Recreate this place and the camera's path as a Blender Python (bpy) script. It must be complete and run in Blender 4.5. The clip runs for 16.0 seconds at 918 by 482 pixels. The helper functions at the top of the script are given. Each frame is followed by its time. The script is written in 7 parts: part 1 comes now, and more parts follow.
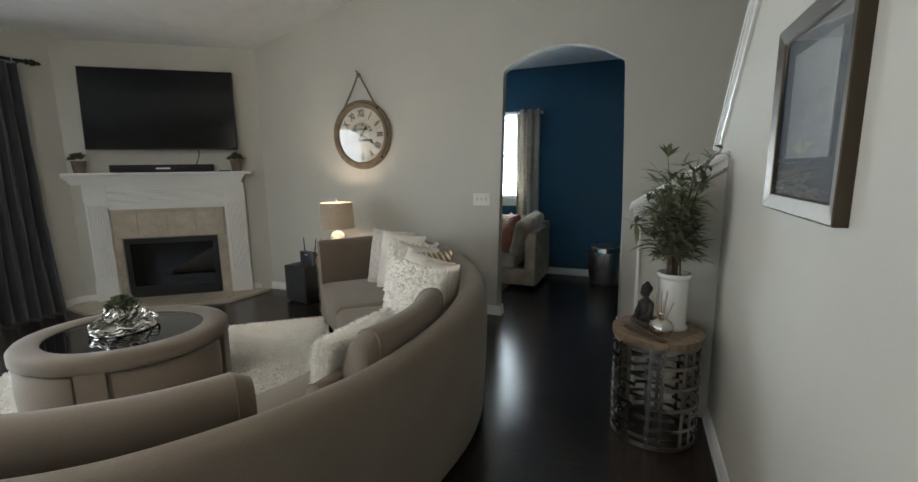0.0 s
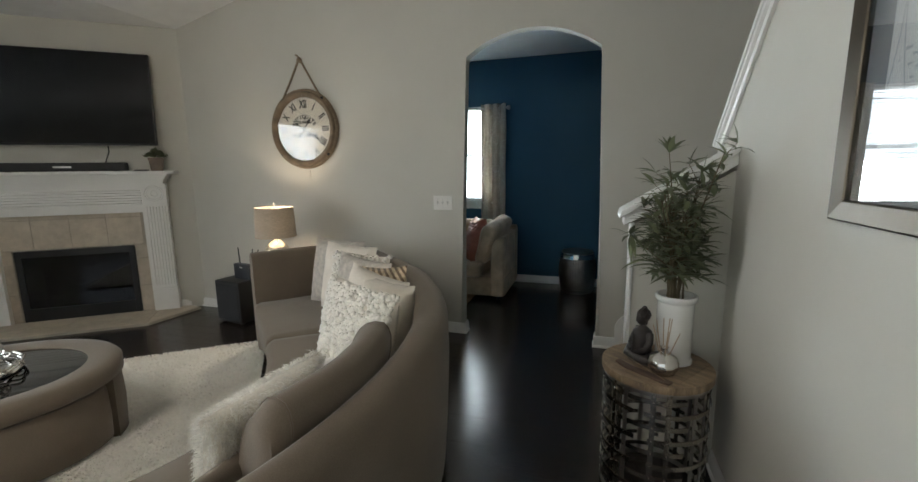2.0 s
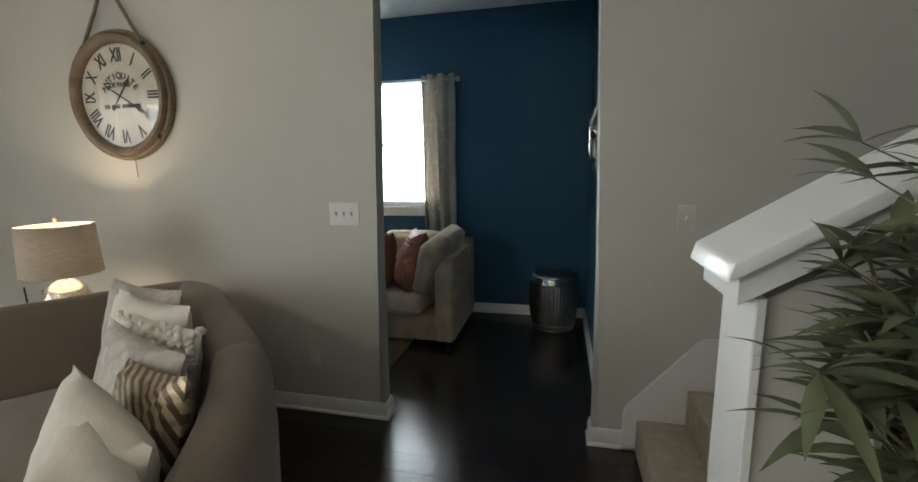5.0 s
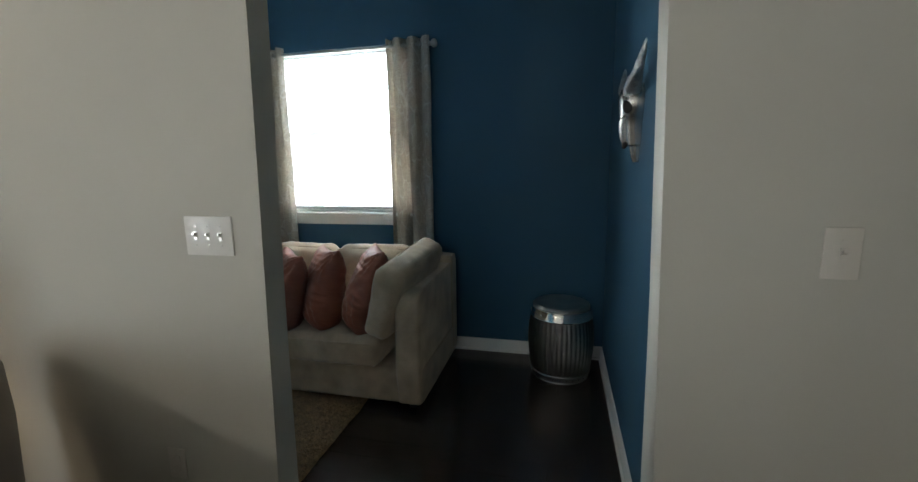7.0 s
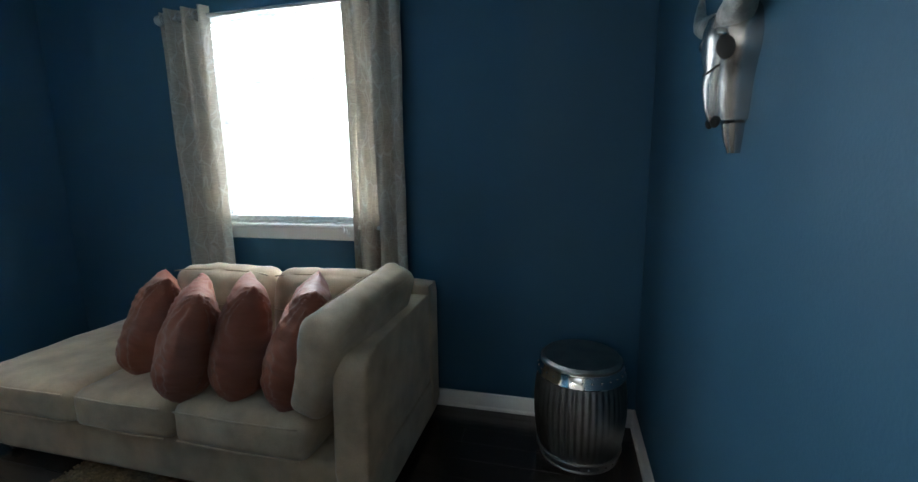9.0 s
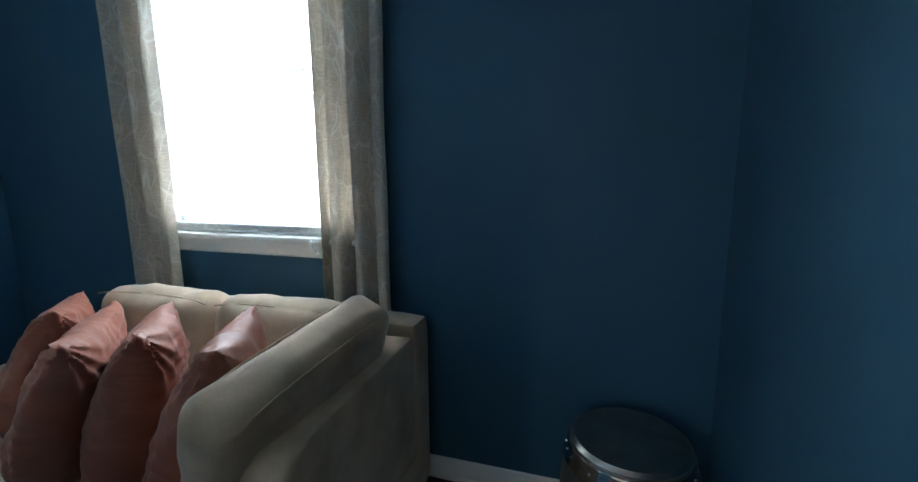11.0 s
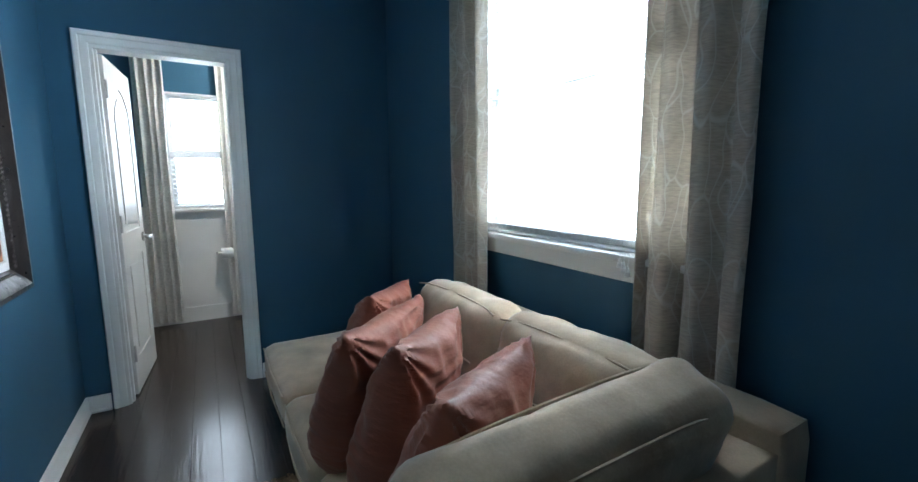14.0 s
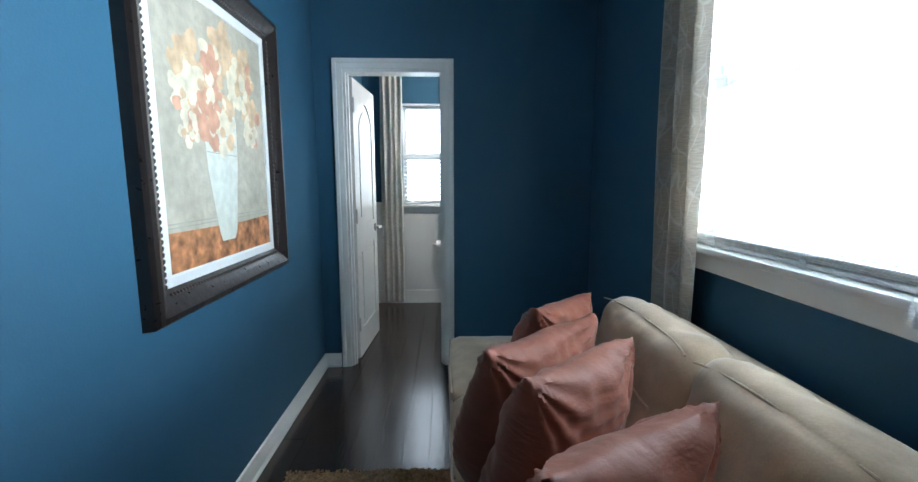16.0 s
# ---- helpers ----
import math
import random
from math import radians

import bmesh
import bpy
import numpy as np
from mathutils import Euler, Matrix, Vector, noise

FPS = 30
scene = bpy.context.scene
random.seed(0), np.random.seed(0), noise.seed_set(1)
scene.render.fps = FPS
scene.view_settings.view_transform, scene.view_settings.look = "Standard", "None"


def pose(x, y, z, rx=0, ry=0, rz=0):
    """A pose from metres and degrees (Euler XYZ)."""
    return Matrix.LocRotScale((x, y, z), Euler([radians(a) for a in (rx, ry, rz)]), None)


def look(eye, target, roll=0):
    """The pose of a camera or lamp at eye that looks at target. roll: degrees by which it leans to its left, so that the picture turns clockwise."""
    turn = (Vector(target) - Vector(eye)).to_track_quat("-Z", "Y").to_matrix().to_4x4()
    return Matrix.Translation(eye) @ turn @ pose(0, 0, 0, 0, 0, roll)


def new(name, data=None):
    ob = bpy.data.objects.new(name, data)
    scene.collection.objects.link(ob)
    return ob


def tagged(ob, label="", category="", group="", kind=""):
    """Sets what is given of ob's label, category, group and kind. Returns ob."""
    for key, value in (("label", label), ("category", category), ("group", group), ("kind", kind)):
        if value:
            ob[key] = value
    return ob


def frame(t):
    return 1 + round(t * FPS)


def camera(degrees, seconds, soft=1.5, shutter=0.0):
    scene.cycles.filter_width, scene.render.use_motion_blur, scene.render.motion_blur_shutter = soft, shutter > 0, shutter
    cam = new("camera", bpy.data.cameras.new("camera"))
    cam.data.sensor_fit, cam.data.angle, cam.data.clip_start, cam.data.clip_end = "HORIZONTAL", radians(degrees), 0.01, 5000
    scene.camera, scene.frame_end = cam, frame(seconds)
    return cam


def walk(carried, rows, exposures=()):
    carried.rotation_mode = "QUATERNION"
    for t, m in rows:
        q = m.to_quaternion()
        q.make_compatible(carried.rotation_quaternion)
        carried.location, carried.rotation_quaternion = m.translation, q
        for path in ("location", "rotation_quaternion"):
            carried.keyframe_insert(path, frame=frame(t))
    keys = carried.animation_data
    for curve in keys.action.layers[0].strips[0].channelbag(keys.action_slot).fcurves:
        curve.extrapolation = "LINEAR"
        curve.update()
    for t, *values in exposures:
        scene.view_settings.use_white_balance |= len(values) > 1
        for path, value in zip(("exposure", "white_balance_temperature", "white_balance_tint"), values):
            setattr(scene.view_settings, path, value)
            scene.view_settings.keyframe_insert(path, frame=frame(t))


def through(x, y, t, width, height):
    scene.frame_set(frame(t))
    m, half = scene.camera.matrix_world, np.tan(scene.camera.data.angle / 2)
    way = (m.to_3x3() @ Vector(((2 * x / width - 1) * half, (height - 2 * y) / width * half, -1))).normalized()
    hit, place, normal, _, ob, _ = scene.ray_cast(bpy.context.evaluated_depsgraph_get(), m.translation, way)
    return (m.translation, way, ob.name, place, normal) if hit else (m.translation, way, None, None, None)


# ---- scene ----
cam = camera(93.4, 16.0)
# seconds, eye x, y, z, yaw, pitch, roll
ROWS = [
    (0.0, 0.763, -0.039, 1.480, 22.21, -9.38, 0.75),
    (0.5, 0.768, 0.076, 1.476, 22.11, -9.34, 0.77),
    (1.0, 0.732, 0.169, 1.474, 21.74, -9.36, 0.79),
    (1.5, 0.668, 0.283, 1.470, 19.76, -9.40, 0.77),
    (2.0, 0.617, 0.462, 1.471, 17.51, -9.37, 0.67),
    (2.5, 0.590, 0.669, 1.464, 15.37, -9.44, 0.73),
    (3.0, 0.601, 0.921, 1.452, 14.75, -9.41, 0.89),
    (3.5, 0.582, 1.147, 1.436, 14.04, -9.54, 1.00),
    (4.0, 0.530, 1.391, 1.433, 13.06, -9.42, 1.11),
    (6.5, 0.430, 2.698, 1.392, 13.25, -9.74, 0.69),
    (7.0, 0.407, 2.924, 1.387, 13.13, -9.70, 0.89),
    (7.5, 0.391, 3.132, 1.379, 13.01, -9.67, 0.84),
    (8.0, 0.353, 3.327, 1.385, 13.30, -9.82, 0.78),
    (8.5, 0.327, 3.546, 1.385, 13.69, -9.56, 0.74),
    (9.0, 0.345, 3.763, 1.374, 13.99, -9.77, 0.80),
    (9.5, 0.377, 3.957, 1.363, 14.33, -9.70, 0.77),
    (12.0, 0.205, 4.582, 1.321, 28.04, -8.13, -0.27),
    (12.5, 0.163, 4.655, 1.305, 37.80, -7.98, 0.30),
    (13.0, 0.109, 4.719, 1.298, 45.90, -8.00, 0.45),
    (13.5, 0.079, 4.776, 1.303, 53.42, -8.38, 0.78),
    (14.0, 0.045, 4.816, 1.289, 59.58, -7.67, 0.33),
    (14.5, 0.023, 4.884, 1.289, 66.17, -7.68, 0.31),
    (15.0, 0.013, 4.950, 1.293, 74.17, -7.61, 0.18),
    (15.5, -0.002, 4.998, 1.296, 81.61, -7.66, 0.06),
    (16.0, -0.053, 5.009, 1.296, 88.12, -7.70, 0.07),
]
walk(cam, [(t, pose(x, y, z, 90 + pitch, roll, yaw)) for t, x, y, z, yaw, pitch, roll in ROWS],
     [(0.0, 0.0, 6450, 10), (4.0, 0.0, 6750, 10), (7.0, 0.05, 6650, 10), (9.0, 0.30, 6250, 10), (12.5, 0.35, 5950, 10), (14.5, 0.22, 5900, 10), (16.0, 0.05, 5900, 10)])

DAY_STUDY, DAY_BATH, DAY_LIVING, FILL_REAR, LAMP_W, BATH_GLOW = 760, 13, 86, 16, 10, 165
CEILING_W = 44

# ---- world and light ----
world = bpy.data.worlds.new("sky")
scene.world = world
world.use_nodes = True
wn = world.node_tree
sky = wn.nodes.new("ShaderNodeTexSky")
sky.sky_type = "NISHITA"
sky.sun_disc = False
sky.sun_elevation, sky.sun_rotation = radians(38), radians(250)
wn.links.new(sky.outputs[0], wn.nodes["Background"].inputs[0])
wn.nodes["Background"].inputs[1].default_value = 0.08


def area_light(name, m, sx, sy, watts, color):
    d = bpy.data.lights.new(name, "AREA")
    d.shape, d.size, d.size_y, d.energy, d.color = "RECTANGLE", sx, sy, watts, color
    ob = new(name, d)
    ob.matrix_world = m
    return ob


# overcast daylight standing outside the windows; the rear light is an added unseen fill
area_light("daylight_study", look((-1.22, 7.2, 0.95), (-1.22, 5.6, 1.75)), 2.6, 1.3, DAY_STUDY, (0.80, 0.93, 1.0))
area_light("daylight_bath", look((-5.05, 4.9, 1.75), (-3.5, 4.9, 1.6)), 1.4, 1.4, DAY_BATH, (0.88, 0.97, 1.0))
area_light("added_fill_rear", look((-0.9, -3.75, 1.6), (-0.9, 0.0, 1.3)), 3.2, 1.9, FILL_REAR, (0.90, 0.96, 1.0))
area_light("daylight_living", look((-5.75, 0.5, 1.5), (-4.0, 0.5, 1.35)), 4.2, 2.3, DAY_LIVING, (0.84, 0.94, 1.0))


# ---- materials ----
def mat(name, color, rough=0.6, metal=0.0, var=0.12, scale=6.0, bump=0.0, bscale=60.0, grain=0.0, gscale=120.0,
        sheen=0.0, coat=0.0, spec=0.5, stretch=(1, 1, 1), rvar=0.0, trans=0.0, emit=None, alpha=1.0, island=0.0):
    m = bpy.data.materials.new(name)
    m.use_nodes = True
    nt = m.node_tree
    b = nt.nodes["Principled BSDF"]
    b.inputs["Roughness"].default_value, b.inputs["Metallic"].default_value = rough, metal
    b.inputs["Specular IOR Level"].default_value = spec
    b.inputs["Sheen Weight"].default_value, b.inputs["Coat Weight"].default_value = sheen, coat
    b.inputs["Transmission Weight"].default_value = trans
    tc = nt.nodes.new("ShaderNodeTexCoord")
    mp = nt.nodes.new("ShaderNodeMapping")
    mp.inputs["Scale"].default_value = stretch
    nt.links.new(tc.outputs["Object"], mp.inputs["Vector"])
    last = None

    def noise_node(s, detail=4.0):
        n = nt.nodes.new("ShaderNodeTexNoise")
        n.inputs["Scale"].default_value, n.inputs["Detail"].default_value = s, detail
        nt.links.new(mp.outputs[0], n.inputs["Vector"])
        return n

    def shade(src, amount, prev):
        """Multiply the colour by 1 - amount .. 1 + amount."""
        mr = nt.nodes.new("ShaderNodeMapRange")
        mr.inputs["To Min"].default_value, mr.inputs["To Max"].default_value = 1 - amount, 1 + amount
        mr.inputs["From Min"].default_value, mr.inputs["From Max"].default_value = 0.3, 0.7
        nt.links.new(src, mr.inputs["Value"])
        vm = nt.nodes.new("ShaderNodeVectorMath")
        vm.operation = "SCALE"
        if prev is None:
            vm.inputs[0].default_value = color
        else:
            nt.links.new(prev, vm.inputs[0])
        nt.links.new(mr.outputs[0], vm.inputs["Scale"])
        return vm.outputs[0]

    n1 = noise_node(scale)
    last = shade(n1.outputs["Fac"], var, last)
    if grain:
        last = shade(noise_node(gscale, 2.0).outputs["Fac"], grain, last)
    if island:
        oi = nt.nodes.new("ShaderNodeObjectInfo")
        mr = nt.nodes.new("ShaderNodeMapRange")
        mr.inputs["To Min"].default_value, mr.inputs["To Max"].default_value = 1 - island, 1 + island
        nt.links.new(oi.outputs["Random"], mr.inputs["Value"])
        vm = nt.nodes.new("ShaderNodeVectorMath")
        vm.operation = "SCALE"
        nt.links.new(last, vm.inputs[0])
        nt.links.new(mr.outputs[0], vm.inputs["Scale"])
        last = vm.outputs[0]
    nt.links.new(last, b.inputs["Base Color"])
    if rvar:
        mr = nt.nodes.new("ShaderNodeMapRange")
        mr.inputs["To Min"].default_value, mr.inputs["To Max"].default_value = max(rough - rvar, 0.02), min(rough + rvar, 1)
        mr.inputs["From Min"].default_value, mr.inputs["From Max"].default_value = 0.3, 0.7
        nt.links.new(noise_node(scale * 2.3).outputs["Fac"], mr.inputs["Value"])
        nt.links.new(mr.outputs[0], b.inputs["Roughness"])
    if bump:
        bn = nt.nodes.new("ShaderNodeBump")
        bn.inputs["Strength"].default_value, bn.inputs["Distance"].default_value = bump, 0.01
        nt.links.new(noise_node(bscale).outputs["Fac"], bn.inputs["Height"])
        nt.links.new(bn.outputs[0], b.inputs["Normal"])
    if emit:
        b.inputs["Emission Color"].default_value, b.inputs["Emission Strength"].default_value = (*emit[0], 1), emit[1]
    return m


M_BEIGE = mat("beige_wall_paint", (0.57, 0.55, 0.49), 0.75, var=0.03, scale=1.5, bump=0.05, bscale=140)
M_BLUE = mat("blue_wall_paint", (0.034, 0.102, 0.162), 0.56, var=0.06, scale=1.2, bump=0.06, bscale=150, spec=0.22)
M_CEIL = mat("ceiling_paint", (0.82, 0.82, 0.81), 0.9, var=0.03, bump=0.15, bscale=90)
M_TRIM = mat("white_trim_paint", (0.80, 0.79, 0.76), 0.35, var=0.03, scale=3, bump=0.02)
M_FLOOR = mat("dark_floor_board", (0.0270, 0.0200, 0.0170), 0.21, var=0.10, scale=3, grain=0.08, gscale=60, stretch=(0.10, 1, 1), bump=0.09, bscale=75, rvar=0.025, island=0.10, spec=0.62)
M_SUB = mat("floor_joint", (0.008, 0.006, 0.005), 0.6)
M_TAUPE = mat("taupe_upholstery", (0.180, 0.140, 0.102), 0.72, var=0.08, scale=4, grain=0.10, gscale=260, bump=0.10, bscale=320, sheen=0.25)
M_SUEDE = mat("beige_microsuede", (0.46, 0.340, 0.228), 0.85, var=0.24, scale=7, grain=0.06, gscale=200, bump=0.30, bscale=14, sheen=0.3)
M_PINK = mat("rose_satin", (0.275, 0.094, 0.058), 0.52, var=0.14, scale=7, bump=0.35, bscale=22, sheen=0.10, stretch=(1, 1, 3.0), spec=0.2)
M_SHAG = mat("white_shag", (0.88, 0.84, 0.76), 0.95, var=0.07, scale=12, grain=0.06, gscale=90, bump=0.5, bscale=70, sheen=0.4)
M_RUG = mat("cream_shag_rug", (0.92, 0.89, 0.82), 0.95, var=0.03, scale=5, grain=0.04, gscale=45, bump=0.5, bscale=55, sheen=0.3)
M_CREAM = mat("cream_pillow_cloth", (0.74, 0.68, 0.59), 0.7, var=0.08, scale=8, bump=0.2, bscale=60, sheen=0.2)
M_SILVERCLOTH = mat("silver_grey_pillow_cloth", (0.50, 0.45, 0.39), 0.45, var=0.2, scale=30, bump=0.4, bscale=90, sheen=0.2)
M_GOLDCLOTH = mat("gold_striped_cloth", (0.55, 0.44, 0.30), 0.35, metal=0.4, var=0.3, scale=40, bump=0.4, bscale=80)


def add_stripes(m, color, scale):
    """Dark woven stripes across the cloth's own x and z."""
    nt = m.node_tree
    b = nt.nodes["Principled BSDF"]
    src = b.inputs["Base Color"].links[0].from_socket
    tc, wv, rp, mx = (nt.nodes.new("ShaderNode" + k) for k in ("TexCoord", "TexWave", "MapRange", "Mix"))
    wv.bands_direction = "DIAGONAL"
    wv.inputs["Scale"].default_value, wv.inputs["Distortion"].default_value = scale, 1.5
    rp.inputs["From Min"].default_value, rp.inputs["From Max"].default_value = 0.45, 0.60
    mx.data_type = "RGBA"
    mx.inputs[7].default_value = (*color, 1)
    nt.links.new(tc.outputs["Object"], wv.inputs["Vector"])
    nt.links.new(wv.outputs["Fac"], rp.inputs["Value"])
    nt.links.new(rp.outputs[0], mx.inputs[0])
    nt.links.new(src, mx.inputs[6])
    nt.links.new(mx.outputs[2], b.inputs["Base Color"])


add_stripes(M_GOLDCLOTH, (0.16, 0.11, 0.07), 11)
M_CHROME = mat("polished_metal", (0.72, 0.70, 0.67), 0.14, 1.0, var=0.08, scale=12, bump=0.04, bscale=30)
M_DARKSTEEL = mat("dark_polished_steel", (0.36, 0.34, 0.32), 0.32, 1.0, var=0.15, scale=10, bump=0.03)
M_PEWTER = mat("cast_silver", (0.52, 0.50, 0.47), 0.27, 1.0, var=0.10, scale=14, bump=0.03, bscale=50)
M_HORN = mat("hammered_silver", (0.46, 0.44, 0.41), 0.34, 1.0, var=0.25, scale=40, bump=0.9, bscale=85)
M_BAND = mat("brushed_steel_band", (0.38, 0.35, 0.31), 0.26, 1.0, var=0.15, scale=15, bump=0.1, bscale=60)
M_FRAME = mat("brushed_bronze_frame", (0.085, 0.068, 0.050), 0.40, 1.0, var=0.12, scale=20, stretch=(1, 1, 0.1))
M_WOOD = mat("weathered_wood", (0.27, 0.195, 0.125), 0.55, var=0.35, scale=5, grain=0.25, gscale=30, stretch=(1, 7, 1), bump=0.2, bscale=40)
M_ROPEWOOD = mat("driftwood_clock_rim", (0.20, 0.145, 0.095), 0.65, var=0.3, scale=14, bump=0.4, bscale=50)
M_ROPE = mat("rope", (0.25, 0.19, 0.13), 0.9, var=0.25, scale=60, bump=0.8, bscale=130)
M_DIAL = mat("clock_dial_paper", (0.72, 0.66, 0.55), 0.6, var=0.10, scale=5, grain=0.05)
M_INK = mat("dial_ink", (0.035, 0.03, 0.027), 0.6)
M_BLACK = mat("black_plastic", (0.012, 0.012, 0.013), 0.35, var=0.1)
M_SCREEN = mat("tv_screen", (0.005, 0.005, 0.006), 0.12, var=0.1, spec=0.28)
M_BLACKGLASS = mat("black_glass", (0.004, 0.004, 0.005), 0.03, coat=0.5)
M_TILE = mat("beige_fireplace_tile", (0.50, 0.43, 0.34), 0.45, var=0.12, scale=5, grain=0.08, gscale=22, bump=0.1, bscale=20, island=0.08)
M_GROUT = mat("grout", (0.40, 0.36, 0.30), 0.9)
# firebox soot; the skull's hollows use the same black as painted shade
M_SOOT_SHADE = mat("soot_and_hollow_shade", (0.02, 0.018, 0.017), 0.8, var=0.4)
M_LOG = mat("charred_log", (0.045, 0.035, 0.03), 0.9, var=0.5, scale=20, bump=0.8, bscale=40)
M_CURTDARK = mat("charcoal_satin_curtain", (0.045, 0.047, 0.052), 0.45, var=0.15, sheen=0.3, bump=0.1, bscale=200)
M_SHADE = mat("lamp_shade_linen", (0.42, 0.34, 0.26), 0.85, var=0.05, grain=0.1, gscale=160, bump=0.1, bscale=200, trans=0.0)
M_BULB = mat("lit_bulb", (1, 0.9, 0.75), 0.4, emit=((1.0, 0.80, 0.55), 30))
M_CERAMIC = mat("white_ceramic", (0.78, 0.77, 0.74), 0.22, var=0.03, coat=0.3)
M_LEAF = mat("bamboo_leaf", (0.150, 0.172, 0.094), 0.42, var=0.35, scale=8, island=0.0)
M_STEM = mat("bamboo_stem", (0.13, 0.10, 0.055), 0.6, var=0.25, scale=20)
M_SUCC = mat("succulent_leaf", (0.10, 0.115, 0.06), 0.6, var=0.3, scale=20)
M_POT = mat("grey_clay_pot", (0.16, 0.12, 0.095), 0.8, var=0.2, scale=20, bump=0.2)
M_BRONZE = mat("dark_bronze_resin", (0.045, 0.037, 0.034), 0.38, 0.4, var=0.3, scale=20, bump=0.3, bscale=70)
M_REED = mat("rattan_reed", (0.45, 0.33, 0.22), 0.8, var=0.15)
M_DOOR = mat("white_door_paint", (0.74, 0.72, 0.68), 0.38, var=0.03, bump=0.02)
M_NICKEL = mat("satin_nickel", (0.55, 0.53, 0.50), 0.3, 1.0, var=0.1)
M_PLATE = mat("white_switch_plastic", (0.75, 0.73, 0.69), 0.35, var=0.02)
M_PLATEB = mat("painted_over_plate", (0.66, 0.62, 0.56), 0.5, var=0.02)

M_VINYL = mat("white_vinyl", (0.80, 0.81, 0.80), 0.4, var=0.02)
M_PICFRAME = mat("ebony_picture_frame", (0.018, 0.013, 0.011), 0.33, var=0.3, scale=20, bump=0.2, bscale=40, rvar=0.06)
M_BEAD = mat("carved_frame_bead", (0.05, 0.04, 0.034), 0.35, var=0.4, scale=40)
M_MAT = mat("white_picture_mat", (0.74, 0.74, 0.72), 0.7, var=0.02)
M_JUTE = mat("jute_fibre", (0.30, 0.185, 0.095), 0.95, var=0.35, scale=30, grain=0.3, gscale=90, bump=1.0, bscale=110)
M_CARPET = mat("beige_stair_carpet", (0.50, 0.43, 0.34), 0.95, var=0.12, scale=20, bump=0.8, bscale=160)
M_SPEAKER = mat("dark_grille_cloth", (0.025, 0.025, 0.027), 0.8, var=0.1, bump=0.3, bscale=300)
M_ROUTER = mat("router_shell", (0.03, 0.035, 0.045), 0.4)
M_PAPER = mat("white_tissue_roll", (0.8, 0.8, 0.78), 0.9)


def glass_mat(name, color=(1, 1, 1), rough=0.0, base=0.05):
    """Thin clear pane: mostly see-through, with a mirror's gloss at a slant."""
    m = bpy.data.materials.new(name)
    m.use_nodes = True
    nt = m.node_tree
    nt.nodes.remove(nt.nodes["Principled BSDF"])
    tr, gl, mx, lw, pw, ma = (nt.nodes.new("ShaderNode" + k) for k in ("BsdfTransparent", "BsdfGlossy", "MixShader", "LayerWeight", "Math", "Math"))
    tr.inputs[0].default_value = (*[c * 0.98 for c in color], 1)
    gl.inputs["Roughness"].default_value = rough
    lw.inputs[0].default_value = 0.5
    pw.operation, ma.operation = "POWER", "MULTIPLY_ADD"
    pw.inputs[1].default_value = 4.0
    ma.inputs[1].default_value, ma.inputs[2].default_value = 0.9, base
    nt.links.new(lw.outputs["Facing"], pw.inputs[0])
    nt.links.new(pw.outputs[0], ma.inputs[0])
    nt.links.new(ma.outputs[0], mx.inputs[0])
    nt.links.new(tr.outputs[0], mx.inputs[1])
    nt.links.new(gl.outputs[0], mx.inputs[2])
    nt.links.new(mx.outputs[0], nt.nodes["Material Output"].inputs[0])
    return m


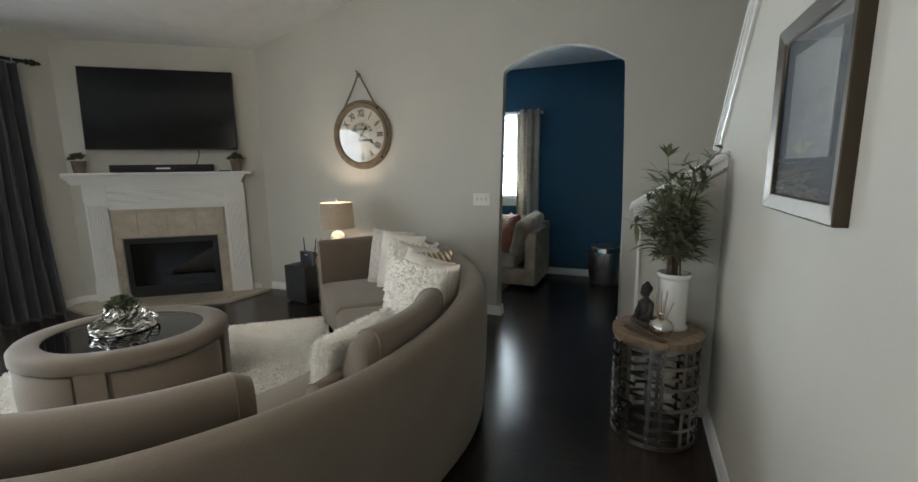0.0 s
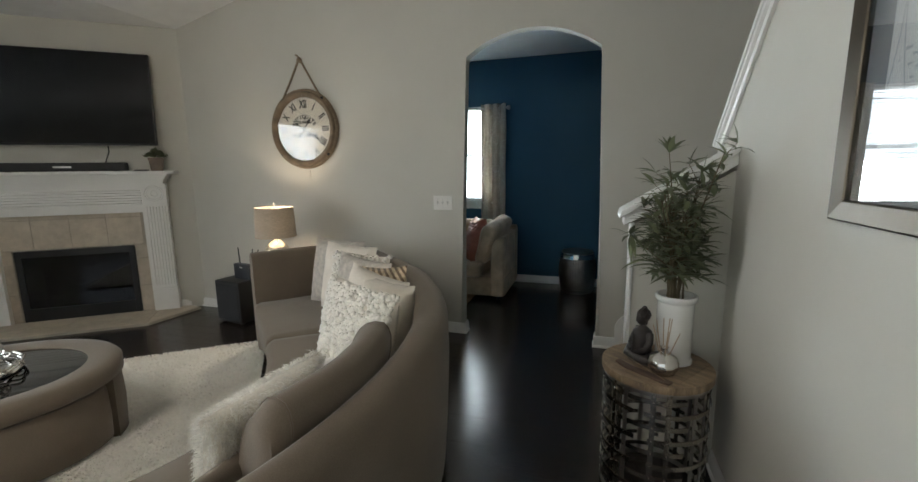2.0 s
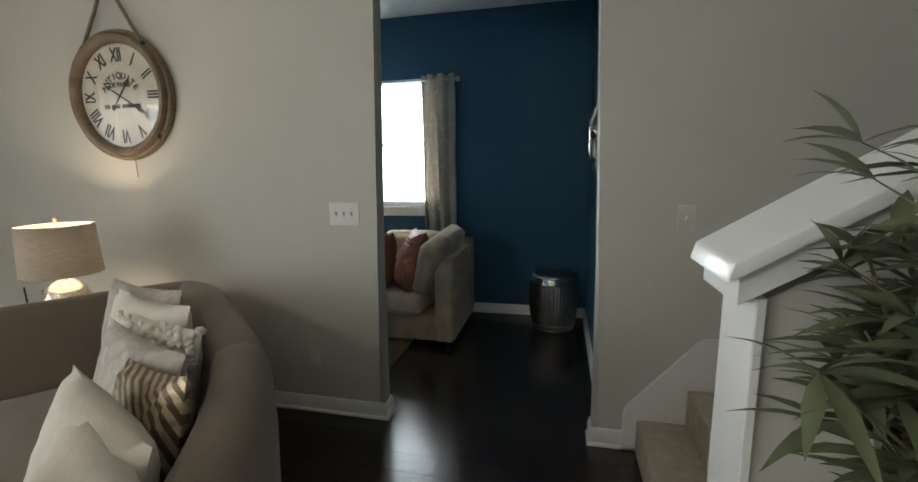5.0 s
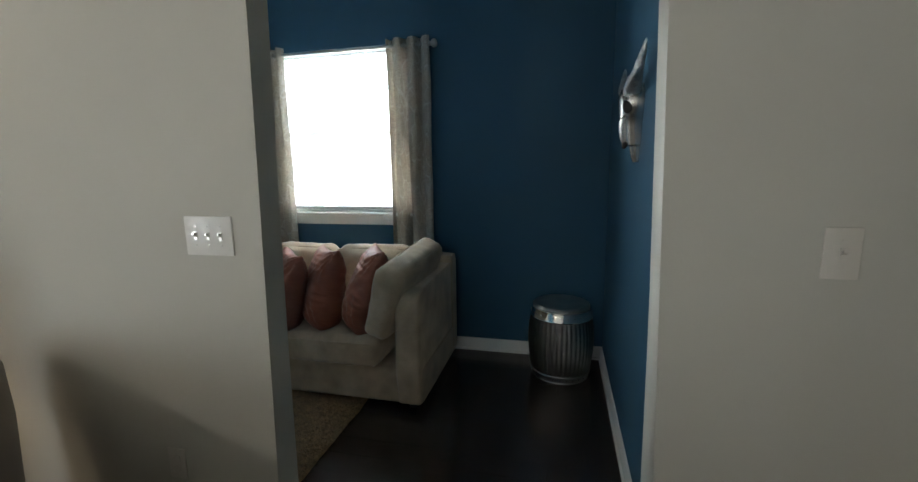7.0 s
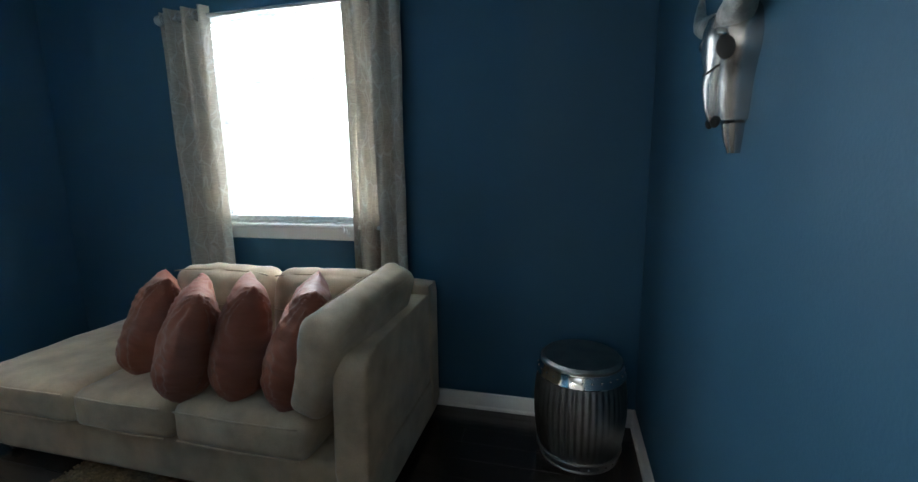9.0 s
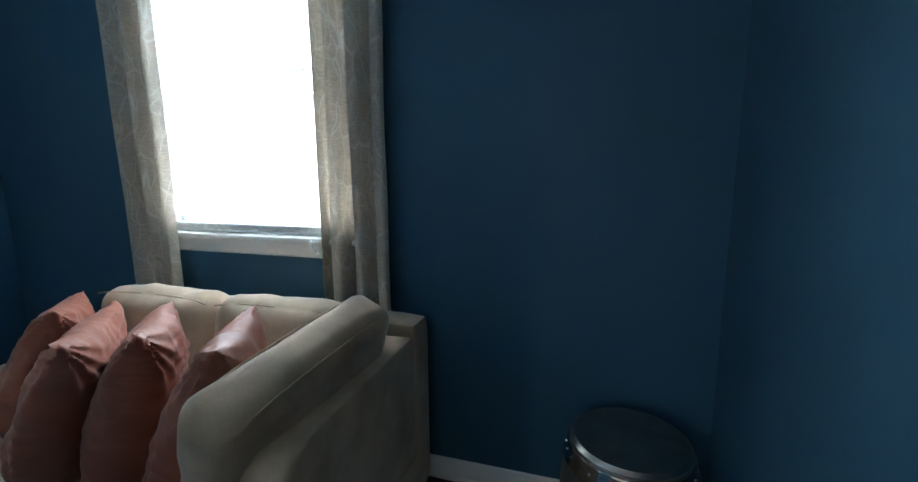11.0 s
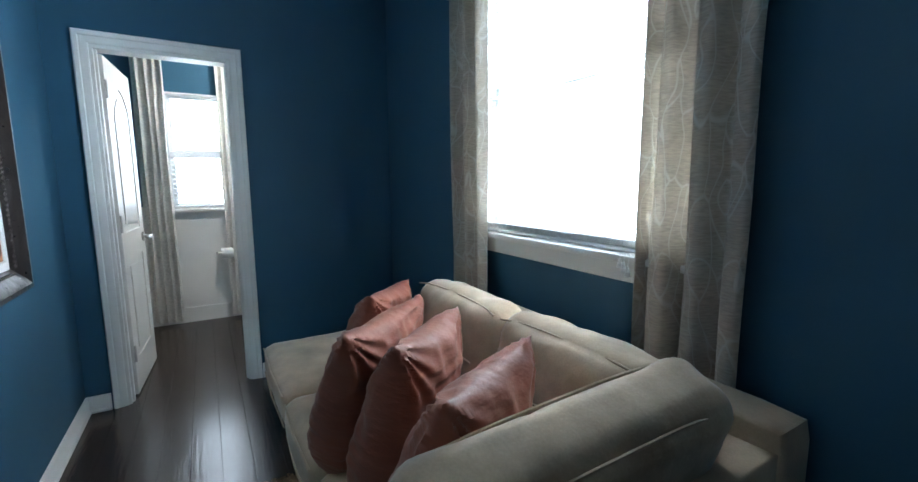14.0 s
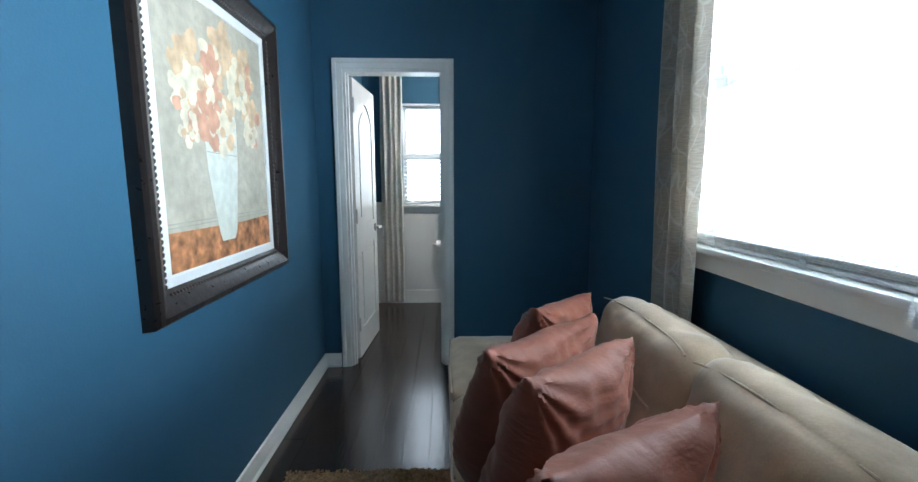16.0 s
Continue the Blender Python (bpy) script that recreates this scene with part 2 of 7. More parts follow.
def cloth_mat(name, color, through, pattern=False, rough=0.75):
    """Woven cloth that lets some daylight through, with an optional pale branch pattern."""
    m = mat(name, color, rough, var=0.08, scale=10, grain=0.16, gscale=240, bump=0.12, bscale=260, stretch=(0.15, 0.15, 1.0), sheen=0.2)
    nt = m.node_tree
    b = nt.nodes["Principled BSDF"]
    src = b.inputs["Base Color"].links[0].from_socket
    if pattern:
        tc = nt.nodes.new("ShaderNodeTexCoord")
        nz = nt.nodes.new("ShaderNodeTexNoise")
        nz.inputs["Scale"].default_value = 2.4
        nt.links.new(tc.outputs["Object"], nz.inputs["Vector"])
        mpv = nt.nodes.new("ShaderNodeVectorMath")
        mpv.operation = "MULTIPLY_ADD"
        mpv.inputs[1].default_value = (0.35, 0.35, 0.22)
        nt.links.new(nz.outputs["Color"], mpv.inputs[0])
        nt.links.new(tc.outputs["Object"], mpv.inputs[2])
        mp = nt.nodes.new("ShaderNodeMapping")
        mp.inputs["Scale"].default_value = (17.0, 17.0, 3.6)
        nt.links.new(mpv.outputs[0], mp.inputs[0])
        vo = nt.nodes.new("ShaderNodeTexVoronoi")
        vo.feature = "DISTANCE_TO_EDGE"
        vo.inputs["Scale"].default_value = 1.0
        nt.links.new(mp.outputs[0], vo.inputs["Vector"])
        mr = nt.nodes.new("ShaderNodeMapRange")
        mr.inputs["From Min"].default_value, mr.inputs["From Max"].default_value = 0.010, 0.040
        mr.inputs["To Min"].default_value, mr.inputs["To Max"].default_value = 1.0, 0.0
        nt.links.new(vo.outputs["Distance"], mr.inputs["Value"])
        mx = nt.nodes.new("ShaderNodeMix")
        mx.data_type = "RGBA"
        mx.inputs[7].default_value = (0.60, 0.575, 0.53, 1)
        nt.links.new(mr.outputs[0], mx.inputs[0])
        nt.links.new(src, mx.inputs[6])
        src = mx.outputs[2]
        nt.links.new(src, b.inputs["Base Color"])
    tl = nt.nodes.new("ShaderNodeBsdfTranslucent")
    nt.links.new(src, tl.inputs[0])
    mx2 = nt.nodes.new("ShaderNodeMixShader")
    mx2.inputs[0].default_value = through
    nt.links.new(b.outputs[0], mx2.inputs[1])
    nt.links.new(tl.outputs[0], mx2.inputs[2])
    nt.links.new(mx2.outputs[0], nt.nodes["Material Output"].inputs[0])
    return m


M_PANE = glass_mat("window_glass")
M_PICGLASS = glass_mat("picture_glass")
M_FIREGLASS = glass_mat("smoked_glass", (0.22, 0.21, 0.20))
M_CURTAIN = cloth_mat("branch_pattern_curtain", (0.49, 0.44, 0.375), 0.33, True)
M_BATHCURT = cloth_mat("textured_grey_curtain", (0.74, 0.71, 0.66), 0.30)
M_BLIND = cloth_mat("white_blind_slat", (0.84, 0.85, 0.85), 0.35, rough=0.5)
M_SHEER = cloth_mat("white_sheer", (0.8, 0.8, 0.8), 0.55)


# ---- mesh helpers ----
def bm_new():
    return bmesh.new()


def box(bm, x0, x1, y0, y1, z0, z1):
    vs = [bm.verts.new((x, y, z)) for z in (z0, z1) for y in (y0, y1) for x in (x0, x1)]
    for q in ((0, 2, 3, 1), (4, 5, 7, 6), (0, 1, 5, 4), (2, 6, 7, 3), (0, 4, 6, 2), (1, 3, 7, 5)):
        bm.faces.new([vs[i] for i in q])
    return vs


def bevel_all(bm, w, seg=2):
    bmesh.ops.bevel(bm, geom=list(bm.edges), offset=w, segments=seg, affect="EDGES", profile=0.6)


def bbox_bm(x0, x1, y0, y1, z0, z1, w=0.004, seg=2):
    bm = bm_new()
    box(bm, x0, x1, y0, y1, z0, z1)
    if w:
        bevel_all(bm, w, seg)
    return bm


def prism(bm, pts, axis, a, b):
    """Extrude the closed outline pts (pairs) along axis from a to b."""
    def put(p, v):
        return {"x": (v, p[0], p[1]), "y": (p[0], v, p[1]), "z": (p[0], p[1], v)}[axis]
    lo = [bm.verts.new(put(p, a)) for p in pts]
    hi = [bm.verts.new(put(p, b)) for p in pts]
    n = len(pts)
    bm.faces.new(lo[::-1])
    bm.faces.new(hi)
    for i in range(n):
        bm.faces.new((lo[i], lo[(i + 1) % n], hi[(i + 1) % n], hi[i]))
    return lo, hi


def lathe(bm, prof, seg=32, center=(0, 0, 0), flute=None):
    """Turn the outline prof of (radius, height) round the z axis. flute(angle, height) scales the radius."""
    rings = []
    for r, z in prof:
        ring = []
        for i in range(seg):
            a = 2 * math.pi * i / seg
            k = flute(a, z) if flute else 1.0
            ring.append(bm.verts.new((center[0] + r * k * math.cos(a), center[1] + r * k * math.sin(a), center[2] + z)))
        rings.append(ring)
    for p, q in zip(rings, rings[1:]):
        for i in range(seg):
            bm.faces.new((p[i], p[(i + 1) % seg], q[(i + 1) % seg], q[i]))
    if prof[0][0] > 1e-4:
        bm.faces.new(rings[0][::-1])
    if prof[-1][0] > 1e-4:
        bm.faces.new(rings[-1])
    return rings


def tube(bm, pts, r, seg=8, closed=False):
    """A round bar along pts; r is a number or one for each point."""
    pts = [Vector(p) for p in pts]
    n = len(pts)
    rs = r if isinstance(r, (list, tuple)) else [r] * n
    rings, up = [], None
    for i, p in enumerate(pts):
        a = pts[(i - 1) % n] if closed or i else p
        b = pts[(i + 1) % n] if closed or i < n - 1 else p
        d = (b - a).normalized()
        if up is None:
            up = d.orthogonal().normalized()
        up = (up - d * up.dot(d)).normalized()
        side = d.cross(up)
        rings.append([bm.verts.new(p + rs[i] * (math.cos(2 * math.pi * k / seg) * up + math.sin(2 * math.pi * k / seg) * side)) for k in range(seg)])
    pairs = list(zip(rings, rings[1:])) + ([(rings[-1], rings[0])] if closed else [])
    for p, q in pairs:
        for k in range(seg):
            bm.faces.new((p[k], p[(k + 1) % seg], q[(k + 1) % seg], q[k]))
    if not closed:
        bm.faces.new(rings[0][::-1])
        bm.faces.new(rings[-1])


def soft_box(bm, c, s, r, n=10, bulge=(0, 0, 0), wrinkle=0.0, seed=0.0, m=None):
    """A stuffed cushion: a box of size s round c with edges rounded by r, its faces swollen by bulge and slightly creased."""
    h = Vector(s) / 2
    inner = Vector([max(v - r, 0.001) for v in h])
    made = {}

    def vert(p):
        key = tuple(round(v, 4) for v in p)
        if key in made:
            return made[key]
        q = Vector([p[i] * h[i] for i in range(3)])
        core = Vector([max(-inner[i], min(inner[i], q[i])) for i in range(3)])
        d = q - core
        v = core + (d.normalized() * r if d.length > 1e-6 else d)
        for i in range(3):
            j, k = (i + 1) % 3, (i + 2) % 3
            if abs(p[i]) > 0.999:
                v[i] += math.copysign(bulge[i], p[i]) * (1 - p[j] ** 2) * (1 - p[k] ** 2)
        if wrinkle:
            w = v + Vector((seed, seed * 1.7, 0))
            v += d.normalized() * wrinkle * (noise.noise(w * 7) + 0.5 * noise.noise(w * 17)) if d.length > 1e-6 else Vector()
        if m is not None:
            v = m @ v
        made[key] = bm.verts.new(v + Vector(c))
        return made[key]

    g = [-1 + 2 * i / n for i in range(n + 1)]
    for ax in range(3):
        for sgn in (-1, 1):
            for i in range(n):
                for j in range(n):
                    quad = []
                    for u, v in ((g[i], g[j]), (g[i + 1], g[j]), (g[i + 1], g[j + 1]), (g[i], g[j + 1])):
                        p = [0, 0, 0]
                        p[ax], p[(ax + 1) % 3], p[(ax + 2) % 3] = sgn, u, v
                        quad.append(vert(p))
                    bm.faces.new(quad if sgn > 0 else quad[::-1])


def throw_pillow(bm, w, h, t, n=18, pinch=0.07, wrinkle=0.006, seed=0.0, pleats=False, lumps=0.0, sag=0.0):
    """A square pillow standing in the xz plane with its foot at z = 0, its corners drawn out and its middle stuffed."""
    grid = {}
    for side in (-1, 1):
        for i in range(n + 1):
            for j in range(n + 1):
                u, v = -1 + 2 * i / n, -1 + 2 * j / n
                edge = i in (0, n) or j in (0, n)
                if edge and side == 1:
                    grid[side, i, j] = grid[-1, i, j]
                    continue
                x = u * w / 2 * (1 - pinch * (1 - v * v)) * (1 - 0.36 * sag * max(0.0, -v) ** 2)
                z = v * h / 2 * (1 - pinch * (1 - u * u))
                k = max(1 - u ** 2, 0) ** 0.42 * max(1 - (abs(v) ** 6 if sag and v < 0 else v * v), 0) ** 0.42 * (1 - 0.18 * v * sag)
                y = side * t / 2 * k
                q = Vector((x * 9 + seed, side * 3 + seed, z * 9))
                if not edge:
                    y += wrinkle * side * (noise.noise(q) + 0.6 * noise.noise(q * 2.3))
                    if pleats:
                        y += side * 0.0035 * math.sin(z * 190) * max(0, math.sin((u + 1) * math.pi / 2)) * max(0, 1 - abs(v - 0.55) / 0.4)
                        fold = noise.noise(Vector((x * 6 + seed, z * 5, side * 2)))
                        y += side * 0.0045 * math.sin(z * 165 + 5 * fold) * math.exp(-((v + 0.35) / 0.42) ** 2) * (0.25 + 0.75 * abs(u)) * (0.6 + fold)
                        for cu, cv in ((-1, 1), (1, 1), (-1, -1), (1, -1)):
                            rc = math.hypot(u - cu, v - cv)
                            an = math.atan2(v - cv, u - cu)
                            y += side * 0.011 * math.sin(an * 15 + seed) * max(0, 1 - rc / 1.0) * min(1, rc / 0.25)
                    if lumps:
                        y += side * lumps * abs(noise.noise(Vector((x * 38 + seed, z * 38, side))))
                else:
                    x += 0.004 * noise.noise(q)
                    z += 0.004 * noise.noise(q * 1.3)
                grid[side, i, j] = bm.verts.new((x, y, z + h / 2))
    for side in (-1, 1):
        for i in range(n):
            for j in range(n):
                q = [grid[side, i, j], grid[side, i + 1, j], grid[side, i + 1, j + 1], grid[side, i, j + 1]]
                try:
                    bm.faces.new(q if side < 0 else q[::-1])
                except ValueError:
                    pass


def finish(bm, material, name, smooth=40):
    bmesh.ops.recalc_face_normals(bm, faces=list(bm.faces))
    me = bpy.data.meshes.new(name)
    bm.to_mesh(me)
    bm.free()
    for mm in (material if isinstance(material, (list, tuple)) else [material]):
        me.materials.append(mm)
    if smooth:
        me.shade_smooth()
        me.set_sharp_from_angle(angle=radians(smooth))
    return me


def part(name, bm, material, parent, label="", smooth=40):
    ob = new(name, finish(bm, material, name, smooth))
    ob.parent = parent
    if label:
        ob["label"] = label
    return ob


def thing(name, label, category, m=None, group="", kind=""):
    ob = new(name)
    ob.empty_display_size = 0.1
    if m is not None:
        ob.matrix_world = m
    return tagged(ob, label, category, group, kind)


def single(name, bm, material, label, category, m=None, group="", kind="", smooth=40):
    ob = new(name, finish(bm, material, name, smooth))
    if m is not None:
        ob.matrix_world = m
    return tagged(ob, label, category, group, kind)


def structure(name, bm, material, label="", category="", smooth=40):
    return tagged(new(name, finish(bm, material, name, smooth)), label, category or name.split("_")[0], kind="structure")


def like(name, mesh, parent, m=None):
    """One more piece on shared mesh data."""
    ob = new(name, mesh)
    ob.parent = parent
    if m is not None:
        ob.matrix_basis = m
    return ob


# ---- structure ----
AY0, AY1 = 4.06, 4.155            # arch wall, living side and study side
BX0, BX1, BY1, BH = -3.02, 0.722, 6.02, 2.82   # study: door wall, skull wall, window wall, ceiling
RX, LX, YB = 1.21, -5.10, -3.2   # living room: right wall, left wall, back wall
ARCH_L, ARCH_R, SPRING, RISE = -0.482, 0.652, 2.35, 0.21
FA = Vector((-3.55, 4.03, 0))    # corner of clock wall and fireplace wall
FD = Vector((-math.cos(radians(38)), -math.sin(radians(38)), 0))
FIRE = Matrix.Translation(FA) @ pose(0, 0, 0, 0, 0, 38)   # local -x runs along the wall, local -y looks into the room


def ceiling_height(x):
    return 2.91 + max(0.0, 0.23 * (x + 3.5))


def build_arch_wall():
    bm = bm_new()
    half = (ARCH_R - ARCH_L) / 2
    rad = (half * half + RISE * RISE) / (2 * RISE)
    cx, cz = (ARCH_L + ARCH_R) / 2, SPRING + RISE - rad
    a0 = math.asin(half / rad)
    arc = [(cx + rad * math.sin(-a0 + 2 * a0 * i / 24), cz + rad * math.cos(-a0 + 2 * a0 * i / 24)) for i in range(25)]
    pts = [(-3.60, 0), (ARCH_L, 0)] + arc + [(ARCH_R, 0), (3.2, 0), (3.2, 4.7), (-3.60, 4.7)]
    lo, hi = prism(bm, pts, "y", AY0, AY1)
    edges = []
    for ring in (lo, hi):
        for i in range(1, 27):
            e = bm.edges.get((ring[i], ring[i + 1]))
            if e:
                edges.append(e)
    bmesh.ops.bevel(bm, geom=edges, offset=0.034, segments=5, affect="EDGES", profile=0.5)
    bmesh.ops.recalc_face_normals(bm, faces=list(bm.faces))
    for f in bm.faces:
        f.material_index = 1 if f.normal.y > 0.9 else 0
    return structure("wall_arch", bm, [M_BEIGE, M_BLUE], "beige painted wall pierced by an arched opening, blue behind", "wall", smooth=30)


build_arch_wall()


def wall_with_hole(name, axis, a, b, u0, u1, z0, z1, hole, mats, label, flip=None):
    """A wall across axis between a and b with one rectangular hole (u0, u1, z0, z1)."""
    bm = bm_new()
    hu0, hu1, hz0, hz1 = hole
    pieces = [(u0, hu0, z0, z1), (hu1, u1, z0, z1), (hu0, hu1, hz1, z1)] + ([(hu0, hu1, z0, hz0)] if hz0 > z0 else [])
    for p, q, r, s in pieces:
        if axis == "x":
            box(bm, a, b, p, q, r, s)
        else:
            box(bm, p, q, a, b, r, s)
    bmesh.ops.remove_doubles(bm, verts=list(bm.verts), dist=1e-5)
    if flip is not None:
        bmesh.ops.recalc_face_normals(bm, faces=list(bm.faces))
        for f in bm.faces:
            f.material_index = 1 if f.normal.dot(Vector(flip)) > 0.9 else 0
    return structure(name, bm, mats, label, "wall", smooth=0)


WIN = (-1.76, -0.68, 1.05, 2.26)
wall_with_hole("wall_window", "y", BY1, BY1 + 0.13, BX0 - 0.11, BX1 + 0.12, 0, 2.9, WIN, M_BLUE, "deep blue painted wall with a window")
bm = bm_new()
box(bm, BX1, BX1 + 0.12, AY1, BY1, 0, 2.9)
structure("wall_skull", bm, M_BLUE, "deep blue painted side wall", smooth=0)
DOOR = (4.345, 5.005, 0, 2.03)
wall_with_hole("wall_door", "x", BX0 - 0.11, BX0, AY1, BY1, 0, 2.9, DOOR, M_BLUE, "deep blue painted wall with a doorway")
bm = bm_new()
box(bm, BX0 - 0.11, BX1 + 0.12, AY1, BY1, BH, BH + 0.1)
structure("ceiling_study", bm, M_CEIL, "white flat ceiling", "ceiling", smooth=0)

# bathroom beyond the door
QX = -4.66
BWIN = (4.57, 5.17, 1.06, 2.10)
wall_with_hole("wall_bath_window", "x", QX - 0.13, QX, 3.9, BY1 + 0.13, 0, 2.9, BWIN, M_BLUE, "blue wall with a small window")
bm = bm_new()
box(bm, QX, BX0 - 0.11, 4.07, 4.17, 0, 2.9)
box(bm, QX, BX0 - 0.11, BY1, BY1 + 0.13, 0, 2.9)
structure("wall_bath_side", bm, M_BLUE, "blue bathroom side walls", smooth=0)
bm = bm_new()
box(bm, QX, BX0 - 0.11, AY1 + 0.02, BY1, BH, BH + 0.1)
structure("ceiling_bath", bm, M_CEIL, "white flat ceiling", "ceiling", smooth=0)
bm = bm_new()
for y0, y1 in ((4.17, 4.36), (4.40, 4.84), (4.88, 5.32), (5.36, 5.9)):
    box(bm, QX, QX + 0.012, y0, y1, 0.20, 0.98)
box(bm, QX, QX + 0.008, 4.17, BY1, 0.1, 1.08)
box(bm, QX, QX + 0.02, 4.17, BY1, 0.0, 0.14)
box(bm, QX, QX + 0.03, 4.17, 4.53, 1.05, 1.09)
box(bm, QX, BX0 - 0.11, 4.17, 4.18, 0.0, 1.07)
box(bm, QX, BX0 - 0.11, 4.17, 4.195, 1.07, 1.11)
box(bm, QX, BX0 - 0.11, 4.17, 4.19, 0.0, 0.14)
structure("trim_wainscot", bm, M_TRIM, "white panelled wainscot", "wainscot", smooth=0)

# living room walls
bm = bm_new()
pts = [(YB, 0), (2.80, 0), (2.80, 1.45), (3.04, 1.56), (-0.30, 4.495), (YB, 4.495)]
prism(bm, pts, "x", RX, RX + 0.12)
structure("wall_stair_side", bm, M_BEIGE, "beige painted wall with a slanted top along the stairs", "wall", smooth=0)
bm = bm_new()
n_in = (FIRE.to_3x3() @ Vector((0, -1, 0)))
# the chimney wall: two piers and a head round the firebox
for s0, s1, z0, z1 in ((-0.07, 0.545, 0, 3.2), (1.52, 2.12, 0, 3.2), (0.545, 1.52, 0.73, 3.2)):
    vs = box(bm, -s1, -s0, 0, 0.05, z0, z1)
    for v in vs:
        v.co = FIRE @ v.co
structure("wall_fireplace", bm, M_BEIGE, "beige painted corner wall over the fireplace", "wall", smooth=0)
LWIN = (-1.35, 2.30, 0.12, 2.42)
wall_with_hole("wall_left", "x", LX - 0.13, LX, YB, 2.9, 0, 3.2, LWIN, M_BEIGE, "beige painted wall with a wide window")
# the back wall's opening is added, out of view, to admit the rear fill
wall_with_hole("wall_back", "y", YB - 0.12, YB, LX - 0.13, 3.2, 0, 4.75, (-2.4, 0.6, 0.75, 2.45), M_BEIGE, "plain beige wall with an added wide opening for fill light")
bm = bm_new()
box(bm, 3.08, 3.2, YB, AY0, 0, 4.75)
structure("wall_stair_far", bm, M_BEIGE, "plain beige stairwell wall", smooth=0)
bm = bm_new()
prism(bm, [(LX - 0.13, 2.91), (-3.5, 2.91), (3.2, ceiling_height(3.2)), (3.2, ceiling_height(3.2) + 0.12), (-3.5, 3.03), (LX - 0.13, 3.03)], "y", YB - 0.12, AY0 + 0.05)
structure("ceiling_living", bm, M_CEIL, "white ceiling that slopes up from the fireplace", "ceiling", smooth=0)

# the floor under the boards
bm = bm_new()
box(bm, LX - 0.13, 3.2, YB - 0.12, AY1, -0.12, -0.004)
box(bm, QX - 0.13, BX1 + 0.12, AY1, BY1 + 0.13, -0.12, -0.004)
floor = structure("floor", bm, M_SUB, "dark stained wooden floor boards", "floor", smooth=0)


def board_strip(bm, path, h=0.095, t=0.014):
    """A baseboard along path (x, y) with its face to the left of the way: a flat board with a rounded, stepped top."""
    prof = [(0, 0), (t + 0.008, 0), (t + 0.008, 0.012), (t, 0.02), (t, h - 0.025), (t - 0.004, h - 0.018), (t - 0.005, h - 0.006), (0.003, h), (0, h)]
    pts = [Vector((p[0], p[1], 0)) for p in path]
    rows = []
    for i, p in enumerate(pts):
        a = (p - pts[i - 1]).normalized() if i else (pts[1] - p).normalized()
        b = (pts[i + 1] - p).normalized() if i < len(pts) - 1 else a
        na, nb = Vector((-a.y, a.x, 0)), Vector((-b.y, b.x, 0))
        m = (na + nb).normalized()
        m = m / max(m.dot(na), 0.3)
        rows.append([bm.verts.new(p + m * o + Vector((0, 0, z))) for o, z in prof])
    for r, s in zip(rows, rows[1:]):
        for k in range(len(prof) - 1):
            bm.faces.new((r[k], r[k + 1], s[k + 1], s[k]))
    bm.faces.new(rows[0])
    bm.faces.new(rows[-1][::-1])


def baseboard(name, path, label="white painted baseboard"):
    bm = bm_new()
    board_strip(bm, path)
    return structure(name, bm, M_TRIM, label, "baseboard", smooth=35)


P = lambda s, off=0.0: (FA + FD * s + n_in * off)
baseboard("baseboard_clock", [(ARCH_L, AY1), (ARCH_L, AY0), (-3.56, AY0), tuple(P(0.18)[:2])])
baseboard("baseboard_fire", [tuple(P(1.83)[:2]), (LX, 2.80), (LX, 2.31)])
baseboard("baseboard_arch", [(0.88, AY0), (ARCH_R, AY0), (ARCH_R, AY1)])
baseboard("baseboard_right", [(RX, -3.2), (RX, 2.68)])
baseboard("baseboard_study", [(ARCH_R, AY1), (BX1, AY1), (BX1, BY1), (BX0, BY1), (BX0, 5.075)])
baseboard("baseboard_painting", [(BX0, 4.27), (BX0, AY1), (ARCH_L, AY1)])


def casing_bm(u0, u1, z1, w=0.066):
    """Door casing as a stepped profile with mitred corners, in local x (across) and z, standing out along -y."""
    bm = bm_new()
    prof = [(0, 0), (0, 0.010), (0.010, 0.014), (w * 0.55, 0.014), (w * 0.62, 0.020), (w * 0.9, 0.022), (w, 0.016), (w, 0)]
    corners = [(u0, 0, -1, 0), (u0, z1, -1, 1), (u1, z1, 1, 1), (u1, 0, 1, 0)]
    rows = [[bm.verts.new((u + sx * o, -d, z + sz * o)) for o, d in prof] for u, z, sx, sz in corners]
    for r, s in zip(rows, rows[1:]):
        for k in range(len(prof) - 1):
            bm.faces.new((r[k], r[k + 1], s[k + 1], s[k]))
    return bm


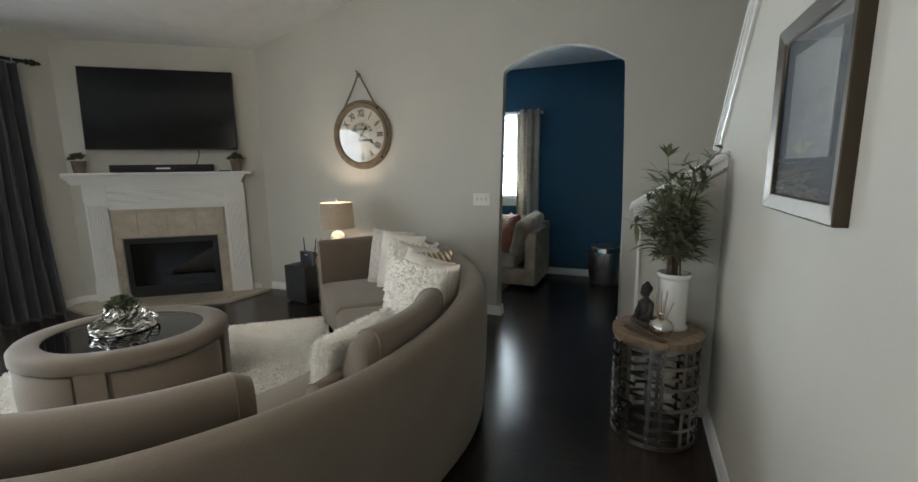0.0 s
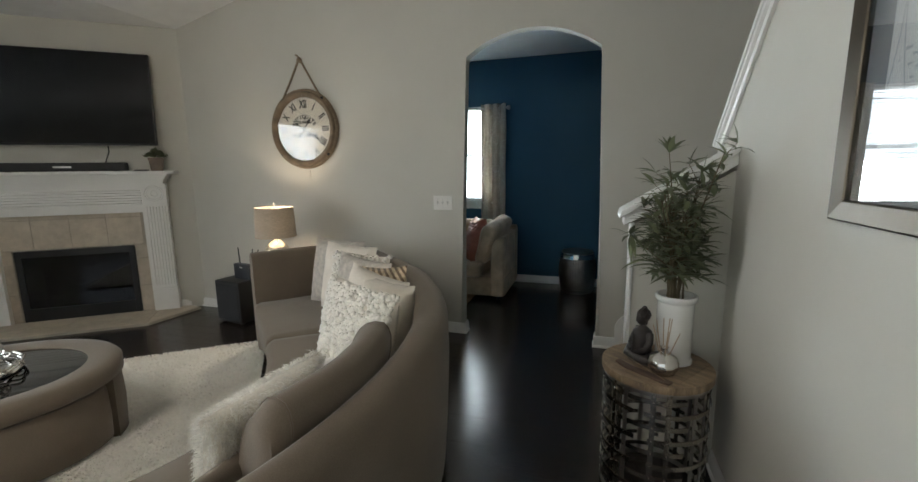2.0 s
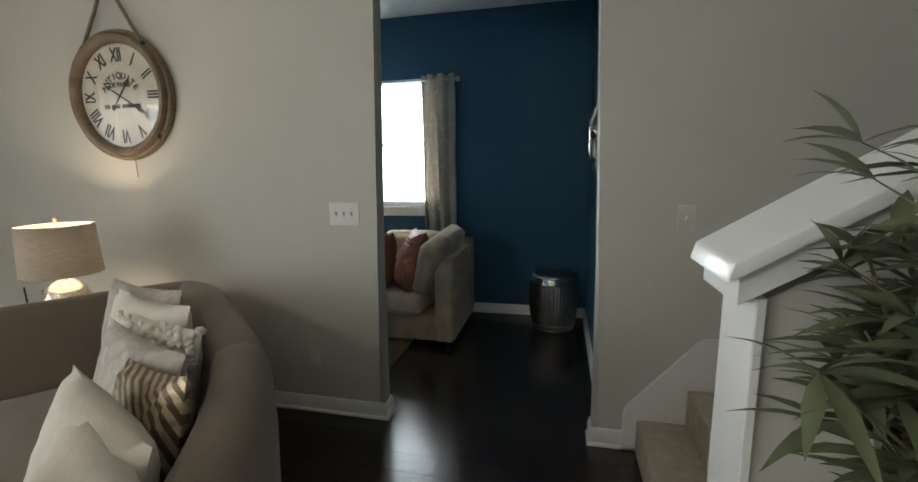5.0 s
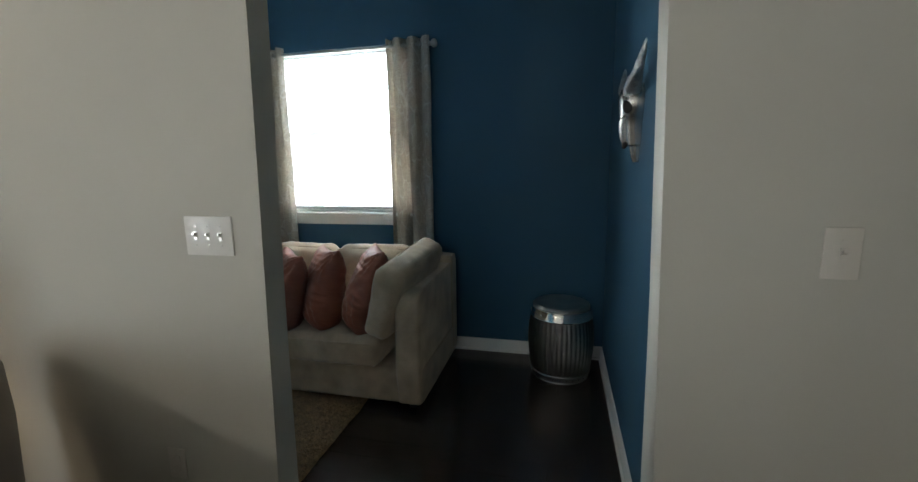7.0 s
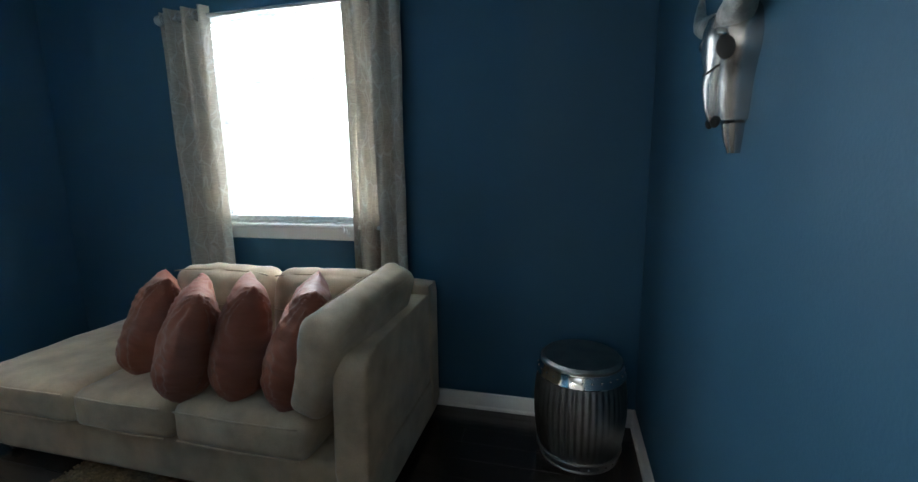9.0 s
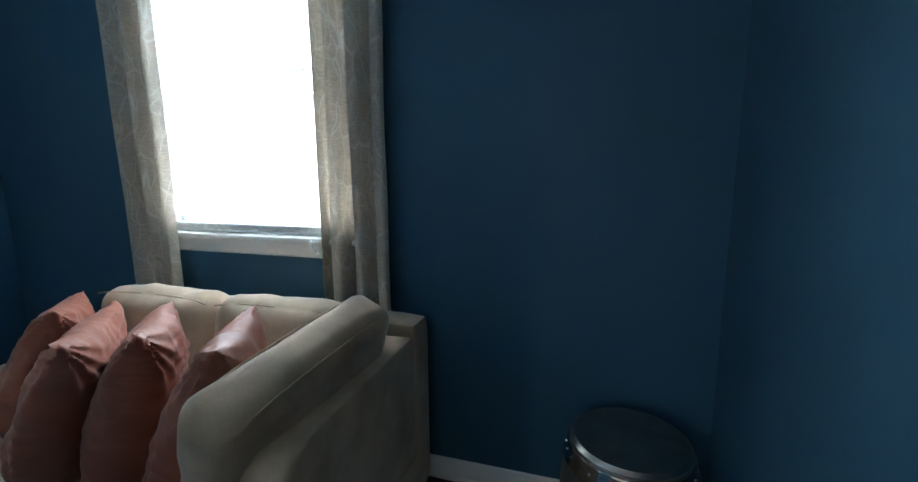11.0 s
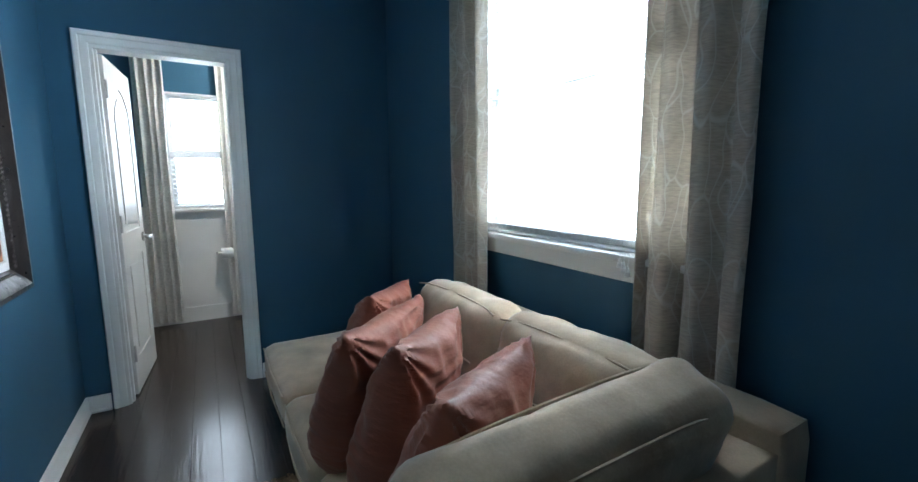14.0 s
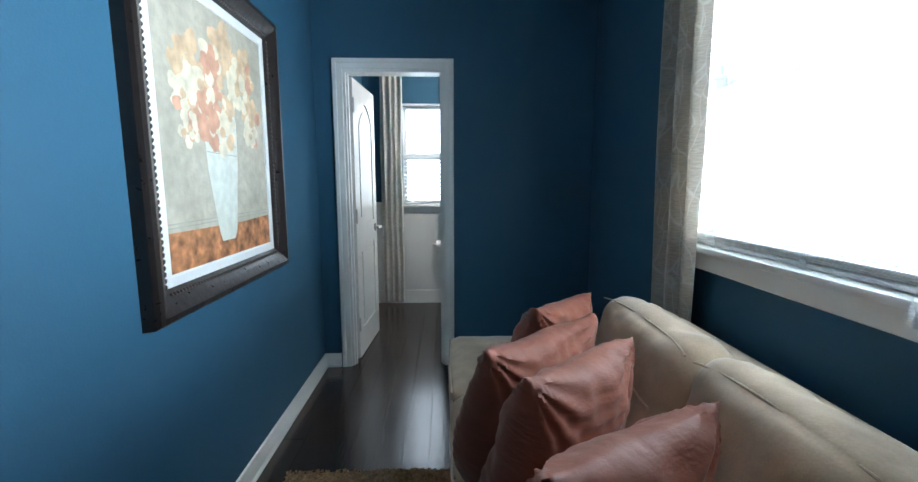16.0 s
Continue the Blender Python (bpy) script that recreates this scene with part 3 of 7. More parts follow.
def build_door():
    frame_ob = thing("door_1", "white panelled door standing open into the bathroom", "door", pose(BX0, 0, 0, 0, 0, 90), kind="structure")
    part("casing", casing_bm(DOOR[0], DOOR[1], 2.03), M_TRIM, frame_ob, smooth=30)
    bm = bm_new()
    box(bm, DOOR[0] - 0.002, DOOR[0] + 0.016, 0.0, 0.112, 0, 2.03)
    box(bm, DOOR[1] - 0.016, DOOR[1] + 0.002, 0.0, 0.112, 0, 2.03)
    box(bm, DOOR[0] + 0.016, DOOR[1] - 0.016, 0.0, 0.112, 2.012, 2.03)
    box(bm, DOOR[0] + 0.016, DOOR[0] + 0.027, 0.03, 0.065, 0, 2.012)
    box(bm, DOOR[1] - 0.027, DOOR[1] - 0.016, 0.03, 0.065, 0, 2.012)
    part("jamb", bm, M_TRIM, frame_ob, smooth=0)
    # the leaf, hinged on the far edge of the jamb; local x runs from hinge to latch
    leaf = bm_new()
    W, T, H0, H1 = 0.625, 0.035, 0.012, 2.005
    hinge = pose(DOOR[0] + 0.022, 0.105, 0, 0, 0, DOOR_SWING)
    box(leaf, 0, W, -T / 2 + 0.006, T / 2 - 0.006, H0, H1)
    for sgn in (-1, 1):
        y0, y1 = (T / 2 - 0.006, T / 2) if sgn > 0 else (-T / 2, -T / 2 + 0.006)
        # stiles and rails proud of the sunk ground
        box(leaf, 0, 0.105, y0, y1, H0, H1)
        box(leaf, W - 0.105, W, y0, y1, H0, H1)
        for z0, z1 in ((H0, 0.22), (0.83, 1.00)):
            box(leaf, 0.105, W - 0.105, y0, y1, z0, z1)
        # arched head rail
        n = 14
        top = [(0.105 + (W - 0.21) * i / n, 1.74 + 0.13 * math.sin(math.pi * i / n) ** 0.8) for i in range(n + 1)]
        pts = top + [(W - 0.105, H1), (0.105, H1)]
        prism(leaf, pts, "y", y0, y1)
        # raised fields
        box(leaf, 0.15, W - 0.15, y0, y1 - 0.001 * sgn, 0.265, 0.785)
        fld = [(0.15, 1.045), (W - 0.15, 1.045)] + [(W - 0.15 - (W - 0.30) * i / n, 1.70 + 0.12 * math.sin(math.pi * i / n) ** 0.8) for i in range(n + 1)]
        prism(leaf, fld, "y", y0, y1 - 0.001 * sgn)
    door = part("leaf", leaf, M_DOOR, frame_ob, smooth=0)
    door.matrix_basis = hinge
    for z in (0.27, 1.06, 1.82):
        b = bm_new()
        box(b, -0.018, 0.03, -T / 2 - 0.003, -T / 2, z - 0.045, z + 0.045)
        tube(b, [(-0.006, -T / 2 - 0.006, z - 0.05), (-0.006, -T / 2 - 0.006, z + 0.05)], 0.006)
        part("hinge", b, M_NICKEL, door)
    b = bm_new()
    for sgn in (-1, 1):
        tube(b, [(W - 0.065, sgn * T / 2, 0.93), (W - 0.065, sgn * (T / 2 + 0.012), 0.93)], 0.032, 18)
        tube(b, [(W - 0.065, sgn * (T / 2 + 0.01), 0.93), (W - 0.065, sgn * (T / 2 + 0.05), 0.93), (W - 0.10, sgn * (T / 2 + 0.055), 0.93), (W - 0.17, sgn * (T / 2 + 0.05), 0.928)], [0.012, 0.012, 0.011, 0.009], 10)
    part("lever_handle", b, M_NICKEL, door, "satin nickel lever handle")
    # casing on the bathroom side
    bm = casing_bm(DOOR[0], DOOR[1], 2.03)
    for v in bm.verts:
        v.co.y = 0.112 - v.co.y
    part("casing", bm, M_TRIM, frame_ob, smooth=30)


DOOR_SWING = 86
build_door()


# ---- windows ----
def build_window(name, label, w, z0, z1, m, depth=0.13, meeting=True):
    """A sash window in local x (0..w) and z; local -y looks into the room."""
    win = thing(name, label, "window", m, kind="structure")
    b = bm_new()
    box(b, 0, 0.045, 0.06, 0.11, z0, z1)
    box(b, w - 0.045, w, 0.06, 0.11, z0, z1)
    box(b, 0.045, w - 0.045, 0.06, 0.11, z0, z0 + 0.05)
    box(b, 0.045, w - 0.045, 0.06, 0.11, z1 - 0.045, z1)
    box(b, 0.0, 0.012, 0.0, 0.06, z0, z1)
    box(b, w - 0.012, w, 0.0, 0.06, z0, z1)
    box(b, 0.012, w - 0.012, 0.0, 0.06, z1 - 0.012, z1)
    zm = (z0 + z1) / 2
    if meeting:
        box(b, 0.045, w - 0.045, 0.065, 0.105, zm - 0.022, zm + 0.022)
    part("window_frame", b, M_VINYL, win, smooth=0)
    for za, zb in (((z0 + 0.05, zm - 0.022), (zm + 0.022, z1 - 0.045)) if meeting else ((z0 + 0.05, z1 - 0.045),)):
        b = bm_new()
        box(b, 0.045, w - 0.045, 0.083, 0.087, za, zb)
        p = part("pane", b, M_PANE, win, smooth=0)
        p.visible_shadow = False
    return win


def add_sill(win, w, z0, over=0.04, drop=0.07):
    b = bm_new()
    box(b, -over, w + over, -0.045, 0.06, z0 - 0.022, z0 + 0.002)
    bevel_all(b, 0.007, 2)
    part("window_sill", b, M_TRIM, win)
    b = bm_new()
    box(b, -over + 0.015, w + over - 0.015, -0.014, 0.0, z0 - 0.022 - drop, z0 - 0.022)
    bevel_all(b, 0.004, 1)
    part("apron", b, M_TRIM, win)


win1 = build_window("window_1", "white sash window behind open slatted blinds", WIN[1] - WIN[0], WIN[2], WIN[3], pose(WIN[0], BY1, 0))
add_sill(win1, WIN[1] - WIN[0], WIN[2])
win2 = build_window("window_2", "white bathroom sash window with half-lowered blinds", BWIN[1] - BWIN[0], BWIN[2], BWIN[3], pose(QX, BWIN[0], 0, 0, 0, 90))
add_sill(win2, BWIN[1] - BWIN[0], BWIN[2])
win3 = build_window("window_3", "wide white window between charcoal curtains", LWIN[1] - LWIN[0], LWIN[2], LWIN[3], pose(LX, LWIN[0], 0, 0, 0, 90))


def build_blinds(label, w, z0, z1, m, pitch, tilt, stack=4, cords=True):
    bl = thing("window_blind", label, "blind", m)
    b = bm_new()
    box(b, 0.006, w - 0.006, 0.0, 0.05, z1 - 0.05, z1 - 0.004)
    bevel_all(b, 0.003, 1)
    part("head_rail", b, M_BLIND, bl)
    b = bm_new()
    prism(b, [(-0.024, -0.001), (0.0, 0.003), (0.024, -0.001), (0.024, 0.001), (0.0, 0.005), (-0.024, 0.001)], "x", 0.010, w - 0.010)
    me = finish(b, M_BLIND, "slat", 60)
    n = int((z1 - 0.07 - z0 - 0.035) / pitch)
    for i in range(n):
        like("slat", me, bl, pose(0, 0.025, z1 - 0.075 - i * pitch, tilt, 0, 0))
    for i in range(stack):
        like("slat", me, bl, pose(0, 0.025, z0 + 0.028 + i * 0.006, 0, 0, 0))
    b = bm_new()
    box(b, 0.008, w - 0.008, 0.001, 0.05, z0 + 0.006, z0 + 0.022)
    bevel_all(b, 0.004, 1)
    part("bottom_rail", b, M_BLIND, bl)
    for x in (0.13, w / 2, w - 0.13):
        b = bm_new()
        tube(b, [(x, 0.001, z0 + 0.02), (x, 0.001, z1 - 0.05)], 0.0012, 5)
        part("ladder_cord", b, M_BLIND, bl)
        b = bm_new()
        tube(b, [(x, 0.049, z0 + 0.02), (x, 0.049, z1 - 0.05)], 0.0012, 5)
        part("ladder_cord", b, M_BLIND, bl)
        part("cord_clip", bbox_bm(x - 0.012, x + 0.012, -0.003, 0.0, z0 + 0.004, z0 + 0.03, 0.001, 1), M_BLIND, bl)
    if cords:
        for k in range(3):
            b = bm_new()
            x = w - 0.205 + 0.018 * k
            tube(b, [(x, -0.008, z1 - 0.04), (x, -0.012, z0 + 0.2), (x, -0.052 - 0.003 * k, z0 - 0.005 - 0.012 * k)], 0.001, 5)
            lathe(b, [(0.002, 0.012), (0.004, 0.008), (0.010, -0.018), (0.009, -0.022)], 10, (x, -0.052 - 0.003 * k, z0 - 0.015 - 0.012 * k))
            part("pull_cord", b, M_BLIND, bl)
    return bl


build_blinds("white slatted blind with its slats level, hanging in the study window", WIN[1] - WIN[0], WIN[2], WIN[3], pose(WIN[0], BY1 - 0.002, 0), 0.05, 2)
build_blinds("white slatted blind over the bathroom window", BWIN[1] - BWIN[0], BWIN[2], (BWIN[2] + BWIN[3]) / 2, pose(QX + 0.002, BWIN[0], 0, 0, 0, 90), 0.042, 18, 2, False)


def curtain_bm(w, z0, z1, folds, amp, seed, top_gather=1.0, nz=26, flare=0.0, lean=0.0):
    """A hanging cloth in local x (0..w), folded along y, with the folds drifting on the way down."""
    bm = bm_new()
    nx = folds * 12
    rows = []
    for j in range(nz + 1):
        v = j / nz
        z = z1 + (z0 - z1) * v
        row = []
        for i in range(nx + 1):
            u = i / nx
            ph = u * folds * 2 * math.pi + 0.7 * noise.noise(Vector((u * 3 + seed, v * 1.6, seed))) * min(1, v * 3)
            a = amp * (0.85 + 0.35 * noise.noise(Vector((u * 4, v * 1.2 + seed, 3.1))))
            y = a * math.sin(ph) + 0.25 * a * math.sin(2 * ph + seed)
            x = w * (u - 0.5) * (top_gather + (1 - top_gather) * v + flare * v * v) + w / 2 + lean * v + 0.012 * noise.noise(Vector((u * 7, v * 4, seed + 9)))
            row.append(bm.verts.new((x, y, z + (0.004 * noise.noise(Vector((u * 9, seed, 0))) if j == nz else 0))))
        rows.append(row)
    for p, q in zip(rows, rows[1:]):
        for i in range(nx):
            bm.faces.new((p[i], p[i + 1], q[i + 1], q[i]))
    bmesh.ops.recalc_face_normals(bm, faces=list(bm.faces))
    bmesh.ops.solidify(bm, geom=list(bm.faces), thickness=0.003)
    return bm


def build_curtain(label, x, w, m, z0, z1, folds, amp, seed, material, grommets=True, **kw):
    cur = thing("curtain", label, "curtain", m @ pose(x, 0, 0), group="curtains")
    part("cloth", curtain_bm(w, z0, z1, folds, amp, seed, **kw), material, cur, smooth=80)
    if grommets:
        for k in range(folds * 2):
            b = bm_new()
            gx = w * (k + 0.5) / (folds * 2)
            tube(b, [(gx + 0.004 * s, 0.022 * math.cos(a), z1 - 0.045 + 0.022 * math.sin(a)) for s in (0,) for a in [2 * math.pi * i / 18 for i in range(18)]], 0.005, 6, True)
            part("grommet", b, M_NICKEL, cur)
    return cur


ROD_Y, ROD_Z = BY1 - 0.075, 2.225
rod = thing("curtain_rod", "polished nickel curtain rod with ball ends above the window", "curtain rod", pose(0, ROD_Y, ROD_Z))
b = bm_new()
tube(b, [(-1.93, 0, 0), (-0.50, 0, 0)], 0.011, 14)
part("pole", b, M_NICKEL, rod)
for x, sgn in ((-1.93, -1), (-0.50, 1)):
    b = bm_new()
    lathe(b, [(0.011, 0), (0.017, 0.004), (0.017, 0.010), (0.012, 0.014), (0.024, 0.026), (0.029, 0.040), (0.024, 0.055), (0.0, 0.064)], 18)
    for v in b.verts:
        v.co = Vector((x + sgn * v.co.z, v.co.x, v.co.y))
    part("finial", b, M_NICKEL, rod)
    b = bm_new()
    tube(b, [(x - sgn * 0.03, 0, 0), (x - sgn * 0.03, 0.03, -0.01), (x - sgn * 0.03, 0.075, -0.02)], 0.006, 8)
    box(b, x - sgn * 0.03 - 0.012, x - sgn * 0.03 + 0.012, 0.069, 0.075, -0.055, 0.02)
    part("bracket", b, M_NICKEL, rod)
build_curtain("taupe woven curtain with a pale branch pattern, hung on nickel rings", -1.975, 0.345, pose(0, ROD_Y, 0), 0.05, 2.275, 3, 0.036, 2.3, M_CURTAIN, lean=0.02)
build_curtain("taupe woven curtain with a pale branch pattern, hung on nickel rings", -0.805, 0.315, pose(0, ROD_Y, 0), 0.05, 2.275, 3, 0.042, 5.1, M_CURTAIN)
build_curtain("grey textured curtain beside the bathroom window", 4.36, 0.22, pose(QX + 0.09, 0, 0, 0, 0, 90), 0.04, 2.55, 4, 0.022, 7.7, M_BATHCURT, grommets=False)
build_curtain("grey textured curtain beside the bathroom window", 4.975, 0.26, pose(QX + 0.09, 0, 0, 0, 0, 90), 0.04, 2.55, 4, 0.022, 1.7, M_BATHCURT, grommets=False)


# ---- outside: a plain overcast haze beyond the windows ----
M_HAZE = mat("overcast_haze", (0.8, 0.85, 0.9), 1.0, var=0.0, emit=((0.88, 0.96, 1.0), 6.0))
bm = bm_new()
box(bm, -9.0, 6.0, 9.0, 9.05, -1.0, 7.0)
box(bm, -9.05, -9.0, -6.0, 9.0, -1.0, 7.0)
structure("backdrop", bm, M_HAZE, "bright overcast haze outside the windows", "backdrop", smooth=0)


# a thin overhead wire crossing outside the study window
b = bm_new()
tube(b, [(-7.5, 8.4, 2.52), (-5.0, 8.4, 2.42), (-2.8, 8.4, 2.38), (0.5, 8.4, 2.46)], 0.009, 6)
single("overhead_wire", b, mat("weathered_cable", (0.10, 0.10, 0.11), 0.7), "thin grey overhead wire outside the window", "wire")


# ---- living room: fireplace ----
def build_fireplace():
    fp = thing("fireplace", "white fluted fireplace surround with beige tiles and a black firebox", "fireplace", FIRE)
    # local x is minus the distance from the corner, local -y looks into the room
    b = bm_new()
    prism(b, [(-0.20, 1.462), (-0.205, 1.470), (-0.205, 1.488), (-0.198, 1.494), (0, 1.494), (0, 1.462)], "x", -1.94, -0.07)
    for k, (d, z0, z1) in enumerate(((0.165, 1.440, 1.462), (0.145, 1.415, 1.440), (0.125, 1.385, 1.415), (0.112, 1.365, 1.385))):
        box(b, -1.80 - d, -0.21 + d - 0.1, -d, 0, z0, z1)
    part("mantel_shelf", b, M_TRIM, fp, smooth=25)
    b = bm_new()
    box(b, -1.61, -0.40, -0.075, 0, 1.105, 1.365)
    fr = part("frieze", b, M_TRIM, fp, smooth=0)
    b = bm_new()
    box(b, -1.67, -0.40, -0.055, -0.02, 1.075, 1.105)
    part("lintel_trim", b, M_TRIM, fp, smooth=0)
    for k in range(6):
        z = 1.165 + 0.026 * k
        b = bm_new()
        tube(b, [(-1.60, -0.076, z), (-0.41, -0.076, z)], 0.009, 8)
        part("reed", b, M_TRIM, fr)
    for s0, s1 in ((0.19, 0.40), (1.61, 1.82)):
        b = bm_new()
        box(b, -s1, -s0, -0.075, 0, 0.0, 1.18)
        box(b, -s1 - 0.008, -s0 + 0.008, -0.088, 0, 0.0, 0.24)
        box(b, -s1 - 0.004, -s0 + 0.004, -0.082, 0, 0.24, 0.262)
        box(b, -s1 - 0.004, -s0 + 0.004, -0.085, 0, 1.16, 1.365)
        pil = part("pilaster", b, M_TRIM, fp, "fluted white pilaster", smooth=0)
        for k in range(7):
            x = -s1 + 0.024 + k * (s1 - s0 - 0.048) / 6
            b = bm_new()
            tube(b, [(x, -0.076, 0.30), (x, -0.076, 1.13)], 0.0085, 8)
            part("reed", b, M_TRIM, pil)
        b = bm_new()
        cx = -(s0 + s1) / 2
        for r0 in (0.082, 0.064, 0.03):
            for k in range(4):
                a0, a1 = math.pi / 4 + k * math.pi / 2, math.pi / 4 + (k + 1) * math.pi / 2
                pts = [(cx + r0 * math.cos(a) * (1.1 if r0 > 0.03 else 1), -0.086, 1.262 + r0 * math.sin(a)) for a in (a0, (a0 + a1) / 2, a1)]
                tube(b, pts, 0.006, 6)
        part("rosette", b, M_TRIM, fp)
    for s0, s1 in ((0.36, 0.42), (1.655, 1.715)):
        b = bm_new()
        box(b, -s1, -s0, -0.05, 0, 0, 1.08)
        part("inner_trim", b, M_TRIM, fp, smooth=0)
    # tiles, each a piece with recessed joints
    g = bm_new()
    box(g, -1.66, -1.53, -0.018, 0, 0, 1.08)
    box(g, -0.535, -0.41, -0.018, 0, 0, 1.08)
    box(g, -1.53, -0.535, -0.018, 0, 0.735, 1.08)
    part("grout", g, M_GROUT, fp, smooth=0)
    for x0, x1, z0, z1 in [(-1.655 + 0.302 * i, -1.655 + 0.302 * i + 0.298, 0.745, 1.03) for i in range(4)] + \
            [(-1.655, -1.535, z, z + 0.29) for z in (0.01, 0.305)] + [(-1.655, -1.535, 0.60, 0.741)] + \
            [(-0.53, -0.418, z, z + 0.29) for z in (0.01, 0.305)] + [(-0.53, -0.418, 0.60, 0.741)] + [(-1.655 + 0.302 * i, -1.655 + 0.302 * i + 0.298, 1.034, 1.074) for i in range(4)]:
        part("tile", bbox_bm(x0, min(x1, -0.418), -0.025, -0.017, z0, z1, 0.002, 1), M_TILE, fp)
    # firebox: a box behind, a black metal front with a louvre, glass and logs
    b = bm_new()
    box(b, -1.52, -0.545, 0.42, 0.44, 0, 0.73)
    box(b, -1.54, -1.52, 0.0, 0.44, 0, 0.73)
    box(b, -0.545, -0.525, 0.0, 0.44, 0, 0.73)
    box(b, -1.52, -0.545, 0.0, 0.44, 0.73, 0.75)
    box(b, -1.52, -0.545, 0.0, 0.42, -0.01, 0.04)
    part("firebox", b, M_SOOT_SHADE, fp, smooth=0)
    b = bm_new()
    box(b, -1.52, -1.47, -0.022, 0.0, 0, 0.73)
    box(b, -0.595, -0.545, -0.022, 0.0, 0, 0.73)
    box(b, -1.47, -0.595, -0.022, 0.0, 0.665, 0.73)
    box(b, -1.47, -0.595, -0.024, 0.0, 0.0, 0.15)
    part("metal_front", b, M_BLACK, fp, smooth=0)
    b = bm_new()
    box(b, -1.47, -0.595, -0.012, -0.008, 0.15, 0.665)
    part("glass_pane", b, M_FIREGLASS, fp, smooth=0).visible_shadow = False
    for k, (x0, y0, x1, y1, z, r) in enumerate(((-1.35, 0.16, -0.75, 0.20, 0.17, 0.05), (-1.28, 0.28, -0.80, 0.30, 0.20, 0.06), (-1.2, 0.12, -0.95, 0.32, 0.29, 0.045), (-0.82, 0.14, -1.02, 0.33, 0.30, 0.04))):
        b = bm_new()
        pts = [Vector((x0 + (x1 - x0) * i / 8, y0 + (y1 - y0) * i / 8, z + 0.012 * noise.noise(Vector((i * 0.6, k, 0))))) for i in range(9)]
        tube(b, pts, [r * (1 + 0.18 * noise.noise(Vector((i, k * 5, 1)))) for i in range(9)], 10)
        part("log", b, M_LOG, fp)
    b = bm_new()
    for i in range(9):
        x = -1.38 + 0.085 * i
        tube(b, [(x, 0.08, 0.16), (x, 0.08, 0.10), (x, 0.36, 0.10)], 0.007, 6)
    tube(b, [(-1.40, 0.10, 0.10), (-0.68, 0.10, 0.10)], 0.007, 6)
    part("grate", b, M_BLACK, fp)


build_fireplace()

# hearth: a low tiled apron with cut corners
hearth = thing("hearth", "low beige tiled hearth in front of the fireplace", "hearth", FIRE, kind="structure")
bm = bm_new()
outl = [(-2.04, 0.0), (-2.04, -0.25), (-1.78, -0.52), (-0.36, -0.52), (0.02, -0.12), (-0.10, 0.0)]
prism(bm, outl, "z", 0.0, 0.022)
part("bed", bm, M_GROUT, hearth, smooth=0)
for i in range(4):
    for j in range(2):
        x0, y0 = -1.76 + 0.345 * i, -0.515 + 0.235 * j
        part("tile", bbox_bm(x0, x0 + 0.34, y0, y0 + 0.23, 0.018, 0.027, 0.002, 1), M_TILE, hearth)
for pts in ([(-2.035, -0.02), (-2.035, -0.245), (-1.775, -0.51), (-1.765, -0.51), (-1.765, -0.02)], [(-0.375, -0.51), (-0.36, -0.512), (0.01, -0.12), (-0.10, -0.02), (-0.375, -0.02)]):
    bm = bm_new()
    prism(bm, pts, "z", 0.018, 0.027)
    part("tile", bm, M_TILE, hearth, smooth=0)

# television, its mount and cable
tv = thing("television", "large black flat television on the wall over the mantel", "television", FIRE @ pose(-0.955, -0.10, 2.185, -3, 0, 0))
b = bbox_bm(-0.755, 0.755, -0.012, 0.03, -0.44, 0.44, 0.006)
part("case", b, M_BLACK, tv)
b = bm_new()
box(b, -0.742, 0.742, -0.0145, -0.0125, -0.425, 0.43)
part("screen", b, M_SCREEN, tv, smooth=0)
b = bm_new()
box(b, -0.25, 0.25, 0.03, 0.08, -0.15, 0.2)
part("wall_mount", b, M_BLACK, tv, smooth=0)
b = bm_new()
tube(b, [(0.33, 0.035, -0.42), (0.335, 0.03, -0.50), (0.31, 0.0, -0.60), (0.28, 0.04, -0.685)], 0.006, 8)
part("cable", b, M_BLACK, tv)

sb = thing("soundbar", "long black soundbar on the mantel shelf", "soundbar", FIRE @ pose(-0.99, -0.12, 1.495))
part("body", bbox_bm(-0.51, 0.51, -0.05, 0.05, 0.004, 0.085, 0.012, 3), M_SPEAKER, sb)
for x in (-0.42, 0.42):
    part("foot", bbox_bm(x - 0.02, x + 0.02, -0.03, 0.03, 0.0, 0.006, 0.001, 1), M_BLACK, sb)
b = bm_new()
box(b, -0.06, 0.08, -0.0515, -0.0495, 0.035, 0.05)
part("badge", b, M_NICKEL, sb, smooth=0)
single("remote_control", bbox_bm(-0.06, 0.06, -0.02, 0.02, 0, 0.014, 0.004), M_BLACK, "small black remote control on the mantel shelf", "remote", FIRE @ pose(-0.36, -0.12, 1.495, 0, 0, 8))


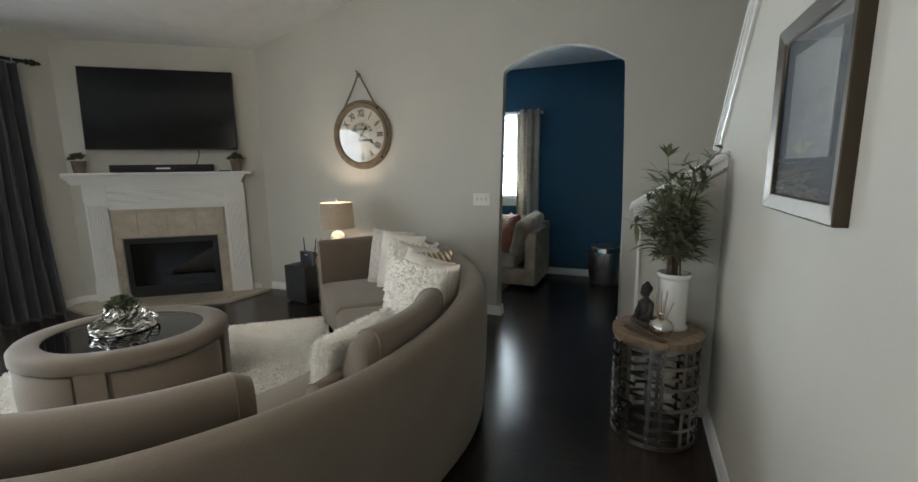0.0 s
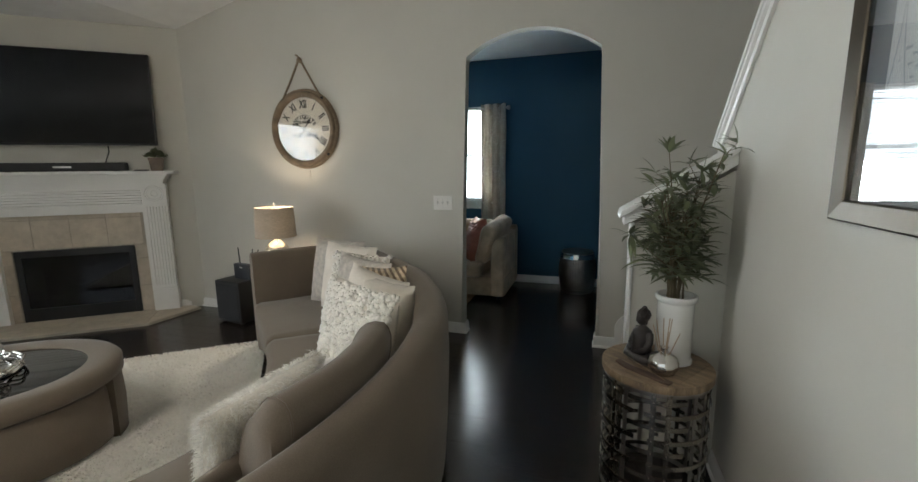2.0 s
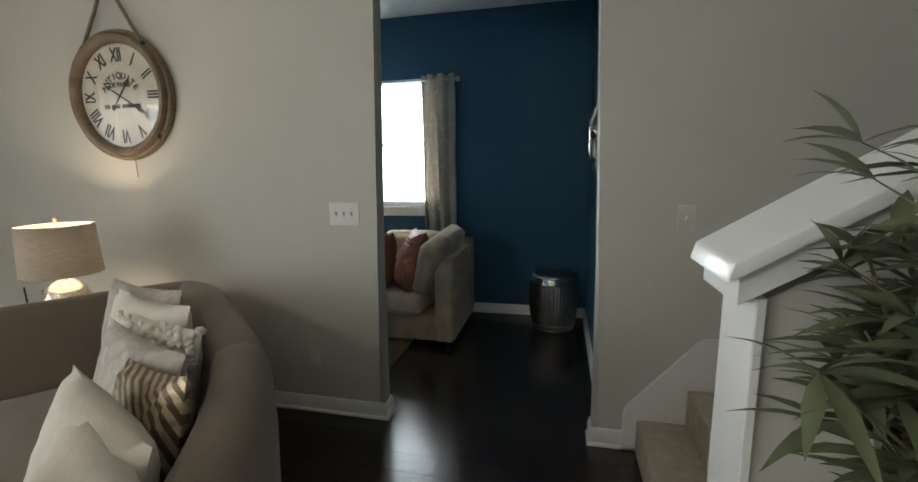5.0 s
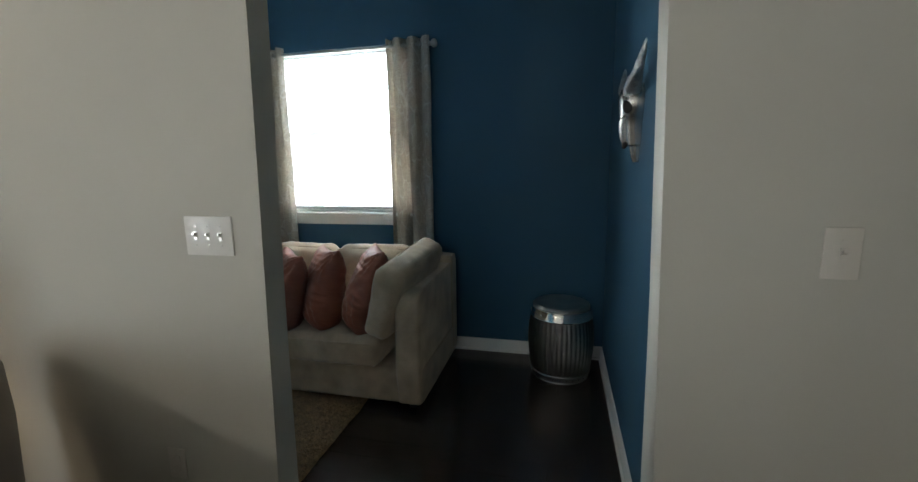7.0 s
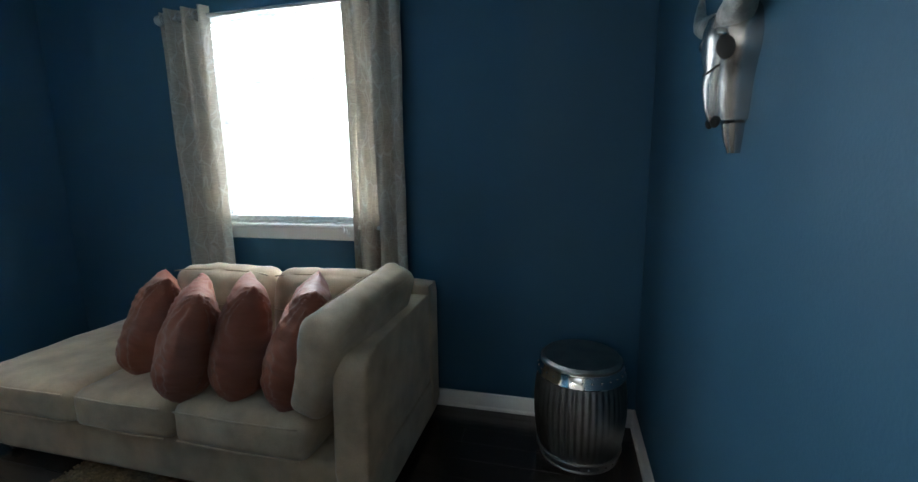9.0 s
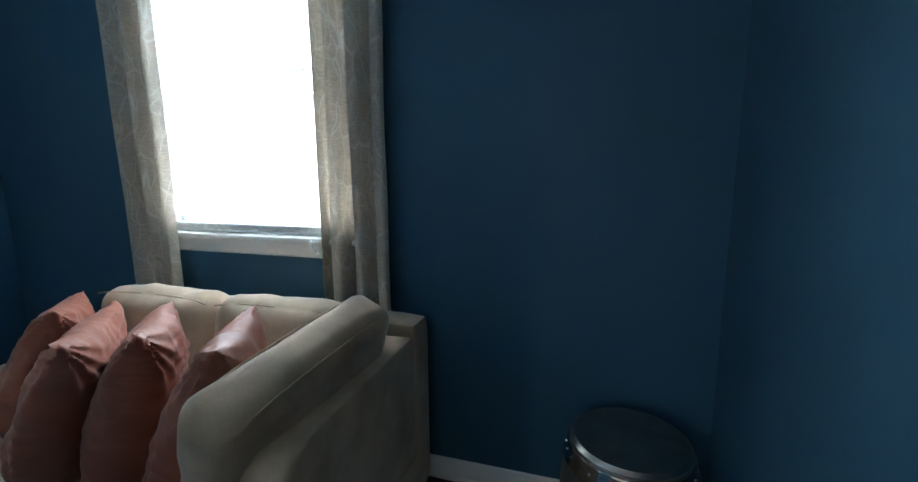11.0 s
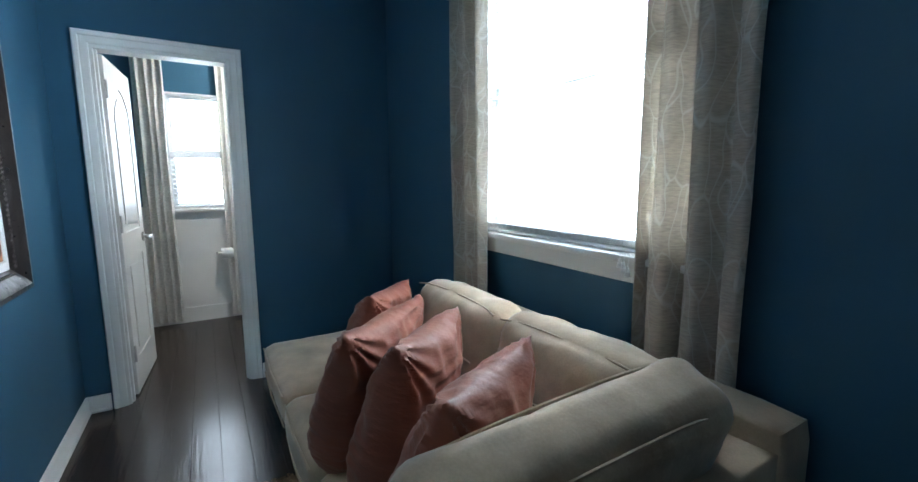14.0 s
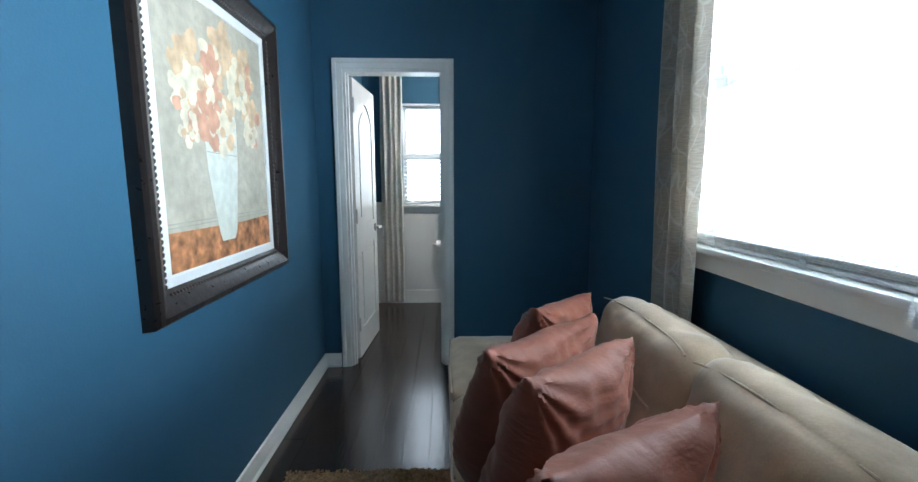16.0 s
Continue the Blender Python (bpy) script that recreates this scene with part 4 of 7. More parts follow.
def succulent(bm, rng, n, r, h, size):
    """A clump of small thick leaves standing out of a pot's mouth."""
    for i in range(n):
        a, k = rng.uniform(0, 6.28), rng.uniform(0, 1) ** 0.6
        base = Vector((r * 0.7 * k * math.cos(a), r * 0.7 * k * math.sin(a), h * (0.2 + 0.75 * (1 - k * k) * rng.uniform(0.5, 1))))
        for j in range(5):
            t = rng.uniform(0, 6.28)
            d = Vector((math.cos(t), math.sin(t), rng.uniform(0.2, 1.1))).normalized() + Vector((math.cos(a), math.sin(a), 0)) * 0.5 * k
            d.normalize()
            s = d.cross(Vector((0, 0, 1))).normalized()
            u = s.cross(d)
            L = size * rng.uniform(0.7, 1.3)
            vs = [base, base + d * L * 0.5 + s * L * 0.28 + u * L * 0.05, base + d * L, base + d * L * 0.5 - s * L * 0.28 + u * L * 0.05]
            bm.faces.new([bm.verts.new(v) for v in vs])


def potted_succulent(m, seed):
    t = thing("potted_plant", "small grey-green succulent in a brown clay pot on the mantel", "plant", m, group="mantel plants")
    b = bm_new()
    lathe(b, [(0.040, 0), (0.042, 0.004), (0.053, 0.09), (0.056, 0.092), (0.056, 0.105), (0.048, 0.105), (0.045, 0.09), (0.0, 0.088)], 24)
    part("pot", b, M_POT, t)
    b = bm_new()
    succulent(b, random.Random(seed), 44, 0.09, 0.08, 0.034)
    for v in b.verts:
        v.co.z += 0.09
    part("foliage", b, M_SUCC, t, smooth=0)


potted_succulent(FIRE @ pose(-1.80, -0.11, 1.495) @ Matrix.Scale(1.25, 4), 3)
potted_succulent(FIRE @ pose(-0.23, -0.11, 1.495) @ Matrix.Scale(1.25, 4), 8)

# dark curtain, sheer and rod at the wide window
rod2 = thing("curtain_rod", "black turned curtain rod with a carved end", "curtain rod", pose(LX + 0.14, 0, 2.60))
b = bm_new()
tube(b, [(0, -1.6, 0), (0, 2.54, 0)], 0.017, 12)
part("pole", b, M_BLACK, rod2)
b = bm_new()
lathe(b, [(0.017, 0), (0.03, 0.008), (0.03, 0.018), (0.018, 0.028), (0.034, 0.05), (0.028, 0.08), (0.014, 0.095), (0.02, 0.11), (0.0, 0.135)], 16)
for v in b.verts:
    v.co = Vector((v.co.x, 2.54 + v.co.z, v.co.y))
part("finial", b, M_BLACK, rod2)
for y in (2.50, 0.4, -1.5):
    b = bm_new()
    tube(b, [(0, y, 0), (-0.10, y, -0.03)], 0.01, 8)
    part("bracket", b, M_BLACK, rod2)
for k in range(5):
    b = bm_new()
    y = 1.99 + 0.11 * k
    tube(b, [(0.028 * math.cos(a), y, -0.012 + 0.032 * math.sin(a)) for a in [2 * math.pi * i / 16 for i in range(16)]], 0.006, 6, True)
    part("ring", b, M_NICKEL, rod2)
build_curtain("charcoal satin curtain drawn aside in deep folds", 1.95, 0.52, pose(LX + 0.16, 0, 0, 0, 0, 90), 0.02, 2.565, 6, 0.05, 3.3, M_CURTDARK, grommets=False, flare=0.25)
build_curtain("charcoal satin curtain drawn aside in deep folds", -1.55, 0.5, pose(LX + 0.10, 0, 0, 0, 0, 90), 0.02, 2.585, 6, 0.045, 9.3, M_CURTDARK, grommets=False)
build_curtain("white sheer curtain drawn beside the charcoal curtain", 0.95, 1.25, pose(LX + 0.045, 0, 0, 0, 0, 90), 0.02, 2.5, 9, 0.018, 6.3, M_SHEER, grommets=False)


# ---- living room: curved sofa ----
def spline(ctrl, n):
    """n + 1 points along a smooth curve through ctrl."""
    c = [Vector((*p, 0)) if len(p) == 2 else Vector(p) for p in ctrl]
    c = [2 * c[0] - c[1]] + c + [2 * c[-1] - c[-2]]
    out = []
    segs = len(c) - 3
    for i in range(n + 1):
        f = min(i / n * segs, segs - 1e-6)
        k, t = int(f), f - int(f)
        p0, p1, p2, p3 = c[k:k + 4]
        out.append(0.5 * ((2 * p1) + (p2 - p0) * t + (2 * p0 - 5 * p1 + 4 * p2 - p3) * t * t + (3 * p1 - p0 - 3 * p2 + p3) * t ** 3))
    return out


SOFA_OUT = [(-1.60, -0.02), (-1.05, 0.10), (-0.47, 0.45), (-0.12, 1.05), (0.02, 1.70), (0.0, 2.20), (-0.17, 2.66), (-0.47, 3.12), (-0.88, 3.50), (-1.27, 3.83), (-1.58, 3.93), (-1.86, 3.62), (-2.11, 3.29)]
SOFA_SEAT = [(-1.75, 0.95), (-1.40, 1.00), (-1.08, 1.18), (-0.92, 1.42), (-0.86, 1.72), (-0.93, 2.00), (-1.10, 2.28), (-1.31, 2.53), (-1.48, 2.69), (-1.60, 2.81), (-1.71, 2.91), (-1.80, 2.99), (-1.90, 3.08)]


def rail_mesh(bm, rows, cap=True):
    for p, q in zip(rows, rows[1:]):
        n = len(p)
        for k in range(n):
            bm.faces.new((p[k], p[(k + 1) % n], q[(k + 1) % n], q[k]))
    if cap:
        bm.faces.new(rows[0][::-1])
        bm.faces.new(rows[-1])


def build_curved_sofa():
    sofa = thing("curved_sofa", "taupe upholstered curved sectional sofa with a low wrapped back", "sofa")
    N = 96
    out, seat = spline(SOFA_OUT, N), spline(SOFA_SEAT, N)
    tang = [(out[min(i + 1, N)] - out[max(i - 1, 0)]).normalized() for i in range(N + 1)]
    inn = [Vector((-t.y, t.x, 0)) for t in tang]     # to the inside of the curve

    def back_top(i):
        return 0.80 - 0.03 * max(0, (34 - i) / 34) + 0.03 * math.sin(i / N * math.pi) + 0.02 * max(0, (i - 70) / 26) - 0.075 * math.exp(-(max(0.0, i / N - 0.25) / 0.12) ** 2)
    # two sections of the back with a sewn seam between
    for a, b_ in ((0, 58), (58, N)):
        bm = bm_new()
        rows = []
        for i in range(a, b_ + 1):
            zt = back_top(i)
            e = 0.006 if i in (a, b_) else 0.0
            th = 1.0 - 0.40 * max(0.0, min(1.0, (i - 76) / 12)) - 0.28 * math.exp(-((i / N - 0.30) / 0.13) ** 2)
            prof = [(0.03, 0.05), (0.012, 0.30), (0.0 + e, 0.60), (0.006 + e, zt - 0.06), (0.03 + e, zt - 0.018 - e), (0.075, zt - e), (0.125, zt - e), (0.17 - e, zt - 0.02 - e), (0.19 - e, zt - 0.07), (0.205, 0.55), (0.215, 0.36), (0.215, 0.05)]
            prof = [(o * th, z) for o, z in prof]
            rows.append([bm.verts.new(out[i] + inn[i] * o + Vector((0, 0, z + 0.004 * noise.noise(Vector((i * 0.3, o * 9, z * 4)))))) for o, z in prof])
        rail_mesh(bm, rows)
        part("backrest", bm, M_TAUPE, sofa, smooth=60)
    for a, b_ in ((0, 58), (58, N)):
        bm = bm_new()
        rows = []
        for i in range(a, b_ + 1):
            p0 = out[i] + inn[i] * 0.22 * (1.0 - 0.40 * max(0.0, min(1.0, (i - 76) / 12)))
            w = seat[i] - p0
            d = w.normalized()
            L = max(w.length, 0.08)
            e = 0.02 if i in (a, b_) else 0.0
            prof = [(0.0, 0.06), (0.0, 0.40), (L * 0.3, 0.425 - e), (L * 0.7, 0.43 - e), (L - 0.05, 0.425 - e), (L - 0.012, 0.40 - e), (L, 0.36), (L - 0.012, 0.22), (L - 0.05, 0.06)]
            rows.append([bm.verts.new(p0 + d * o + Vector((0, 0, z))) for o, z in prof])
        rail_mesh(bm, rows)
        part("seat", bm, M_TAUPE, sofa, smooth=60)
    # plinth feet
    for i in (6, 24, 42, 60, 78, 92):
        p = out[i] + inn[i] * 0.12
        b = bm_new()
        lathe(b, [(0.022, 0.0), (0.03, 0.06)], 12, (p.x, p.y, 0))
        part("foot", b, M_BLACK, sofa)
        if i < 90:
            p = seat[i] * 0.8 + out[i] * 0.2
            b = bm_new()
            lathe(b, [(0.022, 0.0), (0.03, 0.07)], 12, (p.x, p.y, 0))
            part("foot", b, M_BLACK, sofa)


build_curved_sofa()


def bolster(label, ctrl, r, seed):
    """A long stuffed back cushion, flattened, lying along ctrl, with piping at both ends."""
    t = thing("back_cushion", label, "cushion", group="loose back cushions")
    pts = spline(ctrl, 30)
    b = bm_new()
    rows = []
    for i, p in enumerate(pts):
        u = i / 30
        end = min(u, 1 - u) * 30
        k = min(1.0, (0.78 + 0.22 * min(end / 2.0, 1)) ** 0.8) if end < 2 else 1.0
        d = (pts[min(i + 1, 30)] - pts[max(i - 1, 0)]).normalized()
        s = Vector((-d.y, d.x, 0)).normalized()
        up = Vector((0, 0, 1))
        row = []
        for j in range(20):
            a = 2 * math.pi * j / 20
            ca, sa = math.cos(a), math.sin(a)
            ca, sa = math.copysign(abs(ca) ** 0.75, ca), math.copysign(abs(sa) ** 0.75, sa)
            w = 1 + 0.025 * noise.noise(Vector((i * 0.25 + seed, ca * 1.5, sa * 1.5)))
            row.append(b.verts.new(p + (s * ca * r[0] + (up * 0.97 + s * 0.22) * sa * r[1]) * k * w))
        rows.append(row)
    seams = [[v.co.copy() for v in rows[k]] for k in (2, 28)]
    rail_mesh(b, rows)
    part("cover", b, M_TAUPE, t, smooth=70)
    for row in seams:
        b = bm_new()
        tube(b, row, 0.004, 6, True)
        part("piping", b, M_TAUPE, t)
    return t


bolster("taupe long back cushion leaning on the curved backrest", [(-0.285, 2.00, 0.66), (-0.235, 1.85, 0.66), (-0.225, 1.62, 0.65), (-0.28, 1.34, 0.64)], (0.085, 0.20), 1.0)
bolster("taupe long back cushion leaning on the curved backrest", [(-0.52, 1.04, 0.60), (-0.68, 0.78, 0.60), (-0.95, 0.55, 0.60), (-1.28, 0.42, 0.60)], (0.10, 0.19), 4.0)
bolster("small taupe bolster tucked behind the fluffy pillow", [(-0.40, 1.50, 0.525), (-0.40, 1.36, 0.525), (-0.42, 1.22, 0.52)], (0.05, 0.12), 7.0)


def pillow(label, m, w, h, t, material, seed, group="sofa pillows", **kw):
    th = thing("throw_pillow", label, "pillow", m, group=group)
    b = bm_new()
    throw_pillow(b, w, h, t, seed=seed, **kw)
    part("cover", b, material, th, smooth=75)
    return th


def tufts(th, w, h, t, n, size, material, seed, hair=False, side=-1):
    """Wool knots or long hairs covering one face of a pillow."""
    rng = random.Random(seed)
    b = bm_new()
    for i in range(n):
        u, v = rng.uniform(-1, 1), rng.uniform(-1, 1)
        x, z = u * w / 2 * (1 - 0.07 * (1 - v * v)), v * h / 2 * (1 - 0.07 * (1 - u * u)) + h / 2
        sd = side if not hair else rng.choice((-1, -1, 1))
        y = sd * t / 2 * max((1 - u * u) * (1 - v * v), 0) ** 0.42
        if hair:
            L = size * rng.uniform(0.6, 1.3)
            d = Vector((rng.uniform(-0.6, 0.6) + u * 0.6, sd * 0.6, rng.uniform(-0.9, 0.35) + v * 0.3)).normalized()
            p = Vector((x, y, z))
            s = d.cross(Vector((rng.uniform(-1, 1), rng.uniform(-1, 1), rng.uniform(-1, 1)))).normalized() * 0.0016
            q = p + d * L * 0.6
            e = q + (d + Vector((0, 0, -0.8))).normalized() * L * 0.5
            v0, v1, v2, v3, v4 = (b.verts.new(c) for c in (p - s, p + s, q + s * 0.8, q - s * 0.8, e))
            b.faces.new((v0, v1, v2, v3))
            b.faces.new((v3, v2, v4))
        else:
            r = size * rng.uniform(0.6, 1.25)
            m2 = Matrix.Translation((x, y + sd * r * 0.3, z)) @ Euler((rng.uniform(0, 3), rng.uniform(0, 3), rng.uniform(0, 3))).to_matrix().to_4x4() @ Matrix.Diagonal((r, r * 0.7, r * 0.75, 1))
            bmesh.ops.create_icosphere(b, subdivisions=1, radius=1.0, matrix=m2)
    ob = part("pile", b, material, th, "white woolly pile", smooth=80 if not hair else 0)
    ob["kind"] = "stuff"
    return ob


def stand(x, y, z, rz, lean, roll=0):
    """A pillow's pose: foot at (x, y, z), turned by rz, leaning back by lean degrees."""
    return pose(x, y, z, 0, 0, rz) @ pose(0, 0, 0, -lean, roll, 0)


pillow("silver grey satin throw pillow leaning on the sofa back", stand(-1.34, 3.31, 0.42, -14, 12), 0.54, 0.53, 0.16, M_SILVERCLOTH, 1.0)
pillow("plain cream throw pillow among others on the curved sofa", stand(-1.16, 3.18, 0.42, -16, 12), 0.54, 0.52, 0.18, M_CREAM, 2.0)
th = pillow("cream throw pillow with a woolly looped front", stand(-1.0, 3.07, 0.42, -16, 12), 0.55, 0.48, 0.15, M_CREAM, 3.0)
tufts(th, 0.55, 0.48, 0.15, 460, 0.018, M_SHAG, 5)
pillow("grey sequinned throw pillow standing on the curved sofa", stand(-0.92, 2.92, 0.42, -18, 12, 4), 0.50, 0.49, 0.15, M_SILVERCLOTH, 4.0)
pillow("gold ribbed throw pillow lying against the others", stand(-0.64, 2.72, 0.42, -24, 14, -8), 0.48, 0.48, 0.14, M_GOLDCLOTH, 5.0, pleats=True)
pillow("plain cream throw pillow among others on the curved sofa", stand(-0.65, 2.56, 0.42, -22, 14, 6), 0.50, 0.49, 0.20, M_CREAM, 6.0)
pillow("plain cream throw pillow among others on the curved sofa", stand(-0.50, 2.43, 0.42, -30, 15, -2), 0.49, 0.48, 0.21, M_CREAM, 7.0)
th = pillow("cream throw pillow covered in chunky wool knots", stand(-0.51, 2.20, 0.42, -28, 12, 1), 0.58, 0.51, 0.20, M_CREAM, 8.0)
tufts(th, 0.58, 0.51, 0.20, 1200, 0.019, M_SHAG, 6)
th = pillow("white long-haired fluffy pillow lying on the sofa", stand(-0.47, 1.57, 0.425, -94, 10), 0.52, 0.36, 0.15, M_SHAG, 9.0)
tufts(th, 0.52, 0.36, 0.15, 20000, 0.026, cloth_mat("white_long_hair", (0.93, 0.91, 0.86), 0.45), 7, hair=True)


# ---- living room: coffee table, rug ----
def build_rug(name, label, cx, cy, rz, w, d, material, pile, n, seed):
    th = thing(name, label, "rug", pose(cx, cy, 0, 0, 0, rz))
    b = bm_new()
    nx, ny = int(w / 0.035), int(d / 0.035)
    g = {}
    for i in range(nx + 1):
        for j in range(ny + 1):
            x, y = -w / 2 + w * i / nx, -d / 2 + d * j / ny
            e = min(i, nx - i, j, ny - j)
            z = 0.004 if e == 0 else pile * (0.85 + 0.25 * noise.noise(Vector((x * 14 + seed, y * 14, 0)))) * (0.7 if e == 1 else 1)
            jit = 0.012
            g[i, j] = b.verts.new((x + jit * noise.noise(Vector((x * 30, y * 30, 5))), y + jit * noise.noise(Vector((x * 30, y * 30, 9))), z))
    for i in range(nx):
        for j in range(ny):
            b.faces.new((g[i, j], g[i + 1, j], g[i + 1, j + 1], g[i, j + 1]))
    part("backing", b, material, th, smooth=80)
    if n:
        rng = random.Random(seed)
        vs, fs = [], []
        for k in range(n):
            x, y = rng.uniform(-w / 2, w / 2), rng.uniform(-d / 2, d / 2)
            p = Vector((x, y, pile * 0.5))
            a = rng.uniform(0, 6.28)
            tip = p + Vector((math.cos(a) * 0.013, math.sin(a) * 0.013, pile * rng.uniform(0.40, 0.75)))
            s = Vector((-math.sin(a), math.cos(a), 0)) * 0.005
            mid = (p + tip) / 2 + Vector((0, 0, 0.006))
            o = len(vs)
            vs += [p - s, p + s, mid + s, mid - s, tip]
            fs += [(o, o + 1, o + 2, o + 3), (o + 3, o + 2, o + 4)]
        me = bpy.data.meshes.new("pile")
        me.from_pydata([tuple(v) for v in vs], [], fs)
        me.materials.append(material)
        ob = new("pile", me)
        ob.parent = th
        ob["kind"] = "stuff"
    return th


build_rug("shag_rug", "thick cream shag rug under the coffee table", -2.19, 1.65, 38.5, 2.3, 2.56, M_RUG, 0.030, 90000, 2)


def build_coffee_table():
    ct = thing("coffee_table", "round taupe upholstered coffee table with an inset black glass top", "coffee table", pose(-2.36, 1.68, 0.03, 0, 0, 38))
    ex, ey = 0.60, 0.52
    n = 72

    def ring(bm, k, z, grow=0.0):
        return [bm.verts.new(((ex * k + grow) * math.cos(2 * math.pi * i / n), (ey * k + grow) * math.sin(2 * math.pi * i / n), z)) for i in range(n)]

    def loft(bm, prof):
        rows = [ring(bm, k, z, g) for k, z, g in prof]
        for p, q in zip(rows, rows[1:]):
            for i in range(n):
                bm.faces.new((p[i], p[(i + 1) % n], q[(i + 1) % n], q[i]))
        return rows
    b = bm_new()
    loft(b, [(0.74, 0.395, 0), (0.74, 0.418, 0), (0.78, 0.428, 0), (0.9, 0.43, 0), (0.97, 0.425, 0), (1.0, 0.405, 0), (1.0, 0.345, 0), (0.98, 0.335, 0)])
    part("padded_rim", b, M_TAUPE, ct, smooth=60)
    b = bm_new()
    r = loft(b, [(0.742, 0.395, 0), (0.742, 0.412, 0)])
    b.faces.new(r[1])
    part("glass_top", b, M_BLACKGLASS, ct, "black glass top", smooth=30)
    b = bm_new()
    r = loft(b, [(0.90, 0.0, 0), (0.93, 0.34, 0)])
    part("drum", b, M_TAUPE, ct, smooth=60)
    # four pull-out stools fill the sides, upholstered posts between
    for q in range(4):
        a0, a1 = q * math.pi / 2 + 0.17, (q + 1) * math.pi / 2 - 0.17
        b = bm_new()
        rows = []
        for i in range(19):
            a = a0 + (a1 - a0) * i / 18
            e = 0.02 if i in (0, 18) else 0
            c, s = math.cos(a), math.sin(a)
            rows.append([b.verts.new(((ex * k + g) * c, (ey * k + g) * s, z)) for k, g, z in ((0.90, 0, 0.015), (0.955 - e, 0, 0.015), (0.975 - e, 0, 0.03), (0.985 - e, 0, 0.16), (0.975 - e, 0, 0.305), (0.955 - e, 0, 0.32), (0.90, 0, 0.32))])
        rail_mesh(b, rows)
        part("stool_panel", b, M_TAUPE, ct, smooth=50)
        a = (q) * math.pi / 2
        b = bm_new()
        rows = []
        for i in range(7):
            aa = a - 0.13 + 0.26 * i / 6
            c, s = math.cos(aa), math.sin(aa)
            rows.append([b.verts.new((ex * k * c, ey * k * s, z)) for k, z in ((0.90, 0.0), (0.985, 0.0), (0.99, 0.34), (0.90, 0.34))])
        rail_mesh(b, rows)
        part("post", b, M_TAUPE, ct, smooth=40)


build_coffee_table()
TABLE_Z = 0.03 + 0.412
tray = thing("mirror_tray", "round mirrored tray with a silver twisted rim on the coffee table", "tray", pose(-2.42, 1.70, TABLE_Z + 0.001))
b = bm_new()
lathe(b, [(0.17, 0.0), (0.185, 0.004), (0.185, 0.012), (0.17, 0.014), (0.0, 0.014)], 40)
part("mirror_plate", b, M_CHROME, tray)
for rr, z, ph in ((0.188, 0.018, 0), (0.190, 0.034, 1), (0.192, 0.050, 2)):
    b = bm_new()
    tube(b, [(rr * math.cos(a) + 0.006 * math.cos(9 * a + ph), rr * math.sin(a) + 0.006 * math.sin(9 * a + ph), z + 0.007 * math.sin(11 * a + ph)) for a in [2 * math.pi * i / 72 for i in range(72)]], 0.006, 6, True)
    part("rim", b, M_CHROME, tray)
bowl = thing("silver_bowl", "silver leaf-work bowl holding a green succulent", "bowl", pose(-2.43, 1.71, TABLE_Z + 0.016))
b = bm_new()
lathe(b, [(0.05, 0.0), (0.055, 0.008), (0.03, 0.018), (0.03, 0.022)], 24)
part("foot", b, M_CHROME, bowl)
for k in range(14):
    a = 2 * math.pi * k / 14
    b = bm_new()
    rows = []
    for i in range(9):
        u = i / 8
        th_ = a + 0.5 * u
        rr = 0.035 + 0.085 * math.sin(min(u * 1.9, math.pi / 2)) - 0.025 * max(0, u - 0.7) / 0.3
        z = 0.02 + 0.115 * u
        wd = 0.03 * math.sin(math.pi * min(max(u, 0.04), 0.97)) + 0.002
        c = Vector((rr * math.cos(th_), rr * math.sin(th_), z))
        s = Vector((-math.sin(th_), math.cos(th_), 0.5)).normalized()
        o = Vector((math.cos(th_), math.sin(th_), 0)) * 0.006
        rows.append([b.verts.new(c - s * wd), b.verts.new(c + o), b.verts.new(c + s * wd), b.verts.new(c - o * 0.2)])
    rail_mesh(b, rows)
    part("leaf_blade", b, M_CHROME, bowl)
b = bm_new()
succulent(b, random.Random(12), 90, 0.12, 0.10, 0.04)
for v in b.verts:
    v.co.z += 0.105
part("foliage", b, M_SUCC, bowl, smooth=0)


